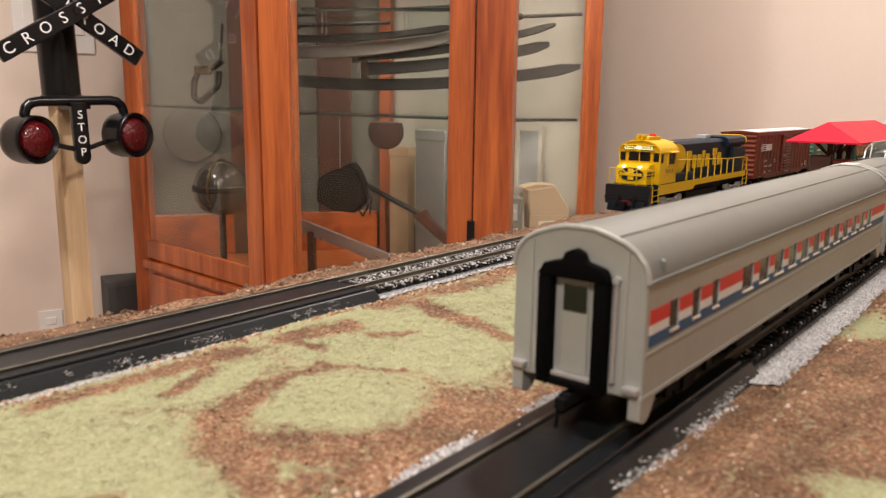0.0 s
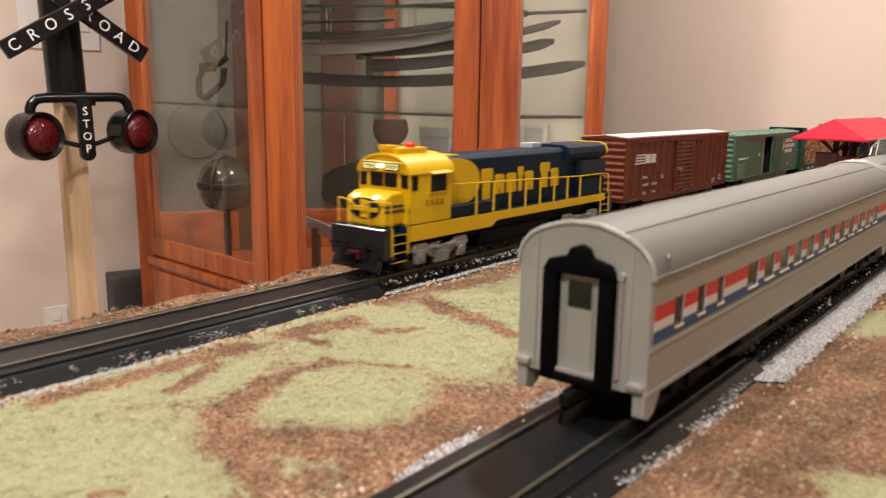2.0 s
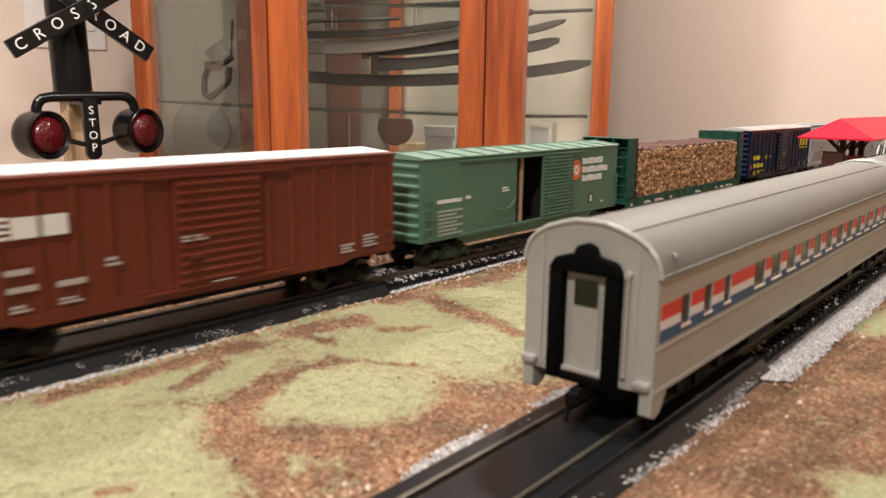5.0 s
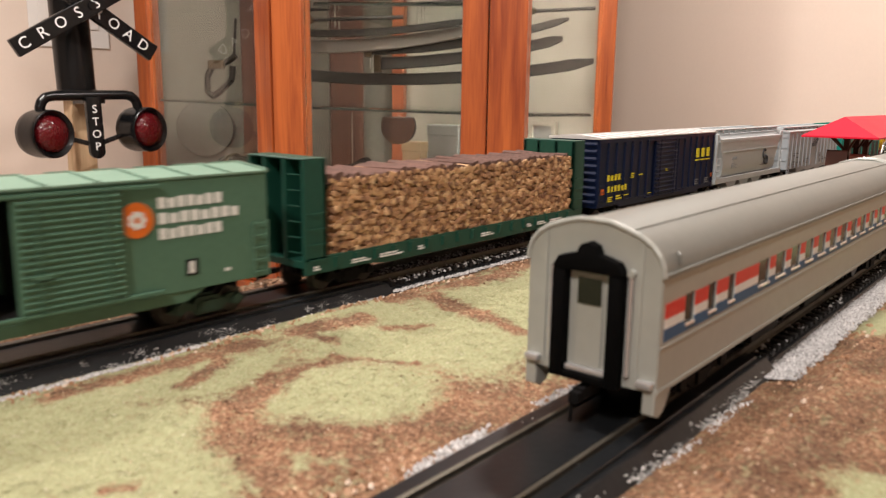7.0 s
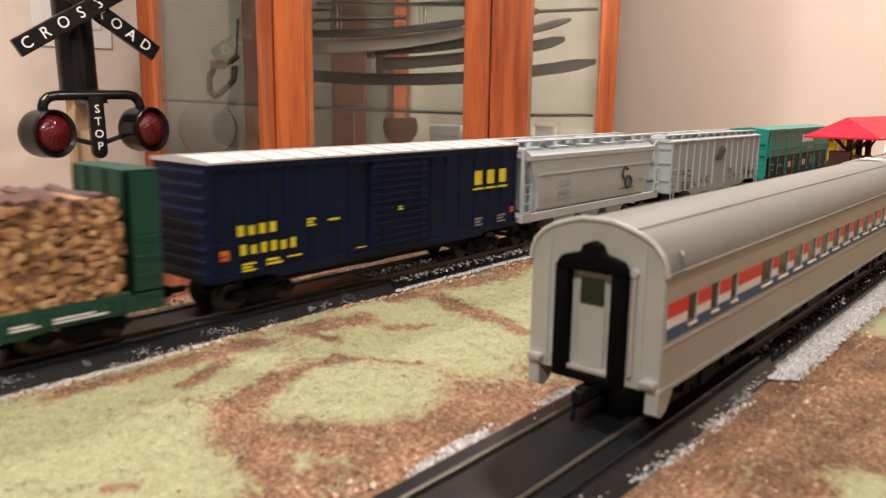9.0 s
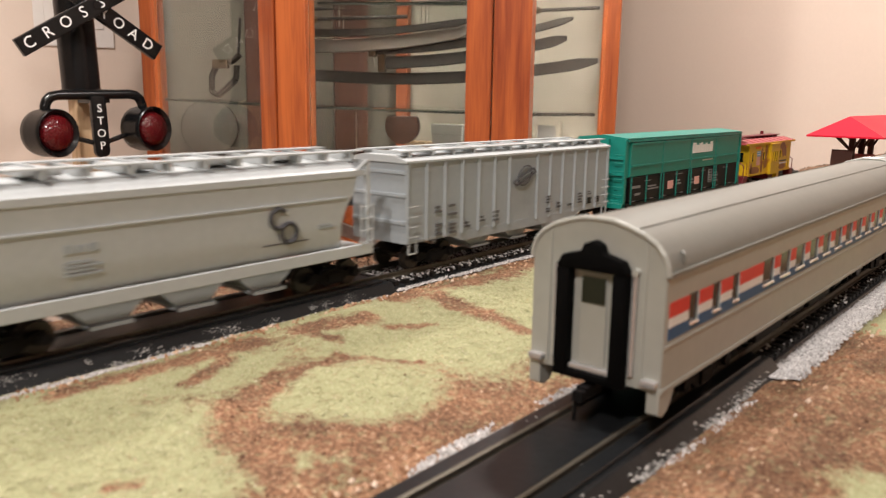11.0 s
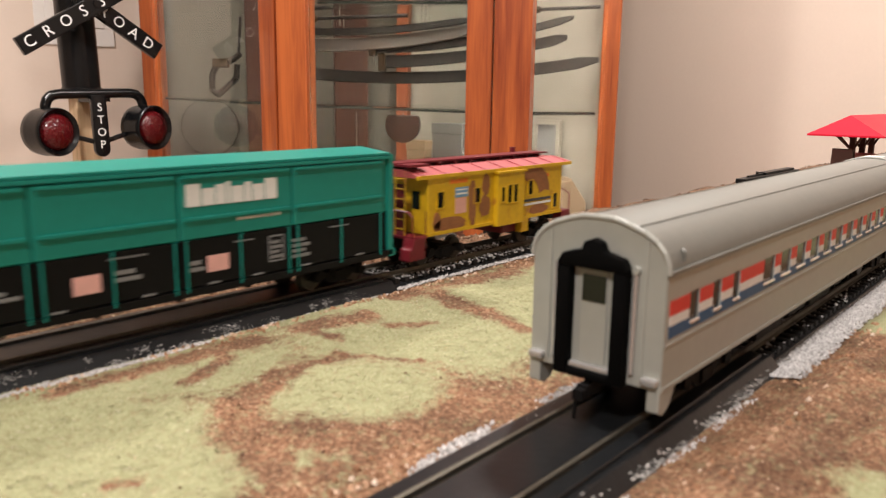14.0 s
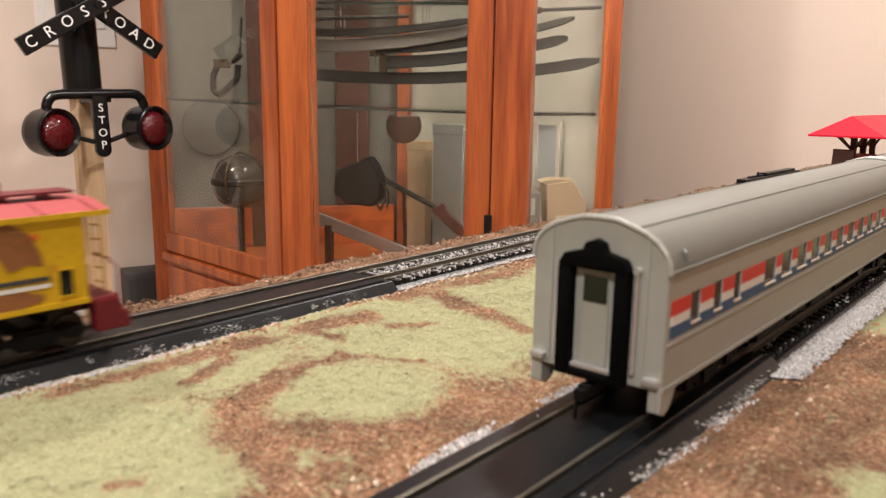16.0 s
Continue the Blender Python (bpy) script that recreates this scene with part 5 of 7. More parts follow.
# yellow bay-window caboose
M_CABYEL = material("caboose_yellow", (0.58, 0.36, 0.012), 0.42, vary=0.18, grain=120, bump=0.00003, spots=((0.36, 0.15, 0.022), 0.11, 75))
M_BRNPATCH = material("brown_weathering", (0.26, 0.105, 0.040), 0.5, vary=0.3, grain=200)
M_PINKROOF = material("faded_red_roof", (0.36, 0.070, 0.072), 0.5, vary=0.15, grain=120)
M_MAROON = material("maroon_plastic", (0.13, 0.010, 0.016), 0.42, vary=0.12)
M_SKY = material("pale_blue_sign", (0.16, 0.34, 0.55), 0.5)
M_ROSE = material("faded_pink_sign", (0.66, 0.36, 0.30), 0.55, vary=0.1)


def patch(car, pts, y, mat, name="weathered_patch"):
    return part(name, Shape().prism(pts, y - 0.00018, y + 0.0001, "y"), mat, car)


def blob(cx, cz, rx, rz, seed, n=18):
    rnd = random.Random(seed)
    return [(cx + rx * math.cos(2 * math.pi * i / n) * rnd.uniform(0.82, 1.12), cz + rz * math.sin(2 * math.pi * i / n) * rnd.uniform(0.82, 1.12)) for i in range(n)]


def caboose():
    half, z0, z1 = 0.0555, 0.0150, 0.0412
    y = 0.0168
    c = car_thing("caboose", 2.1600, "yellow bay-window caboose with pink roof and brown weathering", "caboose")
    part("body", Shape().box(-half, half, -y, y, z0, z1).bevel(0.0004, 1), M_CABYEL, c)
    ry = y + 0.0008
    r = part("roof", Shape().prism([(-ry, z1), (ry, z1), (ry, z1 + 0.0010), (0.008, z1 + 0.0034), (-0.008, z1 + 0.0034), (-ry, z1 + 0.0010)], -half - 0.0078, half + 0.0075, "x"), M_PINKROOF, c)
    part("eave", Shape().box(-half - 0.0080, half + 0.0077, -ry - 0.0004, -ry + 0.0008, z1 - 0.0006, z1 + 0.0010), M_CABYEL, c)
    part("eave", Shape().box(-half - 0.0080, half + 0.0077, ry - 0.0008, ry + 0.0004, z1 - 0.0006, z1 + 0.0010), M_CABYEL, c)
    for i in range(9):
        x = -half - 0.004 + i * 0.0148
        part("roof_seam", Shape().prism([(-ry, z1 + 0.0011), (-0.008, z1 + 0.0036), (-0.008, z1 + 0.0039), (-ry, z1 + 0.0014)], x - 0.0004, x + 0.0004, "x"), M_PINKROOF, r)
    s = Shape().box(-half - 0.0085, half + 0.0030, -0.0050, 0.0050, z1 + 0.0052, z1 + 0.0059)
    for i in range(10):
        x = -half - 0.003 + i * 0.0122
        s.box(x - 0.0006, x + 0.0006, -0.0045, 0.0045, z1 + 0.0030, z1 + 0.0052)
    part("running_board", s, M_MAROON, c, "dark red roof walk")
    part("running_board_end", Shape().box(-half - 0.0085, -half + 0.004, -0.0140, 0.0140, z1 + 0.0046, z1 + 0.0056), M_MAROON, c)
    part("chimney", Shape().rod((0.040, 0.006, z1 + 0.003), (0.040, 0.006, z1 + 0.0085), 0.0016, 10), M_MAROON, c)
    # bay
    part("bay", Shape().box(-0.0066, 0.0164, -y - 0.0026, -y + 0.001, 0.0135, 0.0400).bevel(0.0004, 1), M_CABYEL, c)
    part("bay_eave", Shape().box(-0.0074, 0.0172, -y - 0.0034, -y, 0.0398, 0.0408), M_CABYEL, c)
    for a, b, z, zt, yy in ((-0.0494, -0.0450, 0.0268, 0.0340, y), (-0.0227, -0.0178, 0.0268, 0.0337, y), (-0.0040, -0.0012, 0.0258, 0.0330, y + 0.0026), (0.0012, 0.0048, 0.0248, 0.0337, y + 0.0026), (0.0062, 0.0098, 0.0248, 0.0337, y + 0.0026), (0.0230, 0.0272, 0.0268, 0.0342, y), (0.0470, 0.0510, 0.0180, 0.0255, y)):
        w = part("window", Shape().box(a, b, -yy - 0.0001, -yy + 0.0004, z, zt), M_GLAZE, c)
        s = Shape()
        for p, q, u, v in ((a - 0.0004, a, z - 0.0004, zt + 0.0004), (b, b + 0.0004, z - 0.0004, zt + 0.0004), (a, b, z - 0.0004, z), (a, b, zt, zt + 0.0004)):
            s.box(p, q, -yy - 0.0005, -yy + 0.0002, u, v)
        part("window_frame", s, M_CABYEL, w)
    decal(c, -0.0365, -0.0273, 0.0305, 0.0352, M_SKY, -y, "placard", "pale blue and white placard")
    decal(c, -0.0360, -0.0278, 0.0318, 0.0326, M_MARK, -y - 0.0002)
    decal(c, -0.0360, -0.0278, 0.0338, 0.0344, M_MARK, -y - 0.0002)
    decal(c, -0.0365, -0.0285, 0.0230, 0.0302, M_ROSE, -y, "placard", "faded pink placard")
    blocks(c, -0.0405, -0.0275, 0.0372, 0.0392, 6, M_ORANGE, -y, 0.25)
    blocks(c, 0.0300, 0.0430, 0.0352, 0.0372, 5, M_ORANGE, -y, 0.3)
    patch(c, blob(-0.0238, 0.0270, 0.0030, 0.0115, 3), -y - 0.0001, M_BRNPATCH)
    patch(c, blob(-0.0135, 0.0350, 0.0030, 0.0055, 5), -y - 0.0001, M_BRNPATCH)
    patch(c, [(0.0175, 0.0408), (0.0345, 0.0408), (0.0400, 0.0370), (0.0425, 0.0310), (0.0430, 0.0275), (0.0385, 0.0285), (0.0335, 0.0270), (0.0315, 0.0310), (0.0295, 0.0335), (0.0215, 0.0340), (0.0180, 0.0370)], -y - 0.0001, M_BRNPATCH)
    patch(c, blob(-0.0400, 0.0190, 0.0130, 0.0032, 8), -y - 0.0001, M_BRNPATCH)
    patch(c, blob(-0.0495, 0.0205, 0.0028, 0.0048, 9), -y - 0.0001, M_BRNPATCH)
    patch(c, blob(-0.0140, 0.0245, 0.0045, 0.0055, 10), -y - 0.0001, M_BRNPATCH)
    patch(c, blob(0.0330, 0.0185, 0.0100, 0.0026, 12), -y - 0.0001, M_BRNPATCH)
    decal(c, 0.0185, 0.0445, 0.0232, 0.0245, M_DARKMARK, -y - 0.0002)
    decal(c, 0.0185, 0.0445, 0.0212, 0.0224, M_MARK, -y - 0.0002)
    part("side_sill", Shape().box(-half, half, -y - 0.0006, -y + 0.0004, z0 - 0.0004, z0 + 0.0012), M_CABYEL, c)
    part("step_box", Shape().box(0.0165, 0.0225, -y - 0.0010, -y + 0.006, 0.0080, 0.0150), M_CABYEL, c)
    part("tool_box", Shape().box(0.0040, 0.0160, -0.0145, 0.0145, 0.0085, 0.0135), M_MAROON, c)
    for way in (-1, 1):
        e = way * half
        o = e + way * 0.0095
        part("platform", Shape().box(min(e, o), max(e, o), -y, y, 0.0140, 0.0152), M_MAROON, c)
        for sd in (-1, 1):
            s = Shape().prism([(e + way * 0.0012, 0.0150), (o, 0.0150), (o + way * 0.0010, 0.0105), (o + way * 0.0026, 0.0100), (o + way * 0.0030, 0.0046), (e + way * 0.0020, 0.0046)], sd * (y + 0.0004), sd * (y - 0.0060), "y")
            part("steps", s.bevel(0.0008, 2), M_MAROON, c, "dark red platform steps")
            g = Shape().wire([(e + way * 0.0004, sd * (y - 0.001), 0.0160), (e + way * 0.0004, sd * (y - 0.001), 0.0260)], 0.0003, 5)
            g.wire([(o, sd * (y - 0.0005), 0.0152), (o, sd * (y - 0.0005), 0.0240), (o - way * 0.001, sd * (y - 0.004), 0.0262), (o - way * 0.001, sd * 0.004, 0.0262)], 0.00038, 6)
            part("handrail", g, M_MAROON, c)
        s = Shape()
        for yy in (-0.0100, -0.0040):
            s.rod((o - way * 0.0015, yy, 0.015), (o - way * 0.0020, yy, z1 + 0.003), 0.00035, 5)
        for i in range(6):
            s.rod((o - way * 0.0016, -0.0100, 0.0180 + 0.0045 * i), (o - way * 0.0016, -0.0040, 0.0180 + 0.0045 * i), 0.00028, 5)
        part("end_ladder", s, M_CABYEL, c)
        part("end_door", Shape().box(min(e, e + way * 0.0005), max(e, e + way * 0.0005), -0.0035, 0.0045, 0.0152, 0.0370), M_MAROON, c)
        for yy in (-0.0120, 0.0070):
            part("end_window", Shape().box(min(e, e + way * 0.0004), max(e, e + way * 0.0004), yy, yy + 0.0045, 0.0265, 0.0345), M_GLAZE, c)
        b = Shape().rod((o - way * 0.0008, 0.0060, 0.0255), (o - way * 0.0003, 0.0060, 0.0255), 0.0028, 14)
        part("brake_wheel", b, M_MAROON, c)
        coupler(c, o - way * 0.004, way)
        truck(c, way * 0.040)
    return c


caboose()


M_YELLOW = material("golden_yellow_paint", (0.70, 0.43, 0.006), 0.40, vary=0.08, grain=120, bump=0.00003)
M_BLUE = material("dark_blue_paint", (0.005, 0.017, 0.034), 0.42, vary=0.15, grain=120, bump=0.00003)
M_GLOSSBLUE = material("glossy_dark_blue", (0.002, 0.0045, 0.008), 0.16, vary=0.2, grain=200, gloss=0.5)
M_BLUE.node_tree.nodes["Principled BSDF"].inputs["Specular IOR Level"].default_value = 0.13
M_HEADLIGHT = glowing("headlight_glow", (1.0, 0.88, 0.58), 3.0)
M_BOARDGLOW = glowing("number_board_glow", (0.90, 0.80, 0.30), 0.75)
M_FAINT = material("faint_brown_marking", (0.30, 0.17, 0.008), 0.5)
M_REDLENS = material("red_beacon", (0.75, 0.04, 0.02), 0.25)


def locomotive():
    c = car_thing("locomotive", 0.5724, "yellow and dark blue diesel locomotive with lit headlights", "locomotive")
    c.scale = (1.02, 1.0, 1.0)
    y, hy = 0.0170, 0.0112
    # walkway and sill
    part("walkway", Shape().box(-0.0835, 0.0935, -y, y, 0.0200, 0.0222).bevel(0.0002, 1), M_BLUE, c)
    for sd in (-1, 1):
        part("side_sill", Shape().prism([(-0.0835, 0.0222), (0.0930, 0.0222), (0.0930, 0.0178), (-0.0190, 0.0178), (-0.0240, 0.0150), (-0.0835, 0.0150)], sd * (y + 0.0002), sd * (y - 0.0010), "y"), M_YELLOW, c)
    part("frame", Shape().box(-0.094, 0.098, -0.0128, 0.0128, 0.0118, 0.0202), M_UNDER, c)
    part("fuel_tank", Shape().prism([(-0.0145, 0.0130), (0.0145, 0.0130), (0.0145, 0.0075), (0.0110, 0.0042), (-0.0110, 0.0042), (-0.0145, 0.0075)], -0.030, 0.034, "x").bevel(0.0008, 2), M_UNDER, c)
    # long hood
    prof = [(-hy, 0.0222), (-hy, 0.0490), (-hy + 0.0030, 0.0512), (hy - 0.0030, 0.0512), (hy, 0.0490), (hy, 0.0222)]
    hood = part("long_hood", Shape().prism(prof, -0.0560, 0.0960, "x").bevel(0.0004, 1), M_BLUE, c)
    prof = [(-0.0132, 0.0445), (-0.0146, 0.0475), (-0.0135, 0.0512), (-0.0100, 0.0528), (0.0100, 0.0528), (0.0135, 0.0512), (0.0146, 0.0475), (0.0132, 0.0445)]
    part("radiator_wing", Shape().prism(prof, 0.0540, 0.0975, "x").bevel(0.0004, 1), M_BLUE, hood)
    part("exhaust", Shape().box(0.0300, 0.0395, -0.0042, 0.0042, 0.0512, 0.0545).bevel(0.0006, 2), M_LTGREY, hood, "pale grey exhaust stack")
    for i in range(12):
        x = -0.012 + 0.0063 * i
        part("hood_door", Shape().box(x, x + 0.0057, -hy - 0.0002, -hy + 0.0004, 0.0235, 0.0400), M_BLUE, hood)
    part("radiator_grille", Shape().box(0.0665, 0.0955, -hy - 0.0040, -hy, 0.0330, 0.0430).bevel(0.0003, 1), material("dark_grille", (0.008, 0.018, 0.028), 0.5, vary=0.2), hood)
    part("side_box", Shape().box(0.0665, 0.0945, -hy - 0.0042, -hy, 0.0224, 0.0322).bevel(0.0003, 1), M_BLUE, hood)
    part("hood_end", Shape().box(0.0960, 0.0972, -hy + 0.0006, hy - 0.0006, 0.0222, 0.0505), M_YELLOW, hood)
    part("rear_rim", Shape().wire([(0.0978, yy, zz) for yy, zz in ((-0.0114, 0.0300), (-0.0114, 0.0445), (-0.0146, 0.0475), (-0.0135, 0.0512), (-0.0100, 0.0528), (0.0100, 0.0528), (0.0135, 0.0512), (0.0146, 0.0475), (0.0114, 0.0445))], 0.0006, 6), M_YELLOW, hood, "yellow rim of the hood end")
    # yellow front of the hood with its round edge
    pts = [(-0.0560, 0.0262)] + [(-0.0425 + 0.0158 * math.cos(radians(a)), 0.0382 + 0.0114 * math.sin(radians(a))) for a in range(-85, 86, 8)] + [(-0.0430, 0.0498), (-0.0560, 0.0498)]
    part("hood_flash", Shape().prism(pts, -hy - 0.0003, -hy + 0.0002, "y"), M_YELLOW, hood, "yellow round-ended hood flash")
    part("hood_top_flash", Shape().box(-0.0560, -0.0400, -hy + 0.0028, hy - 0.0028, 0.0508, 0.0515), M_YELLOW, hood)
    # battery box along the cab side, lower
    part("battery_box", Shape().box(-0.0830, -0.0545, -y + 0.0010, y - 0.0010, 0.0222, 0.0290).bevel(0.0003, 1), M_YELLOW, c)
    part("blue_step_box", Shape().box(-0.0543, -0.0170, -0.0160, 0.0160, 0.0222, 0.0280).bevel(0.0008, 2), M_BLUE, c)
    # cab
    arch = [(0.0160 * math.cos(radians(a)), 0.0448 + 0.0082 * math.sin(radians(a))) for a in range(0, 181, 15)]
    prof = [(0.0160, 0.0280)] + arch + [(-0.0160, 0.0280)]
    cab = part("cab", Shape().prism(prof, -0.0830, -0.0545, "x"), M_YELLOW, c, smooth=True)
    roof = [(0.0166 * math.cos(radians(a)), 0.0448 + 0.0089 * math.sin(radians(a))) for a in range(0, 181, 15)] + [(0.0157 * math.cos(radians(a)), 0.0448 + 0.0079 * math.sin(radians(a))) for a in range(180, -1, -15)]
    part("cab_roof", Shape().prism(roof, -0.0840, -0.0530, "x"), M_YELLOW, cab, smooth=True)
    part("roof_box", Shape().box(-0.0800, -0.0600, -0.0055, 0.0055, 0.0528, 0.0558).bevel(0.0006, 2), M_YELLOW, cab)
    part("horn", Shape().rod((-0.0840, -0.0020, 0.0565), (-0.0760, -0.0020, 0.0565), 0.0011, 10, 0.0005).box(-0.0835, -0.0770, 0.001, 0.003, 0.0552, 0.0572), M_YELLOW, cab)
    part("beacon", Shape().lathe([(0.0022, 0.0), (0.0022, 0.0016), (0.0012, 0.0026)], (-0.0690, -0.0030, 0.0556), "z", 14), M_REDLENS, cab, "red roof beacon")
    part("number_board", Shape().box(-0.0848, -0.0828, -0.0120, 0.0120, 0.0452, 0.0500).bevel(0.0003, 1), M_YELLOW, cab)
    for sd in (-1, 1):
        part("lit_number_board", Shape().box(-0.0852, -0.0846, min(sd * 0.0026, sd * 0.0108), max(sd * 0.0026, sd * 0.0108), 0.0466, 0.0492), M_BOARDGLOW, cab, "lit yellow number board")
        nb = Shape()
        for a, b, u, v in ((0.0022, 0.0026, 0.0462, 0.0496), (0.0108, 0.0112, 0.0462, 0.0496), (0.0026, 0.0108, 0.0462, 0.0466), (0.0026, 0.0108, 0.0492, 0.0496)):
            nb.box(-0.0855, -0.0846, min(sd * a, sd * b), max(sd * a, sd * b), u, v)
        for k in range(4):
            nb.box(-0.0854, -0.0851, min(sd * (0.0036 + 0.0017 * k), sd * (0.0044 + 0.0017 * k)), max(sd * (0.0036 + 0.0017 * k), sd * (0.0044 + 0.0017 * k)), 0.0471, 0.0487)
        part("number_board_frame", nb, M_BLUE, cab, "dark number board frame")
        part("headlight", Shape().rod((-0.0857, sd * 0.0010, 0.0480), (-0.0846, sd * 0.0010, 0.0480), 0.0009, 12), M_HEADLIGHT, cab, "lit cab headlight")
        part("windscreen", Shape().box(-0.0834, -0.0828, min(sd * 0.0005, sd * 0.0082), max(sd * 0.0005, sd * 0.0082), 0.0386, 0.0452), M_GLAZE, cab)
        part("windscreen", Shape().box(-0.0834, -0.0828, min(sd * 0.0108, sd * 0.0148), max(sd * 0.0108, sd * 0.0148), 0.0386, 0.0446), M_GLAZE, cab)
        w = part("side_window", Shape().box(-0.0695, -0.0585, min(sd * 0.0157, sd * 0.0162), max(sd * 0.0157, sd * 0.0162), 0.0362, 0.0442), M_GLAZE, cab)
        fr = Shape()
        for a, b, u, v in ((-0.0705, -0.0700, 0.0355, 0.0447), (-0.0585, -0.0580, 0.0355, 0.0447), (-0.0700, -0.0585, 0.0355, 0.0360), (-0.0700, -0.0585, 0.0442, 0.0447)):
            fr.box(a, b, min(sd * 0.0157, sd * 0.0166), max(sd * 0.0157, sd * 0.0166), u, v)
        part("window_frame", fr, M_YELLOW, w)
        part("sunshade", Shape().prism([(sd * 0.0165, 0.0450), (sd * 0.0192, 0.0444), (sd * 0.0192, 0.0448), (sd * 0.0165, 0.0458)], -0.0705, -0.0575, "x"), M_YELLOW, cab)
        part("door_window", Shape().box(-0.0820, -0.0780, min(sd * 0.0157, sd * 0.0162), max(sd * 0.0157, sd * 0.0162), 0.0376, 0.0442), M_GLAZE, cab)
    blocks(c, -0.0725, -0.0590, 0.0300, 0.0328, 4, M_FAINT, -0.0160, 0.45)
    # nose
    nose = part("nose", Shape().prism([(-0.0830, 0.0222), (-0.0830, 0.0372), (-0.0900, 0.0368), (-0.0945, 0.0345), (-0.0952, 0.0222)], -0.0120, 0.0120, "y").bevel(0.0012, 2), M_YELLOW, c)
    oval = [(0.0092 * math.cos(radians(a)), 0.0298 + 0.0046 * math.sin(radians(a))) for a in range(0, 360, 15)]
    em = part("nose_emblem", Shape().prism(oval, -0.0956, -0.0944, "x"), M_BLUE, nose, "dark oval nose emblem with a yellow cross")
    part("nose_emblem_bar", Shape().box(-0.0959, -0.0955, -0.0085, 0.0085, 0.0286, 0.0306), M_YELLOW, em)
    part("nose_emblem_bar", Shape().box(-0.0958, -0.0955, -0.0022, 0.0022, 0.0258, 0.0338), M_YELLOW, em)
    for z in (0.0282, 0.0304):
        part("nose_stripe", Shape().box(-0.0946, -0.0832, -0.01225, -0.0119, z, z + 0.0011), M_DARKMARK, nose)
    for sd in (-1, 1):
        part("nose_headlight", Shape().rod((-0.0955, sd * 0.0062, 0.0350), (-0.0925, sd * 0.0062, 0.0350), 0.0009, 12), M_HEADLIGHT, nose, "lit nose headlight")
    # pilot, steps, plough and rails
    for way, xe in ((-1, -0.0965), (1, 0.0990)):
        part("pilot", Shape().box(min(xe, xe + way * 0.0035), max(xe, xe + way * 0.0035), -y, y, 0.0085, 0.0222).bevel(0.0004, 1), M_GLOSSBLUE, c)
        part("platform", Shape().box(min(xe, xe - way * 0.014), max(xe, xe - way * 0.014), -0.0120, 0.0120, 0.0196, 0.0222), M_BLUE, c)
        part("plough", Shape().prism([(xe + way * 0.0035, 0.0120), (xe + way * 0.0065, 0.0040), (xe + way * 0.0030, 0.0030), (xe + way * 0.0005, 0.0100)], -0.0140, 0.0140, "y").bevel(0.0009, 2), M_GLOSSBLUE, c, "glossy dark plough", smooth=True)
        for k in (-1, 1):
            part("hose", Shape().wire([(xe + way * 0.0036, k * 0.0060, 0.0150), (xe + way * 0.0058, k * 0.0062, 0.0120), (xe + way * 0.0062, k * 0.0070, 0.0070)], 0.0005, 6), M_UNDER, c)
        part("pilot_ledge", Shape().box(min(xe, xe + way * 0.0046), max(xe, xe + way * 0.0046), -y, y, 0.0130, 0.0140), M_GLOSSBLUE, c)
        part("coupler_box", Shape().box(min(xe, xe + way * 0.006), max(xe, xe + way * 0.006), -0.0030, 0.0030, 0.0080, 0.0115), M_MAROON if way < 0 else M_UNDER, c)
        coupler(c, xe, way)
        for sd in (-1, 1):
            ya, yb = min(sd * y, sd * (y - 0.0045)), max(sd * y, sd * (y - 0.0045))
            xa, xb = min(xe - way * 0.001, xe - way * 0.0105), max(xe - way * 0.001, xe - way * 0.0105)
            for i in range(4):
                z = 0.0068 + 0.0040 * i
                tread = part("step", Shape().box(xa, xb, ya, yb, z, z + 0.0006), M_BLUE, c)
                part("step_edge", Shape().box(xa, xb, sd * y - 0.0002, sd * y + 0.0002, z + 0.0001, z + 0.0005), M_YELLOW, tread)
            for xx in (xe - way * 0.001, xe - way * 0.0110):
                part("step_side", Shape().box(xx - 0.0004, xx + 0.0004, ya, yb, 0.0068, 0.0222), M_BLUE, c)
                part("step_stripe", Shape().box(xx - 0.0004, xx + 0.0004, sd * (y + 0.0002) - 0.0002, sd * (y + 0.0002) + 0.0002, 0.0100, 0.0222), M_YELLOW, c)
            r = Shape()
            r.wire([(xe - way * 0.001, sd * (y - 0.0006), 0.0110), (xe - way * 0.001, sd * (y - 0.0006), 0.0335), (xe + way * 0.002, sd * 0.0060, 0.0335), (xe + way * 0.002, sd * 0.0060, 0.0222)], 0.00036, 6)
            r.rod((xe - way * 0.0110, sd * (y - 0.0006), 0.0110), (xe - way * 0.0110, sd * (y - 0.0006), 0.0335), 0.00036, 6)
            part("handrail", r, M_YELLOW, c)
    part("end_handrail", Shape().wire([(-0.0985, -0.0060, 0.0335), (-0.0990, -0.0020, 0.0310), (-0.0990, 0.0020, 0.0310), (-0.0985, 0.0060, 0.0335)], 0.00036, 6), M_YELLOW, c)
    for sd in (-1, 1):
        r = Shape().wire([(-0.0530, sd * (y - 0.0004), 0.0385), (0.0655, sd * (y - 0.0004), 0.0345), (0.0900, sd * (y - 0.0004), 0.0345), (0.0935, sd * (y - 0.0004), 0.0310)], 0.00040, 6)
        part("handrail", r, M_YELLOW, c)
        for i in range(8):
            x = -0.0360 + 0.0142 * i
            part("stanchion", Shape().rod((x, sd * (y - 0.0004), 0.0222), (x, sd * (y - 0.0004), 0.0385 - (x + 0.053) * 0.034), 0.00055, 6), M_YELLOW, c)
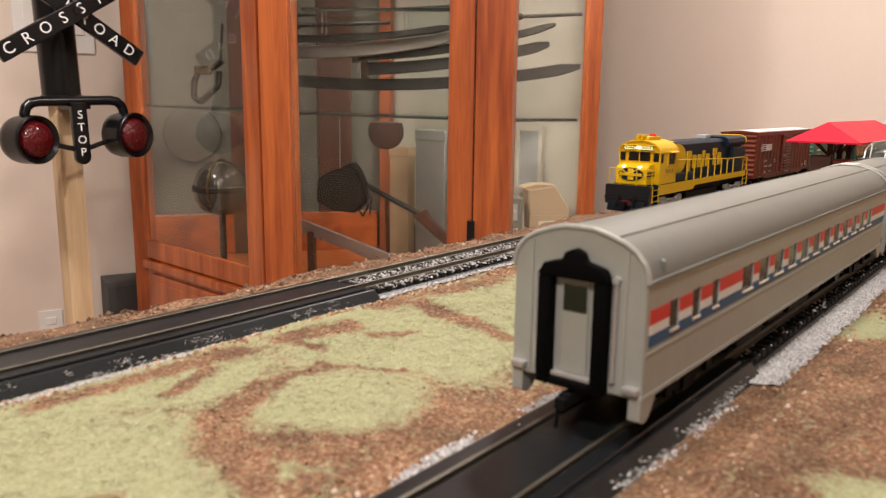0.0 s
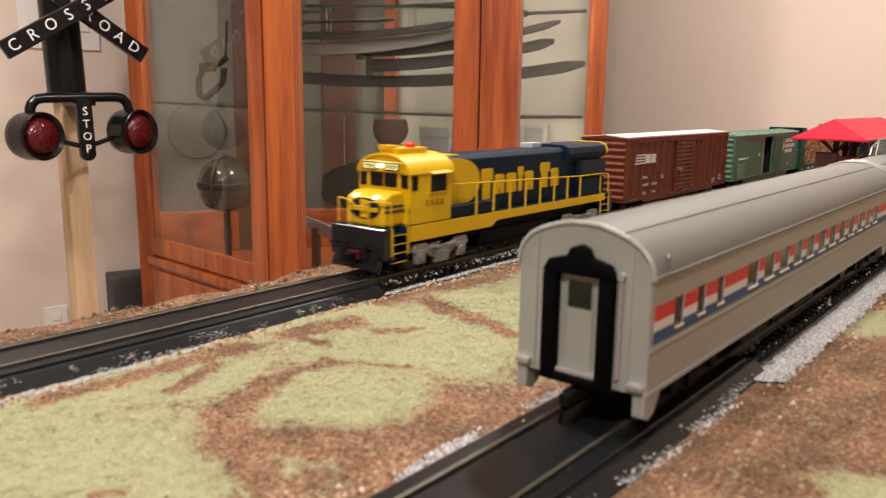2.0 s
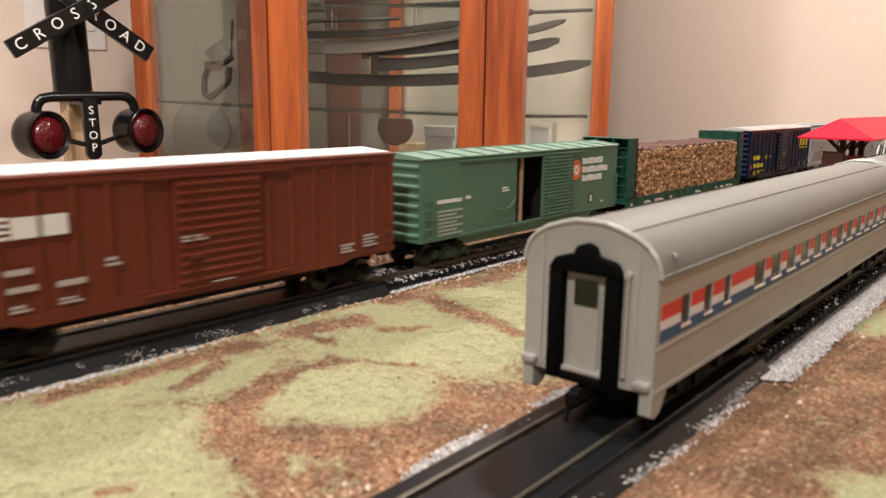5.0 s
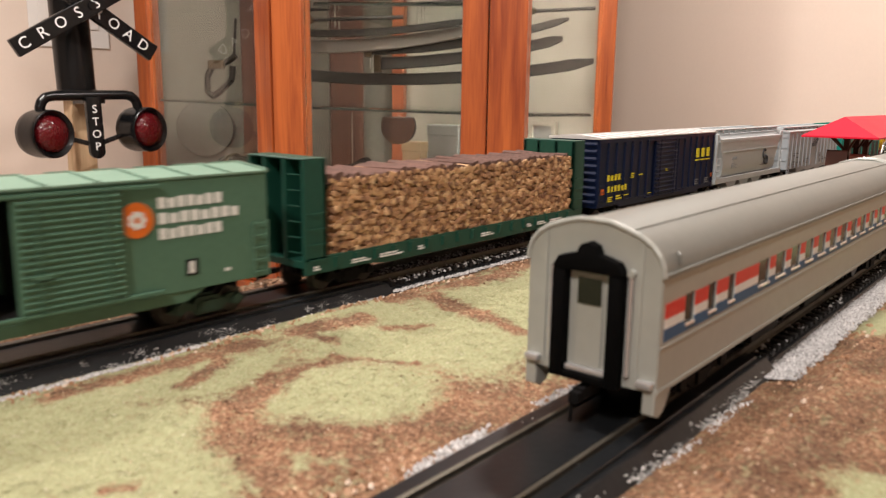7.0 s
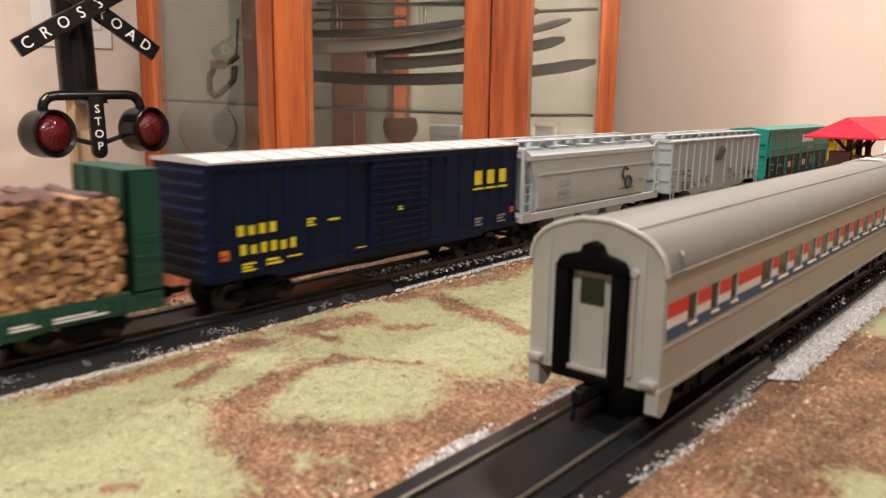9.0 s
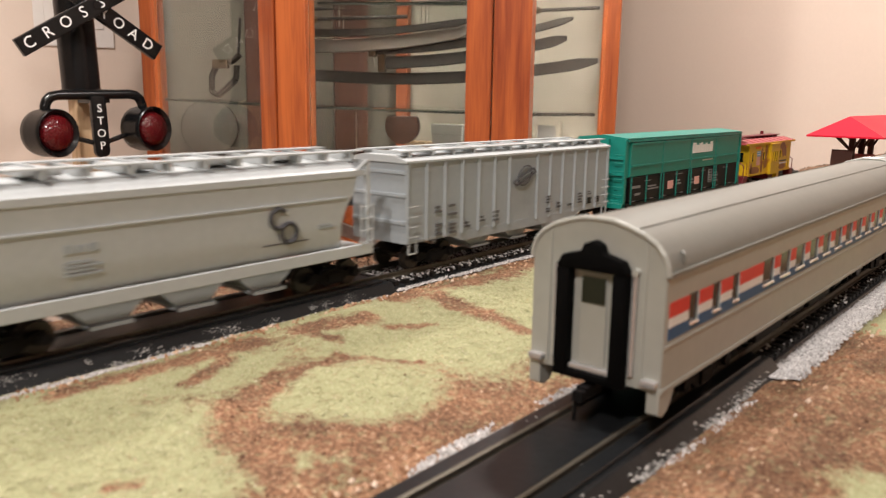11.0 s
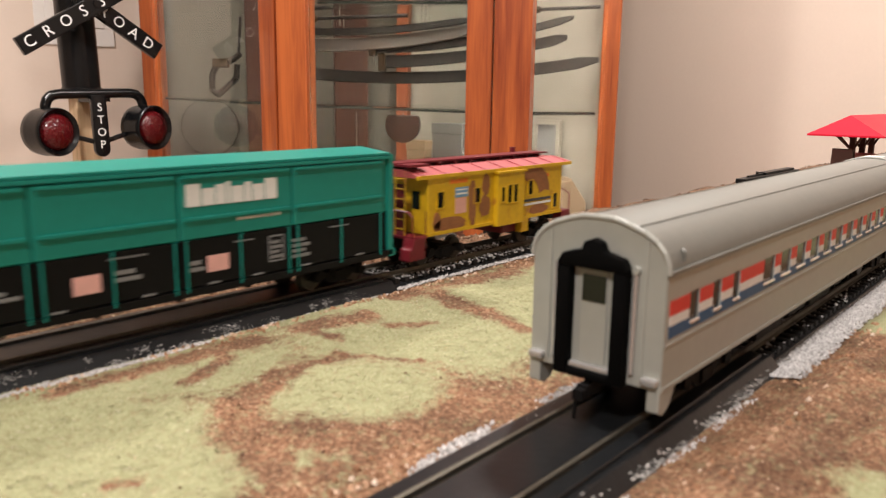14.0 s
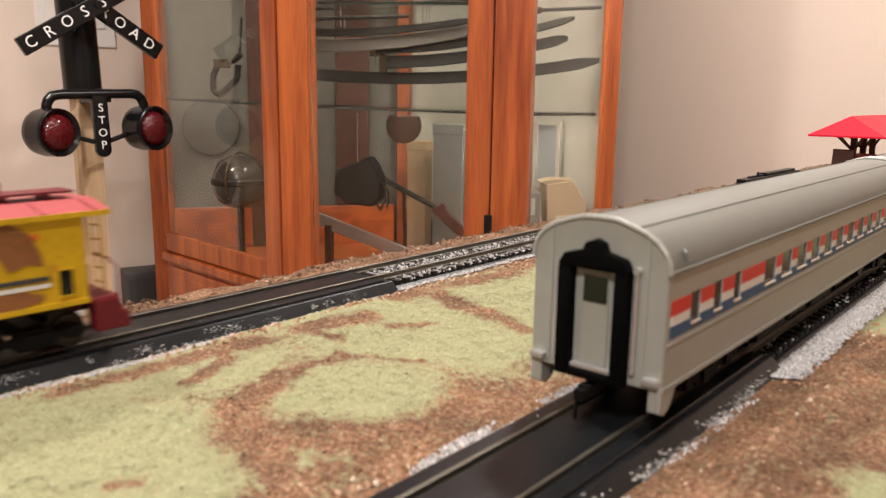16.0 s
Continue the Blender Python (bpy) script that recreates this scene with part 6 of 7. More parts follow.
    # the road name, as plain notched blocks
    for a, b, z0, z1, foot in ((-0.0255, -0.0163, 0.0275, 0.0437, 0), (-0.0140, -0.0062, 0.0300, 0.0402, 1), (-0.0040, 0.0044, 0.0300, 0.0402, 1), (0.0064, 0.0112, 0.0300, 0.0430, 0), (0.0132, 0.0208, 0.0300, 0.0402, 1), (0.0282, 0.0372, 0.0300, 0.0440, 0), (0.0392, 0.0466, 0.0300, 0.0402, 1)):
        w, h = b - a, z1 - z0
        if foot:
            pts = [(a, z0), (a + w * 0.40, z0), (a + w * 0.40, z0 + h * 0.28), (a + w * 0.58, z0 + h * 0.28), (a + w * 0.58, z0), (b, z0), (b, z1 - h * 0.12), (b - w * 0.14, z1), (a + w * 0.14, z1), (a, z1 - h * 0.12)]
        else:
            pts = [(a + w * 0.12, z0), (b - w * 0.22, z0), (b - w * 0.22, z0 + h * 0.62), (b, z0 + h * 0.62), (b, z1 - h * 0.05), (b - w * 0.10, z1), (a + w * 0.10, z1), (a, z1 - h * 0.08), (a, z0 + h * 0.60), (a + w * 0.12, z0 + h * 0.60)]
        part("emblem_block", Shape().prism(pts, -hy - 0.0006, -hy - 0.0001, "y"), M_YELLOW, hood)
    for x in (-0.062, 0.066):
        t = truck(c, x, M_UNDER, 0.0145, 1.22)
        for sd in (-1, 1):
            y0, y1 = sorted((sd * 0.0146, sd * 0.0168))
            s = Shape().prism([(-0.0200, 0.0100), (-0.0185, 0.0132), (-0.0105, 0.0132), (-0.0080, 0.0112), (0.0080, 0.0112), (0.0105, 0.0132), (0.0185, 0.0132), (0.0200, 0.0100), (0.0170, 0.0082), (0.0110, 0.0086), (0.0065, 0.0058), (-0.0065, 0.0058), (-0.0110, 0.0086), (-0.0170, 0.0082)], y0, y1, "y")
            for ax in (-0.0145, 0.0145):
                s.box(ax - 0.0030, ax + 0.0030, y0 - 0.0004, y1 + 0.0004, 0.0040, 0.0105)
                s.rod((ax, sd * 0.0166, 0.0072), (ax, sd * 0.0180, 0.0072), 0.0021, 12)
            s.box(-0.0048, 0.0048, y0 - 0.0003, y1 + 0.0003, 0.0030, 0.0085)
            part("side_frame", s.bevel(0.0003, 1), M_SILVERTRUCK, t, "silver grey side frame")
            for k in range(4):
                part("spring", Shape().rod((-0.0036 + 0.0024 * k, sd * 0.0173, 0.0036), (-0.0036 + 0.0024 * k, sd * 0.0173, 0.0080), 0.0008, 8), M_SILVERTRUCK, t)
            part("brake_cylinder", Shape().rod((-0.0090, sd * 0.0174, 0.0112), (-0.0030, sd * 0.0174, 0.0106), 0.0011, 10).rod((0.0090, sd * 0.0174, 0.0112), (0.0030, sd * 0.0174, 0.0106), 0.0011, 10), M_SILVERTRUCK, t)
    return c


locomotive()


M_SILVER = material("silver_grey_plastic", (0.362, 0.373, 0.338), 0.40, 0.22, vary=0.06, grain=90, bump=0.00002, rough_vary=0.08, gloss=0.5)
M_BRIGHT = material("bright_plating", (0.86, 0.88, 0.90), 0.10, 0.9, vary=0.08, grain=200)
M_LEDGE = material("worn_plating", (0.50, 0.50, 0.49), 0.25, 0.6, vary=0.12, grain=200)
M_BELLOWS = material("black_rubber_bellows", (0.002, 0.002, 0.002), 0.7, vary=0.3, grain=200)
M_BELLOWS.node_tree.nodes["Principled BSDF"].inputs["Specular IOR Level"].default_value = 0.05
M_ROOFGREY = material("roof_grey_plastic", (0.190, 0.196, 0.177), 0.42, 0.3, vary=0.06, grain=90, bump=0.00002)
M_RED = material("red_band", (0.62, 0.030, 0.022), 0.4, vary=0.08, grain=200)
M_WHITE = material("white_band", (0.72, 0.71, 0.68), 0.5, vary=0.06, grain=200)
M_BANDBLUE = material("blue_band", (0.018, 0.085, 0.19), 0.45, vary=0.1, grain=200)
M_CLEAR = clear_glass("window_plastic", (0.8, 0.85, 0.82), 0.1)


def coach_outline(w=0.0176, eave=0.0385, top=0.0493, low=0.0112):
    arc = [(w, eave), (w - 0.0003, eave + 0.0022), (w - 0.0012, eave + 0.0045), (w - 0.0032, eave + 0.0068), (w - 0.0062, eave + 0.0086), (w - 0.0105, eave + 0.0101), (w - 0.0140, top - 0.0001)]
    half = [(w, low)] + arc + [(0.0, top)]
    return [(-y, z) for y, z in half] + [(y, z) for y, z in half[-2::-1]]


def coach(x0, length, dome=False):
    label = "silver grey dome coach with red, white and blue window band" if dome else "silver grey passenger coach with red, white and blue window band"
    c = thing("dome_coach" if dome else "passenger_coach", pose(x0, NEAR_Y, 0), label, "coach", "coaches on the near track")
    L, w = length, 0.0176
    out = coach_outline()
    # shell: roof and the two sides with real window openings on the near side
    body = Shape()
    roof_pts = [p for p in out if p[1] >= 0.0385]
    body.prism(roof_pts, 0.0, L, "x")
    part("roof", body, M_ROOFGREY, c, smooth=True)
    wz0, wz1 = 0.0248, 0.0325
    wins = [(0.0127, 0.0185), (0.0268, 0.0324), (0.0404, 0.0456)] + [(0.0640 + 0.0152 * i, 0.0640 + 0.0152 * i + 0.0098) for i in range(int((L - 0.085) / 0.0152))]
    for sd in (-1, 1):
        a, b = sorted((sd * w, sd * (w - 0.0012)))
        part("side_lower", Shape().box(0, L, a, b, 0.0112, wz0), M_SILVER, c)
        part("side_upper", Shape().box(0, L, a, b, wz1, 0.0386), M_SILVER, c)
        edges = [0.0] + [e for p in wins for e in p] + [L]
        for i in range(0, len(edges), 2):
            part("window_pier", Shape().box(edges[i], edges[i + 1], a, b, wz0, wz1), M_SILVER, c)
            o = sd * w
            for z0, z1, m, nm in ((wz0, 0.0264, M_BANDBLUE, "blue_band"), (0.0264, 0.0287, M_WHITE, "white_band"), (0.0287, wz1 - 0.0002, M_RED, "red_band")):
                part(nm, Shape().box(max(edges[i] + 0.0001, 0.0019), edges[i + 1] - 0.0001, min(o, o + sd * 0.00015), max(o, o + sd * 0.00015), z0, z1), m, c)
        o = sd * w
        part("blue_band", Shape().box(0.0019, L - 0.0019, min(o, o + sd * 0.00015), max(o, o + sd * 0.00015), 0.0234, wz0), M_BANDBLUE, c)
        for wa, wb in wins:
            p = part("window", Shape().box(wa, wb, sd * (w - 0.0006) - 0.0002, sd * (w - 0.0006) + 0.0002, wz0, wz1), M_GLAZE, c)
            part("window_sill", Shape().box(wa + 0.0002, wb - 0.0002, min(o - sd * 0.0004, o + sd * 0.0006), max(o - sd * 0.0004, o + sd * 0.0006), wz0 - 0.0002, wz0 + 0.0007).bevel(0.0004, 3), M_BRIGHT, p, "bright silver sill", smooth=True)
        part("drip_rail", Shape().box(0, L, min(o, o + sd * 0.0006), max(o, o + sd * 0.0006), 0.0382, 0.0392), M_ROOFGREY, c)
        part("belt_line", Shape().box(0, L, min(o, o + sd * 0.0003), max(o, o + sd * 0.0003), 0.0218, 0.0224), M_SILVER, c)
        part("skirt_line", Shape().box(0, L, min(o, o + sd * 0.0003), max(o, o + sd * 0.0003), 0.0112, 0.0122), M_SILVER, c)
        part("roof_seam", Shape().prism([(sd * 0.0082, 0.0475), (sd * 0.0090, 0.0475), (sd * 0.0090, 0.0483), (sd * 0.0082, 0.0485)], 0.0, L, "x"), M_ROOFGREY, c)
    part("floor_pan", Shape().box(0.0012, L - 0.0012, -w + 0.0012, w - 0.0012, 0.0112, 0.0124), M_UNDER, c)
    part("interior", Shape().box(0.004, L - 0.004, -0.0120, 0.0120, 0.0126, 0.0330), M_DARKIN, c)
    # ends
    for way, xe in ((-1, 0.0), (1, L)):
        n = way
        e0, e1 = sorted((xe, xe - n * 0.0014))
        wall = part("end_wall", Shape().prism(coach_outline(0.0174, 0.0385, 0.0491, 0.0114), e0 - 0.0003, e1 + 0.0003, "x"), M_SILVER, c, smooth=False)
        rim = coach_outline(0.0179, 0.0386, 0.0497, 0.0110)
        s = Shape()
        pts = [(xe + n * 0.0002, y, z) for y, z in rim if z > 0.037]
        s.wire(pts, 0.0007, 8)
        part("end_rim", s, M_SILVER, wall, smooth=True)
        for yy in (-0.0126, 0.0126):
            part("end_seam", Shape().box(min(xe, xe + n * 0.0007), max(xe, xe + n * 0.0007), yy - 0.0004, yy + 0.0004, 0.0125, 0.0455), M_SILVER, wall)
        for sd in (-1, 1):
            a, b = sorted((sd * 0.0132, sd * 0.0172))
            part("step_ledge", Shape().box(min(xe, xe + n * 0.0022), max(xe, xe + n * 0.0022), a, b, 0.0126, 0.0143).bevel(0.0005, 2), M_LEDGE, wall, "bright silver step ledge")
            part("grab_bar", Shape().rod((xe + n * 0.0008, sd * 0.0103, 0.0142), (xe + n * 0.0008, sd * 0.0103, 0.0378), 0.0007, 8), M_LEDGE, wall, "bright grab bar beside the gangway", smooth=True)
            f = Shape().prism([(xe + n * 0.0004, 0.0126), (xe + n * 0.0006, 0.0062), (xe - n * 0.0020, 0.0050), (xe - n * 0.0048, 0.0060), (xe - n * 0.0085, 0.0114), (xe - n * 0.0085, 0.0126)], sd * w, sd * (w - 0.0032), "y")
            part("corner_step", f.bevel(0.0004, 2), M_SILVER, c)
        # black gangway bellows round the door
        prof = [(-0.0092, 0.0108), (-0.0092, 0.0385), (-0.0078, 0.0408), (-0.0048, 0.0416), (-0.0030, 0.0420), (-0.0022, 0.0440), (0.0, 0.0449), (0.0022, 0.0440), (0.0030, 0.0420), (0.0048, 0.0416), (0.0078, 0.0408), (0.0092, 0.0385), (0.0092, 0.0108)]
        s = Shape()
        # outer ring cut by the doorway: two legs and a head
        o0, o1 = sorted((xe, xe + n * 0.0032))
        s.prism([(-0.0092, 0.0108), (-0.0092, 0.0376), (-0.0056, 0.0376), (-0.0056, 0.0108)], o0, o1, "x")
        s.prism([(0.0056, 0.0108), (0.0056, 0.0376), (0.0092, 0.0376), (0.0092, 0.0108)], o0, o1, "x")
        s.prism([p for p in prof if p[1] > 0.0380][::1] + [(0.0092, 0.0376), (-0.0092, 0.0376)], o0, o1, "x")
        s.box(o0, o1, -0.0056, 0.0056, 0.0108, 0.0128)
        part("gangway", s.bevel(0.0005, 2), M_BELLOWS, c, "black gangway frame", smooth=True)
        d = part("end_door", Shape().box(min(xe, xe + n * 0.0006), max(xe, xe + n * 0.0006), -0.0055, 0.0055, 0.0130, 0.0374), M_SILVER, c, "silver end door")
        part("door_leaf", Shape().box(min(xe, xe + n * 0.0011), max(xe, xe + n * 0.0011), -0.0036, 0.0036, 0.0142, 0.0366).bevel(0.0003, 2), M_SILVER, d)
        part("door_window", Shape().box(min(xe, xe + n * 0.0014), max(xe, xe + n * 0.0014), -0.0032, 0.0030, 0.0296, 0.0360), M_GLAZE, d)
        part("door_sill", Shape().box(min(xe, xe + n * 0.0024), max(xe, xe + n * 0.0024), -0.0054, 0.0054, 0.0129, 0.0142).bevel(0.0004, 2), M_LEDGE, d, "bright silver sill")
        part("marker_lamp", Shape().lathe([(0.0006, 0.0), (0.0010, 0.0006), (0.0007, 0.0012)], (xe + n * 0.0012, -0.0104, 0.0386), "x", 12) if n > 0 else Shape().rod((xe, -0.0104, 0.0386), (xe - 0.0016, -0.0104, 0.0386), 0.0009, 12), M_SILVER, wall)
        part("drawbar", Shape().box(min(xe - n * 0.003, xe + n * 0.0045), max(xe - n * 0.003, xe + n * 0.0045), -0.0014, 0.0014, 0.0070, 0.0098).box(min(xe + n * 0.0035, xe + n * 0.0065), max(xe + n * 0.0035, xe + n * 0.0065), -0.0013, 0.0013, 0.0066, 0.0092).rod((xe + n * 0.005, 0.0012, 0.006), (xe + n * 0.005, 0.0016, 0.0012), 0.0005, 6), M_UNDER, c)
    vent = Shape().wire([(0.0085, -0.0166, 0.0432), (0.0085, -0.0174, 0.0425), (0.0085, -0.0176, 0.0404)], 0.0004, 6)
    part("grab_iron", vent, M_ROOFGREY, c)
    # underbody boxes
    for a, b, z in ((0.070, 0.095, 0.0060), (0.100, 0.118, 0.0072), (0.124, 0.150, 0.0064), (0.156, 0.166, 0.0075)):
        part("equipment_box", Shape().box(a, b, -0.0155, 0.0155, z, 0.0112).bevel(0.0004, 1), M_UNDER, c)
    for xt in (0.036, L - 0.036):
        truck(c, xt, None, 0.0135, 1.15)
    if dome:
        M_DOMEFRAME = material("dome_frame", (0.45, 0.43, 0.40), 0.35, 0.4)
        d0, d1, dw, dz = 0.085, 0.177, 0.0125, 0.0590
        s = Shape()
        ring = [(-dw, 0.0478), (-dw + 0.0006, 0.0530), (-dw + 0.0040, 0.0572), (0, dz), (dw - 0.0040, 0.0572), (dw - 0.0006, 0.0530), (dw, 0.0478)]
        g = part("dome_glass", Shape().prism(ring, d0 + 0.004, d1 - 0.004, "x"), M_CLEAR, c, "clear plastic dome")
        for i in range(9):
            x = d0 + 0.006 + i * 0.0096
            s.wire([(x, y, z + 0.0002) for y, z in ring], 0.0005, 6)
        for y, z in ring[1:-1]:
            s.rod((d0 + 0.004, y, z + 0.0002), (d1 - 0.004, y, z + 0.0002), 0.0004, 6)
        # sloped front
        for y, z in ring:
            s.rod((d0 - 0.004, y * 0.9, 0.0485), (d0 + 0.005, y, z), 0.0005, 6)
        part("dome_frame", s, M_DOMEFRAME, c)
        part("dome_seats", Shape().box(d0 + 0.008, d1 - 0.008, -0.0085, 0.0085, 0.0480, 0.0515), M_SILVER, c)
    return c


coach(0.1590, 0.2710)
coach(0.4380, 0.2710, dome=True)


# red-roofed platform shelter between the tracks
def shelter():
    M_REDROOF = material("red_plastic_roof", (0.62, 0.010, 0.036), 0.5, vary=0.05, grain=60, gloss=0.2)
    M_POST = material("brown_plastic_post", (0.075, 0.030, 0.022), 0.5, vary=0.15, grain=120)
    M_PINKWALL = material("pink_plastic_wall", (0.52, 0.24, 0.22), 0.5, vary=0.08, grain=120)
    c = thing("platform_shelter", pose(0.700, 0.164, 0), "red gabled platform shelter on brown posts", "shelter")
    L, w, ez, rz = 0.215, 0.0292, 0.0500, 0.0660
    s = Shape()
    v = [(0, -w, ez), (0, w, ez), (L, -w, ez), (L, w, ez), (0.012, 0, rz), (L - 0.012, 0, rz)]
    t = [(x, y, z - 0.0014) for x, y, z in v]
    a = [s.bm.verts.new(p) for p in v]
    b = [s.bm.verts.new(p) for p in t]
    for f in ((0, 4, 1), (0, 2, 5, 4), (1, 4, 5, 3), (2, 3, 5)):
        s.bm.faces.new([a[i] for i in f])
        s.bm.faces.new([b[i] for i in f][::-1])
    for i, j in ((0, 1), (1, 3), (3, 2), (2, 0)):
        s.bm.faces.new((a[i], a[j], b[j], b[i]))
    part("roof", s, M_REDROOF, c)
    part("platform", Shape().box(0.012, L - 0.012, -0.020, 0.020, -0.006, 0.0030).bevel(0.0005, 1), M_POST, c)
    for x in (0.030, 0.065, 0.100):
        p = part("post", Shape().box(x - 0.0022, x + 0.0022, -0.0022, 0.0022, 0.0030, 0.0600), M_POST, c)
        part("brace", Shape().rod((x, 0, 0.036), (x - 0.011, 0.010, 0.0505), 0.0010, 6).rod((x, 0, 0.036), (x - 0.011, -0.010, 0.0505), 0.0010, 6).rod((x, 0, 0.036), (x, 0.018, 0.0525), 0.0010, 6), M_POST, p)
    part("booth", Shape().box(0.040, 0.062, -0.012, 0.012, 0.0030, 0.0330).bevel(0.0004, 1), M_PINKWALL, c, "pink ticket booth")
    for x in (0.010, 0.085):
        b = part("bench_back", Shape().box(x, x + 0.002, -0.004, 0.012, 0.010, 0.0400), M_POST, c, keep=pose(0, 0, 0, 0, 8, 0))
        part("bench_seat", Shape().box(x, x + 0.010, -0.004, 0.012, 0.0180, 0.0200), M_POST, c)
    return c


shelter()

# flat black point motor lying beside the far track
pm = thing("point_motor", pose(0.775, 0.2715, 0, 0, 0, -1), "flat black point motor beside the far track", "point motor")
part("base_plate", Shape().box(0.0, 0.165, -0.005, 0.005, -0.0045, 0.0005).bevel(0.0006, 1), M_BLACK, pm)
part("housing", Shape().box(0.060, 0.150, -0.004, 0.004, 0.0005, 0.0034).bevel(0.0008, 2), M_BLACK, pm)
part("lever", Shape().rod((0.045, 0, 0.0005), (0.045, 0, 0.0050), 0.0014, 8).box(0.020, 0.062, -0.0015, 0.0015, 0.0005, 0.0022), M_BLACK, pm)


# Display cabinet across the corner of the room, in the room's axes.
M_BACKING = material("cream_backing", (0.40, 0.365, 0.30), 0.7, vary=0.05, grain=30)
M_STEELBLADE = material("dull_blade", (0.30, 0.28, 0.25), 0.4, 0.7, vary=0.2, grain=60)
M_SCABBARD = material("dark_scabbard", (0.030, 0.027, 0.023), 0.5, vary=0.3, grain=40)
M_BRASS = material("aged_brass", (0.12, 0.085, 0.05), 0.35, 0.9, vary=0.3, grain=60)
M_LEATHER = material("dark_leather", (0.018, 0.012, 0.008), 0.6, vary=0.3, grain=80)
# backing of the left half: its shade is put into a darker grey
M_SHADEBACK = material("shade_toned_backing", (0.105, 0.094, 0.074), 0.7, vary=0.25, grain=7)
M_GLASSEDGE = material("glass_edge", (0.030, 0.036, 0.030), 0.2, vary=0.2, grain=20)
M_CARDBOARD = material("cardboard", (0.36, 0.25, 0.15), 0.8, vary=0.1, grain=40)


def beam(a, b, thick, z0, z1, side=0.5):
    """A board between two places of the room's plan."""
    a, b = Vector(a), Vector(b)
    d = (b - a).normalized()
    n = Vector((-d.y, d.x)) * thick
    pts = [a - n * side, b - n * side, b + n * (1 - side), a + n * (1 - side)]
    return Shape().prism([tuple(p) for p in pts], z0, z1, "z")


def lerp(a, b, t):
    return (a[0] + (b[0] - a[0]) * t, a[1] + (b[1] - a[1]) * t)


def cabinet():
    c = thing("display_cabinet", ROOM.copy(), "cherry wood display cabinet with glass doors and shelves", "cabinet")
    z_top, gb = 1.02, -0.366
    LB, LF, RF, RB = (-1.500, 2.205), (-0.888, 1.850), (-0.262, 1.855), (-0.088, 2.205)
    CORNER = (-0.800, 2.62)
    def piece(name, s, mat=M_CHERRY, label="", bevel=0.004, parent=None):
        return part(name, s.bevel(bevel, 2) if bevel else s, mat, parent or c, label)
    piece("post", Shape().box(-1.520, -1.466, 2.180, 2.235, FLOOR_Z, z_top))
    piece("post", Shape().box(-0.884, -0.804, 1.815, 1.875, FLOOR_Z, z_top))
    piece("post", Shape().box(-0.338, -0.250, 1.815, 1.880, FLOOR_Z, z_top))
    piece("post", Shape().box(-0.114, -0.064, 2.180, 2.240, FLOOR_Z, z_top))
    # side door on the left: stiles, rails, glass
    dl = piece("side_door", beam(lerp(LB, LF, 0.885), lerp(LB, LF, 0.985), 0.024, -0.425, z_top))
    piece("stile", beam(lerp(LB, LF, 0.040), lerp(LB, LF, 0.056), 0.022, -0.425, z_top), parent=dl)
    piece("bottom_rail", beam(lerp(LB, LF, 0.058), lerp(LB, LF, 0.883), 0.022, -0.425, gb), M_CHERRY, "", 0.004, dl)
    g = piece("glass", beam(lerp(LB, LF, 0.058), lerp(LB, LF, 0.883), 0.004, gb + 0.001, z_top), M_GLASS, "clear glass", 0, dl)
    g.visible_shadow = False
    # front door
    fd = piece("front_door", Shape().box(-0.404, -0.342, 1.822, 1.846, -0.425, z_top))
    piece("bottom_rail", Shape().box(-0.803, -0.406, 1.822, 1.846, -0.425, gb), parent=fd)
    g = piece("glass", Shape().box(-0.803, -0.406, 1.832, 1.836, gb + 0.001, z_top), M_GLASS, "clear glass", 0, fd)
    g.visible_shadow = False
    piece("hinge", Shape().box(-0.351, -0.333, 1.806, 1.822, -0.268, -0.200), M_BLACKPAINT, "dark metal hinge", 0.002, fd)
    # fixed glass on the right
    g = piece("glass", beam(lerp(RF, RB, 0.06), lerp(RF, RB, 0.93), 0.004, gb, z_top), M_GLASS, "clear glass", 0)
    g.visible_shadow = False
    # base
    for a, b in ((lerp(LB, LF, 0.05), lerp(LB, LF, 0.985)), ((-0.803, 1.834), (-0.340, 1.834)), (lerp(RF, RB, 0.08), lerp(RF, RB, 0.93))):
        piece("base_panel", beam(a, b, 0.020, FLOOR_Z, -0.600))
        piece("ledge", beam(a, b, 0.050, -0.455, -0.429))
        dr = piece("drawer_front", beam(lerp(a, b, 0.06), lerp(a, b, 0.94), 0.034, -0.590, -0.470))
        piece("drawer_inset", beam(lerp(a, b, 0.14), lerp(a, b, 0.86), 0.040, -0.568, -0.494), M_CHERRY, "", 0.003, dr)
        piece("drawer_rail", beam(a, b, 0.018, -0.600, -0.455))
    floor = [LB, LF, (-0.884, 1.830), (-0.262, 1.830), RB, CORNER]
    piece("cabinet_floor", Shape().prism(floor, -0.448, -0.428, "z"), M_CHERRY_X, "", 0)
    piece("cabinet_top", Shape().prism([(p[0] * 1.0, p[1]) for p in floor], z_top, z_top + 0.04, "z"), M_CHERRY_X, "", 0)
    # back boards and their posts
    piece("back_panel", beam((-1.500, 2.240), CORNER, 0.012, -0.428, z_top), M_SHADEBACK, "mottled back panel with shade put into its grey colour", 0)
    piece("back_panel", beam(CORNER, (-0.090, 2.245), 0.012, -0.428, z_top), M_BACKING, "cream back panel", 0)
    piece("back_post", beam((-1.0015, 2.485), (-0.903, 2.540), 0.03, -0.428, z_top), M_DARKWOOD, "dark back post")
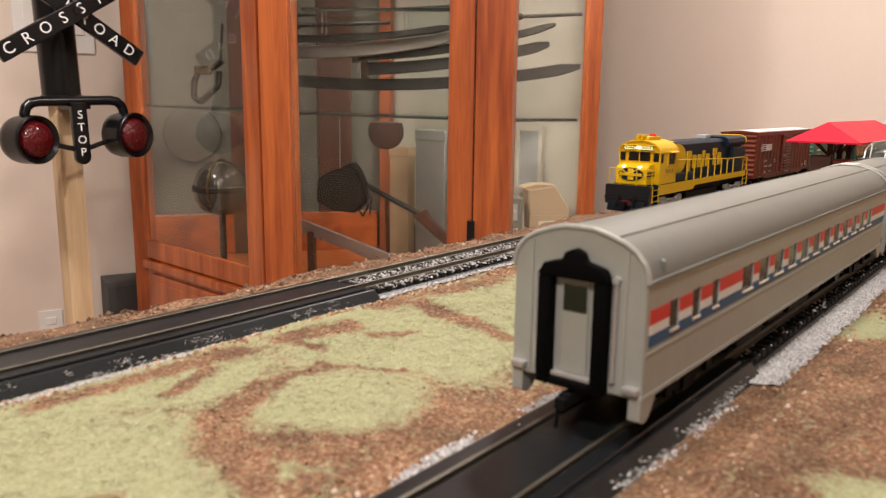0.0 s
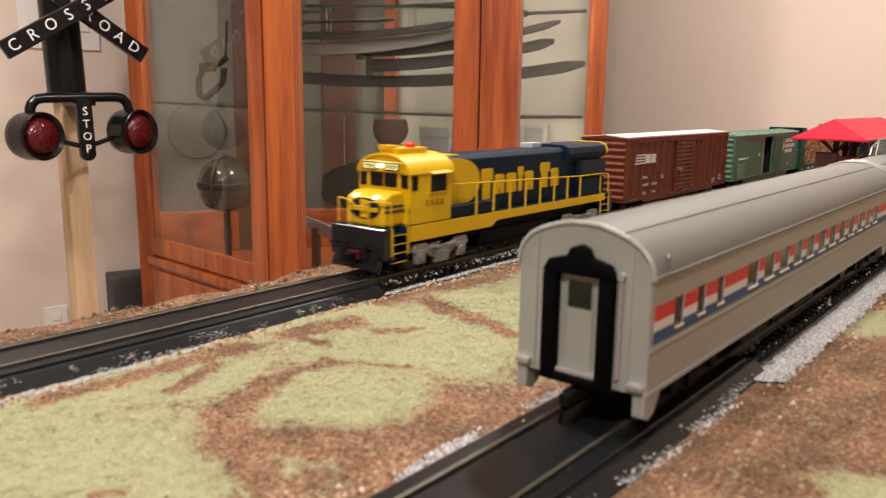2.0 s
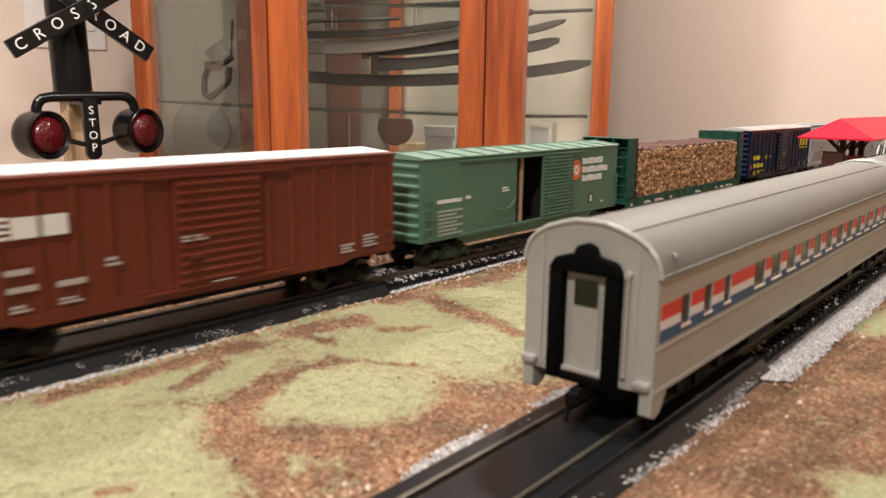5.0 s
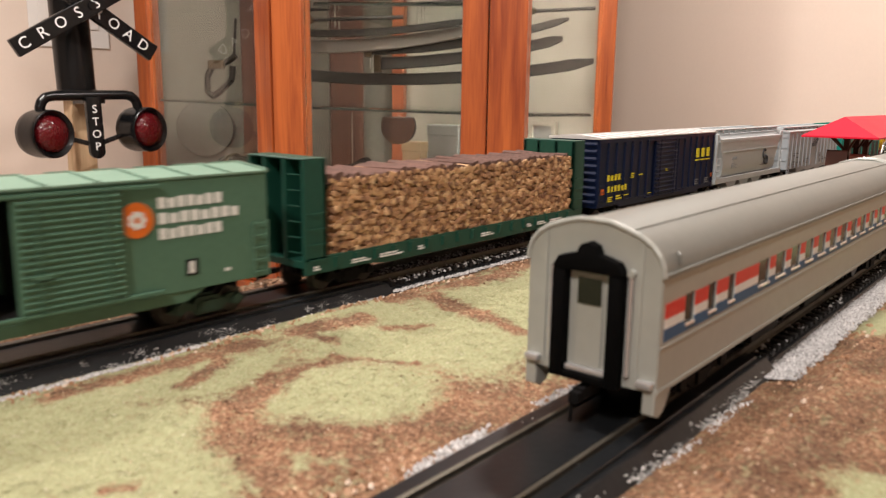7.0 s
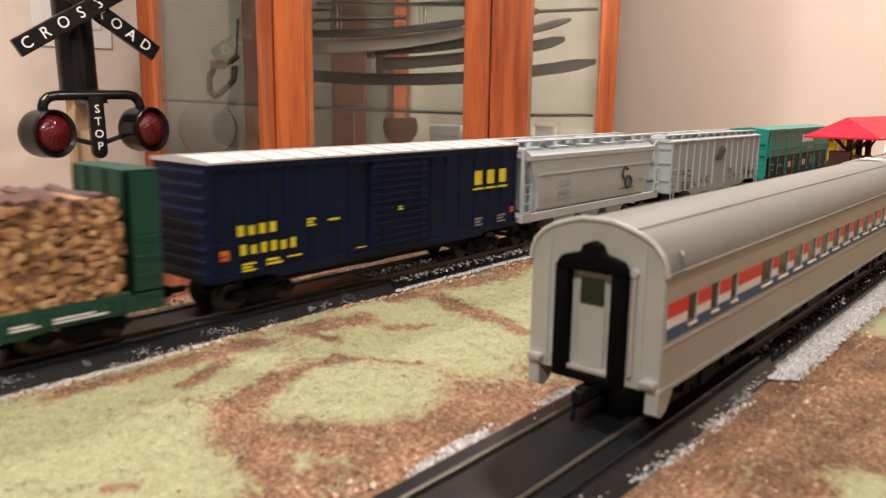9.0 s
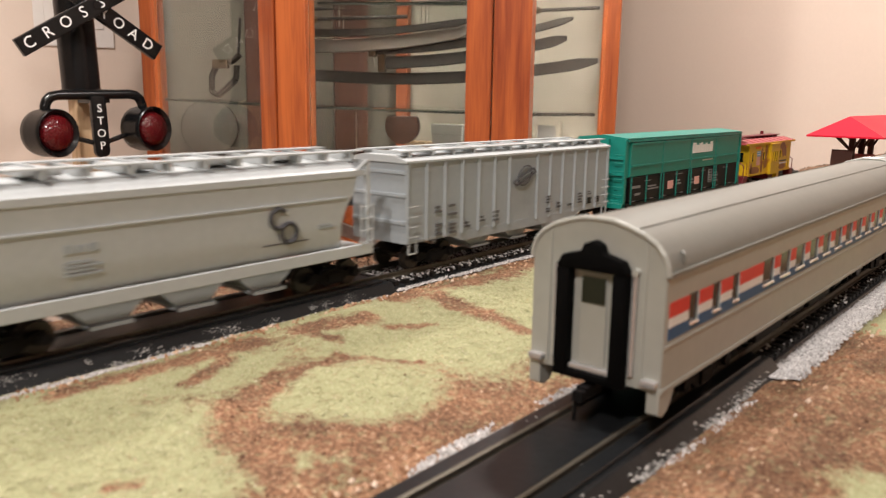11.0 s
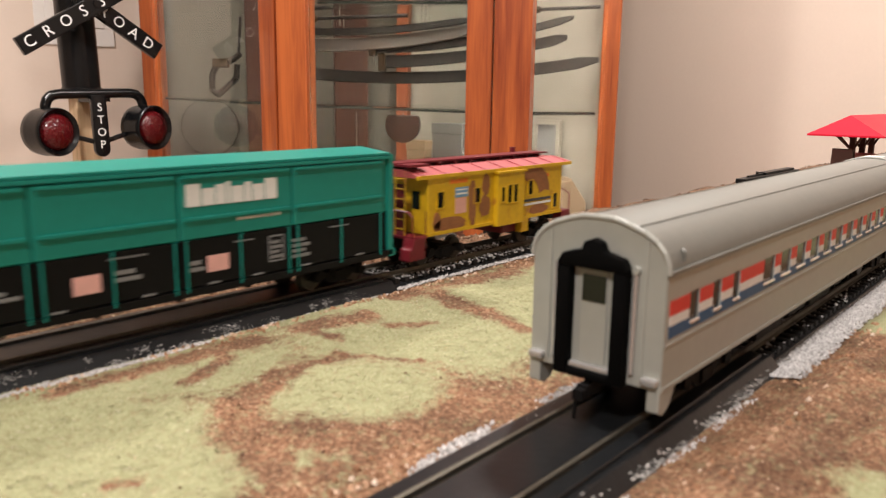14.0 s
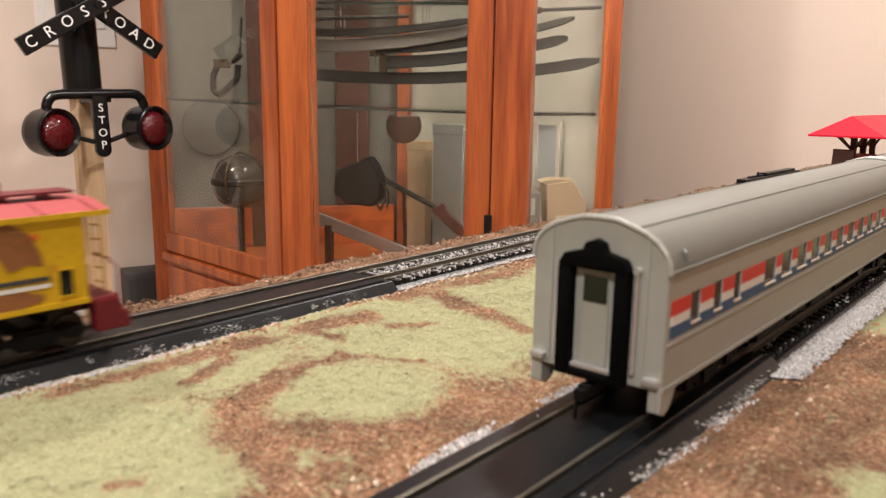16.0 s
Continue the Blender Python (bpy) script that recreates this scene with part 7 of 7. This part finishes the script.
    piece("back_post", Shape().box(-0.803, -0.762, 2.545, 2.585, -0.428, z_top), wood("back_cherry", (0.20, 0.050, 0.018), (0.30, 0.085, 0.030), "Z"))
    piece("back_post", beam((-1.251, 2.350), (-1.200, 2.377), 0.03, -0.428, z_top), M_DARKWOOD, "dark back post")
    piece("back_rail", beam((-1.48, 2.240), (-0.82, 2.57), 0.03, -0.428, -0.295), M_CHERRY_X)
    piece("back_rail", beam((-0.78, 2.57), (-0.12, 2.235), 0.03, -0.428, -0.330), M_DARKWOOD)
    # glass shelves
    inside = [(-1.455, 2.205), (-0.870, 1.885), (-0.800, 1.885), (-0.345, 1.885), (-0.270, 1.900), (-0.125, 2.205), (-0.800, 2.560)]
    # the layout lies a little off level, so the shelves lean by a degree against it
    lean = Matrix(((1, 0, 0, 0), (0, 1, 0, 0), (-0.0175, 0, 1, -0.0060), (0, 0, 0, 1)))
    over = [(-0.800, 1.885), (-0.345, 1.885), (-0.345, 2.300), (-0.800, 2.560)]
    for z, plan, edges in ((0.036, inside, 5), (0.292, over, 1)):
        g = piece("shelf", Shape().prism(plan, z, z + 0.008, "z").turned(lean), clear_glass("shelf_glass", (0.80, 0.90, 0.86), 0.02, 1.5), "thick glass shelf", 0.001)
        g.visible_shadow = False
        for a, b in list(zip(plan, plan[1:]))[:edges]:
            piece("shelf_edge", beam(a, b, 0.003, z - 0.0004, z + 0.0052, 1.1).turned(lean), M_GLASSEDGE, "dark green edge of the glass shelf", 0, g)
    return c


cabinet()


def on_room(name, label, category, r, f, z, turn=0):
    return thing(name, ROOM @ pose(r, f, z, 0, 0, turn), label, category)


def sabre(r0, r1, f, z0, z1, rise, width, mat, label, taper=0.6):
    """A curved blade or scabbard that hangs level behind the glass."""
    t = on_room("sabre", label, "sabre", (r0 + r1) / 2, f, (z0 + z1) / 2)
    n, L = 16, r1 - r0
    top, bot = [], []
    for i in range(n + 1):
        u = i / n
        x = -L / 2 + L * u
        z = (z1 - z0) * (u - 0.5) - rise * (1 - (2 * u - 1) ** 2)
        w = width * (1 - (1 - taper) * u) * (1.0 if u < 0.95 else 0.45)
        top.append((x, z + w / 2))
        bot.append((x, z - w / 2))
    part("blade", Shape().prism(top + bot[::-1], -0.006, 0.006, "y").bevel(0.002, 1), mat, t)
    part("hilt", Shape().box(-L / 2 - 0.012, -L / 2 + 0.008, -0.010, 0.010, -(z1 - z0) / 2 - width * 0.75, -(z1 - z0) / 2 + width * 0.75).bevel(0.003, 2), M_BRASS, t)
    part("hanger", Shape().rod((-L * 0.25, 0, 0), (-L * 0.25, 0.0, 0.06), 0.002, 6).rod((L * 0.25, 0, 0), (L * 0.25, 0.0, 0.06), 0.002, 6), M_STEELBLADE, t)
    return t


sabre(-0.950, -0.118, 2.150, 0.138, 0.178, 0.028, 0.034, M_SCABBARD, "long dark curved sabre in its scabbard", 0.9)
sabre(-0.700, -0.198, 2.100, 0.168, 0.232, 0.014, 0.034, M_SCABBARD, "short dark curved sword with rounded tip", 0.8)
sabre(-0.720, -0.182, 2.080, 0.205, 0.280, 0.020, 0.030, M_SCABBARD, "dark curved sword with pointed tip", 0.6)
sabre(-0.920, -0.440, 2.060, 0.212, 0.252, 0.014, 0.036, M_STEELBLADE, "pale curved steel blade above the shelf", 0.9)
sabre(-0.920, -0.440, 2.030, 0.246, 0.272, 0.012, 0.020, M_SCABBARD, "dark narrow scabbard above the shelf", 0.9)

for f, a, b in ((2.0, (-0.88, 0.302), (-0.44, 0.318)), (2.0, (-0.86, 0.276), (-0.60, 0.281)), (2.2, (-0.2926, 0.3130), (-0.1227, 0.3184))):
    t = on_room("ramrod", "thin dark metal rod behind the glass", "rod", 0, f, 0)
    part("shaft", Shape().rod((a[0], 0, a[1]), (b[0], 0, b[1]), 0.005, 8), M_SCABBARD, t)
    part("knob", Shape().lathe([(0.004, -0.012), (0.010, -0.006), (0.010, 0.006), (0.004, 0.012)], (a[0], 0, a[1]), "x", 12), M_BRASS, t)


def round_things():
    t = on_room("helmet", "round dark glossy helmet on the cabinet floor", "helmet", -1.127, 2.05, -0.172)
    part("bowl", Shape().lathe([(0.002, 0.080), (0.034, 0.073), (0.060, 0.053), (0.076, 0.024), (0.080, -0.005), (0.076, -0.036), (0.060, -0.062), (0.030, -0.078), (0.002, -0.082)], (0, 0, 0), "z", 32), material("dark_glossy_shell", (0.05, 0.042, 0.034), 0.15, 0.3, vary=0.3, grain=30), t, smooth=True)
    part("comb", Shape().lathe([(0.079, -0.006), (0.084, -0.003), (0.084, 0.003), (0.079, 0.006)], (0, 0, 0), "x", 32), M_BRASS, t)
    part("strap", Shape().lathe([(0.080, -0.010), (0.083, -0.006), (0.083, 0.004), (0.080, 0.008)], (0, 0, 0), "z", 32), M_LEATHER, t)
    part("foot", Shape().lathe([(0.010, -0.070), (0.010, -0.240), (0.040, -0.250), (0.042, -0.256)], (0, 0, 0), "z", 20), M_LEATHER, t)
    # added disc: a round shadow on the back panel, given shape and colour
    t = on_room("shield", "grey disc in place of a round shadow on the back panel", "shield", -1.356, 2.292, -0.031, 28.5)
    part("disc", Shape().lathe([(0.090, 0.0), (0.088, -0.008), (0.060, -0.016), (0.020, -0.020), (0.002, -0.021)], (0, 0, 0), "y", 32), material("shadow_disc_grey", (0.075, 0.066, 0.052), 0.6, 0.0, vary=0.25, grain=20), t, smooth=True)
    t = on_room("wooden_plaque", "round dark plaque behind the glass", "plaque", -0.642, 2.10, -0.003)
    part("disc", Shape().prism([(0.050 * math.cos(a), 0.050 * math.sin(a)) for a in [radians(148 + 244 * i / 28) for i in range(29)]], -0.010, 0.008, "y").bevel(0.003, 2), wood("plaque_wood", (0.030, 0.012, 0.007), (0.060, 0.022, 0.012), "Z"), t)
    part("hanger", Shape().rod((0, 0, 0.020), (0, 0, 0.031), 0.002, 6), M_STEELBLADE, t)
    t = on_room("saddle_bag", "dark leather bundle with hanging cords", "bag", -0.760, 2.10, -0.150)
    part("pouch", Shape().prism([(-0.085, -0.055), (-0.080, 0.010), (-0.050, 0.030), (-0.005, 0.045), (0.020, 0.060), (0.040, 0.035), (0.060, -0.010), (0.058, -0.060), (0.030, -0.085), (-0.040, -0.080)], -0.03, 0.03, "y").bevel(0.012, 3), M_LEATHER, t, smooth=True)
    part("cord", Shape().wire([(0.030, -0.032, 0.050), (0.070, -0.034, 0.000), (0.075, -0.034, -0.060), (0.060, -0.034, -0.090), (0.045, -0.034, -0.070)], 0.003, 6).wire([(0.05, -0.033, 0.01), (0.085, -0.034, -0.040), (0.080, -0.034, -0.085)], 0.0025, 6), M_LEATHER, t)
    part("hook", Shape().rod((-0.02, 0, 0.04), (-0.02, 0, 0.178), 0.002, 6), M_STEELBLADE, t)
    t = on_room("musket", "dark wooden musket lying across the cabinet", "musket", -0.66, 2.16, -0.20)
    part("barrel", Shape().rod((-0.10, 0, 0.055), (0.10, 0, -0.040), 0.008, 10), M_SCABBARD, t)
    part("stock", Shape().prism([(0.08, -0.045), (0.11, -0.030), (0.12, -0.022), (0.135, -0.050), (0.250, -0.150), (0.240, -0.170), (0.150, -0.105)], -0.010, 0.010, "y").bevel(0.004, 2), M_DARKWOOD, t)
    part("prop", Shape().rod((0.0, 0.0, 0.008), (0.0, 0.02, -0.228), 0.006, 8), M_DARKWOOD, t)
    t = on_room("long_blade", "pale metal blade leaning low in the cabinet", "blade", -0.73, 2.05, -0.30)
    part("blade", Shape().prism([(-0.185, 0.058), (-0.185, 0.018), (0.150, -0.088), (0.185, -0.082), (0.150, -0.052)], -0.005, 0.005, "y").bevel(0.002, 1), material("bright_steel", (0.55, 0.53, 0.50), 0.3, 0.9, vary=0.1), t)
    part("grip", Shape().rod((-0.185, 0, 0.037), (-0.24, 0, 0.054), 0.009, 8), M_LEATHER, t)
    part("rest", Shape().box(-0.13, -0.11, -0.01, 0.01, -0.128, 0.012), M_DARKWOOD, t)
    t = on_room("powder_horn", "dark looped leather strap with buckle", "strap", -1.190, 2.10, 0.11)
    part("loop", Shape().wire([(0.055, 0, 0.080), (0.030, 0, 0.062), (-0.020, 0, 0.050), (-0.038, 0, 0.020), (-0.040, 0, -0.025), (-0.020, 0, -0.038), (0.010, 0, -0.015), (0.040, 0, 0.010), (0.045, 0, 0.050)], 0.009, 8), M_LEATHER, t)
    part("buckle", Shape().box(-0.030, 0.020, -0.012, 0.004, 0.040, 0.066).bevel(0.004, 2), M_BRASS, t)
    part("thong", Shape().rod((0.05, 0, 0.075), (0.06, 0, 0.182), 0.004, 6), M_LEATHER, t)
    t = on_room("cardboard_box", "small tan cardboard box leaning in the cabinet", "box", -0.205, 2.160, -0.354, 20)
    part("carton", Shape().prism([(-0.030, -0.073), (-0.050, 0.200), (0.024, 0.212), (0.066, 0.150), (0.066, -0.073)], -0.03, 0.045, "y").bevel(0.003, 1), M_CARDBOARD, t)
    part("top_flap", Shape().prism([(-0.050, 0.200), (-0.062, 0.206), (-0.030, 0.214), (0.024, 0.2135), (0.022, 0.2105)], -0.028, 0.040, "y"), M_CARDBOARD, t)
    part("flap", Shape().box(-0.045, 0.058, -0.034, -0.031, 0.07, 0.13), M_CARDBOARD, t)
    part("print", Shape().box(-0.020, 0.030, -0.0355, -0.0341, 0.085, 0.115), material("pale_print", (0.55, 0.48, 0.36), 0.8), t)
    t = on_room("grey_box", "small dull grey box with a pale sticker", "box", -0.300, 2.100, -0.354, 15)
    part("carton", Shape().box(-0.045, 0.042, -0.03, 0.045, -0.073, 0.182).bevel(0.004, 1), material("grey_card", (0.17, 0.155, 0.13), 0.75, vary=0.12, grain=30), t)
    part("sticker", Shape().box(-0.004, 0.028, -0.0315, -0.0302, 0.120, 0.165), material("pale_sticker", (0.38, 0.36, 0.32), 0.6), t)
    t = on_room("picture_frame", "small grey picture in a white frame", "picture", -0.262, 2.318, -0.085, -28)
    part("picture", Shape().box(-0.034, 0.034, -0.006, 0.0, -0.085, 0.085), material("grey_picture", (0.26, 0.26, 0.25), 0.4, vary=0.1, grain=30), t)
    s = Shape()
    for a, b, u, v in ((-0.046, -0.034, -0.098, 0.098), (0.034, 0.046, -0.098, 0.098), (-0.034, 0.034, -0.098, -0.085), (-0.034, 0.034, 0.085, 0.098)):
        s.box(a, b, -0.012, 0.002, u, v)
    part("frame", s, M_BACKING, t)


round_things()


# the tall grey one is added in place of a reflection in the glass
for r, f, w, d, h, turn, m, label in ((-0.700, 2.470, 0.075, 0.04, 0.36, -20, M_CARDBOARD, "tall tan carton in the cabinet"), (-0.560, 2.360, 0.120, 0.06, 0.42, -26, material("grey_card", (0.20, 0.19, 0.17), 0.6, vary=0.12, grain=20), "tall grey box standing in for a reflection in the door glass"),
                                  (-0.262, 2.050, 0.080, 0.05, 0.17, 28, material("grey_carton", (0.24, 0.21, 0.17), 0.7, vary=0.12, grain=20), "grey carton beside a tan box")):
    t = on_room("carton", label, "carton", r, f, -0.427, turn)
    part("case", Shape().box(-w / 2, w / 2, -d / 2, d / 2, 0, h).bevel(0.003, 1), m, t)
    part("lid", Shape().box(-w / 2 - 0.002, w / 2 + 0.002, -d / 2 - 0.002, d / 2 + 0.002, h - 0.03, h + 0.002).bevel(0.002, 1), m, t)


# Crossing signal that stands on the floor by the wall.
def crossing_signal():
    c = thing("crossing_signal", ROOM @ pose(-1.431, 1.845, 0.00765, 0, -1.5, 60) @ Matrix.Diagonal((0.9, 0.9, 0.9, 1)), "black crossing signal with red lamps on a wooden post", "signal")
    py, px = 0.135, 0.012
    part("wooden_post", Shape().box(px - 0.034, px + 0.034, py - 0.034, py + 0.034, (FLOOR_Z - 0.00765) / 0.9, 0.070).bevel(0.004, 2), M_PINE, c, "bare pine post", keep=pose(0, 0, 0, 0, 1.5, 0))
    part("pole", Shape().lathe([(0.056, 0.070), (0.056, 0.62), (0.050, 0.64)], (px, py, 0), "z", 28), M_BLACKPAINT, c, smooth=True)
    part("pole_collar", Shape().lathe([(0.060, 0.060), (0.060, 0.085), (0.056, 0.088)], (px, py, 0), "z", 28), M_BLACKPAINT, c, smooth=True)
    part("mount", Shape().box(-0.02, 0.045, 0.010, py - 0.045, 0.045, 0.085), M_BLACKPAINT, c)
    # bracket over the lamps
    pts = [(-0.145, 0.01, 0.012), (-0.145, 0.01, 0.038), (-0.139, 0.01, 0.054), (-0.126, 0.01, 0.066), (-0.106, 0.01, 0.070), (0.106, 0.01, 0.070), (0.126, 0.01, 0.066), (0.139, 0.01, 0.054), (0.145, 0.01, 0.038), (0.145, 0.01, 0.012)]
    s = Shape().wire(pts, 0.0145, 14)
    for p in pts[1:-1]:
        bmesh.ops.create_uvsphere(s.bm, u_segments=14, v_segments=8, radius=0.0145, matrix=Matrix.Translation(p))
    part("bracket", s, M_BLACKPAINT, c, smooth=True)
    # stop board
    n = 14
    out = [(0.0225 * math.cos(math.pi + math.pi * i / n), -0.096 + 0.0225 * math.sin(math.pi + math.pi * i / n)) for i in range(n + 1)] + [(0.0225, 0.066), (-0.0225, 0.066)]
    stop = part("stop_board", Shape().prism(out, -0.016, 0.004, "y").bevel(0.003, 2), M_BLACKPAINT, c, "narrow black stop board", smooth=True)
    for ch, z in zip("STOP", (0.029, -0.008, -0.045, -0.082)):
        letters(ch, 0.034, M_WHITEPAINT, stop, pose(0, -0.0168, z, 90, 0, 0), "letter", 0.0006)
    M_LENS = bpy.data.materials.new("dark_red_lens")
    M_LENS.use_nodes = True
    nt = M_LENS.node_tree
    b = nt.nodes["Principled BSDF"]
    b.inputs["Base Color"].default_value = (0.085, 0.004, 0.006, 1)
    b.inputs["Roughness"].default_value = 0.2
    co, vo, bp = nt.nodes.new("ShaderNodeTexCoord"), nt.nodes.new("ShaderNodeTexVoronoi"), nt.nodes.new("ShaderNodeBump")
    vo.inputs["Scale"].default_value = 120
    bp.inputs["Strength"].default_value, bp.inputs["Distance"].default_value = 0.6, 0.003
    nt.links.new(co.outputs["Object"], vo.inputs["Vector"])
    nt.links.new(vo.outputs["Distance"], bp.inputs["Height"])
    nt.links.new(bp.outputs[0], b.inputs["Normal"])
    def turned(s, x):
        """Turn a lamp head a little about its upright bracket."""
        m = Matrix.Translation((x, 0, 0)) @ Matrix.Rotation(radians(18), 4, "Z") @ Matrix.Translation((-x, 0, 0))
        bmesh.ops.transform(s.bm, matrix=m, verts=s.bm.verts)
        return s

    for sd in (-1, 1):
        x, z = sd * 0.145, -0.037
        housing = [(0.028, 0.056), (0.054, 0.050), (0.066, 0.036), (0.070, 0.015), (0.069, -0.028), (0.070, -0.032), (0.069, -0.042), (0.066, -0.044), (0.052, -0.032), (0.048, -0.028)]
        h = part("lamp_housing", turned(Shape().lathe(housing, (x, 0, z), "y", 36), x), M_BLACKPAINT, c, "round black lamp housing", smooth=True)
        lens = [(0.053, -0.032), (0.049, -0.043), (0.038, -0.052), (0.022, -0.058), (0.004, -0.060)]
        part("lens", turned(Shape().lathe(lens, (x, 0, z), "y", 32), x), M_LENS, h, "dark red unlit lens", smooth=True)
        part("strut", Shape().rod((sd * 0.020, 0.0, -0.072), (sd * 0.085, 0.0, -0.052), 0.0075, 10), M_BLACKPAINT, c)
    # crossed boards
    cz, cx = 0.328, 0.0166
    for turn, words, yy, first, pitch, half in ((29.9, "CROSSING", -0.020, -0.227, 0.0600, 0.258), (-34.7, "RAILROAD", 0.004, -0.178, 0.0525, 0.232)):
        m = pose(cx, yy, cz, 0, -turn, 0)
        board = part("board", Shape().box(-half, half, -0.010, 0.010, -0.0262, 0.0262).bevel(0.003, 2), M_BLACKPAINT, c, "black board with white letters", keep=m)
        for i, ch in enumerate(words):
            x = first + i * pitch
            letters(ch, 0.045, M_WHITEPAINT, board, pose(x, -0.0108, 0.0, 90, 0, 0), "letter", 0.0006)
    part("board_bolt", Shape().rod((cx, -0.034, cz), (cx, py - 0.05, cz), 0.012, 12), M_BLACKPAINT, c)
    return c


crossing_signal()

# switch plate, socket and a grey box by the left wall


def on_left_wall(name, label, category, r, z):
    """A thing flush on the left wall, at the place that lies r to the right in the room's axes."""
    return thing(name, ROOM @ pose(r, r + 4.05, z, 0, 0, 45), label, category)


t = on_left_wall("light_switch", "wide white light switch plate on the wall", "switch", -1.806, 0.330)
part("plate", Shape().box(-0.118, 0.118, -0.007, 0.0, -0.108, 0.108).bevel(0.003, 2), M_TRIM, t)
for x in (-0.072, -0.024, 0.024, 0.072):
    part("toggle", Shape().box(x - 0.016, x + 0.016, -0.011, -0.006, -0.050, 0.050).bevel(0.002, 1), M_TRIM, t)
t = on_left_wall("wall_socket", "white electrical socket plate low on the wall", "socket", -1.862, -0.688)
part("plate", Shape().box(-0.036, 0.036, -0.007, 0.0, -0.058, 0.058).bevel(0.002, 2), M_TRIM, t)
for z in (-0.02, 0.02):
    part("outlet", Shape().box(-0.016, 0.016, -0.010, -0.006, z - 0.013, z + 0.013).bevel(0.002, 1), M_TRIM, t)
t = thing("speaker", ROOM @ pose(-1.640, 2.300, FLOOR_Z, 0, 0, 45), "dark grey box standing beside the cabinet", "speaker")
part("case", Shape().box(-0.075, 0.060, -0.06, 0.06, 0.0, 0.425).bevel(0.005, 2), material("grey_cloth", (0.075, 0.072, 0.068), 0.8, vary=0.15, grain=60), t)
part("grille", Shape().box(-0.066, 0.051, -0.066, -0.061, 0.02, 0.405), material("grille_cloth", (0.06, 0.058, 0.056), 0.9, vary=0.2, grain=200), t)


def motions():
    """The freight train runs along the far track, past the camera and out of view."""
    rows_s = np.array(TRAIN)
    ts = [0.25 * i for i in range(65)]
    for car, mid in TRAIN_CARS:
        rows = []
        for t in ts:
            way = mid - float(np.interp(t, rows_s[:, 0], rows_s[:, 1]))
            a, _ = along(way - 0.055, 0, FAR_Y, True)
            b, _ = along(way + 0.055, 0, FAR_Y, True)
            m = (a + b) / 2
            rows.append((t, pose(m.x, m.y, 0, 0, 0, math.degrees(math.atan2(b.y - a.y, b.x - a.x)))))
        walk(car, rows)


motions()
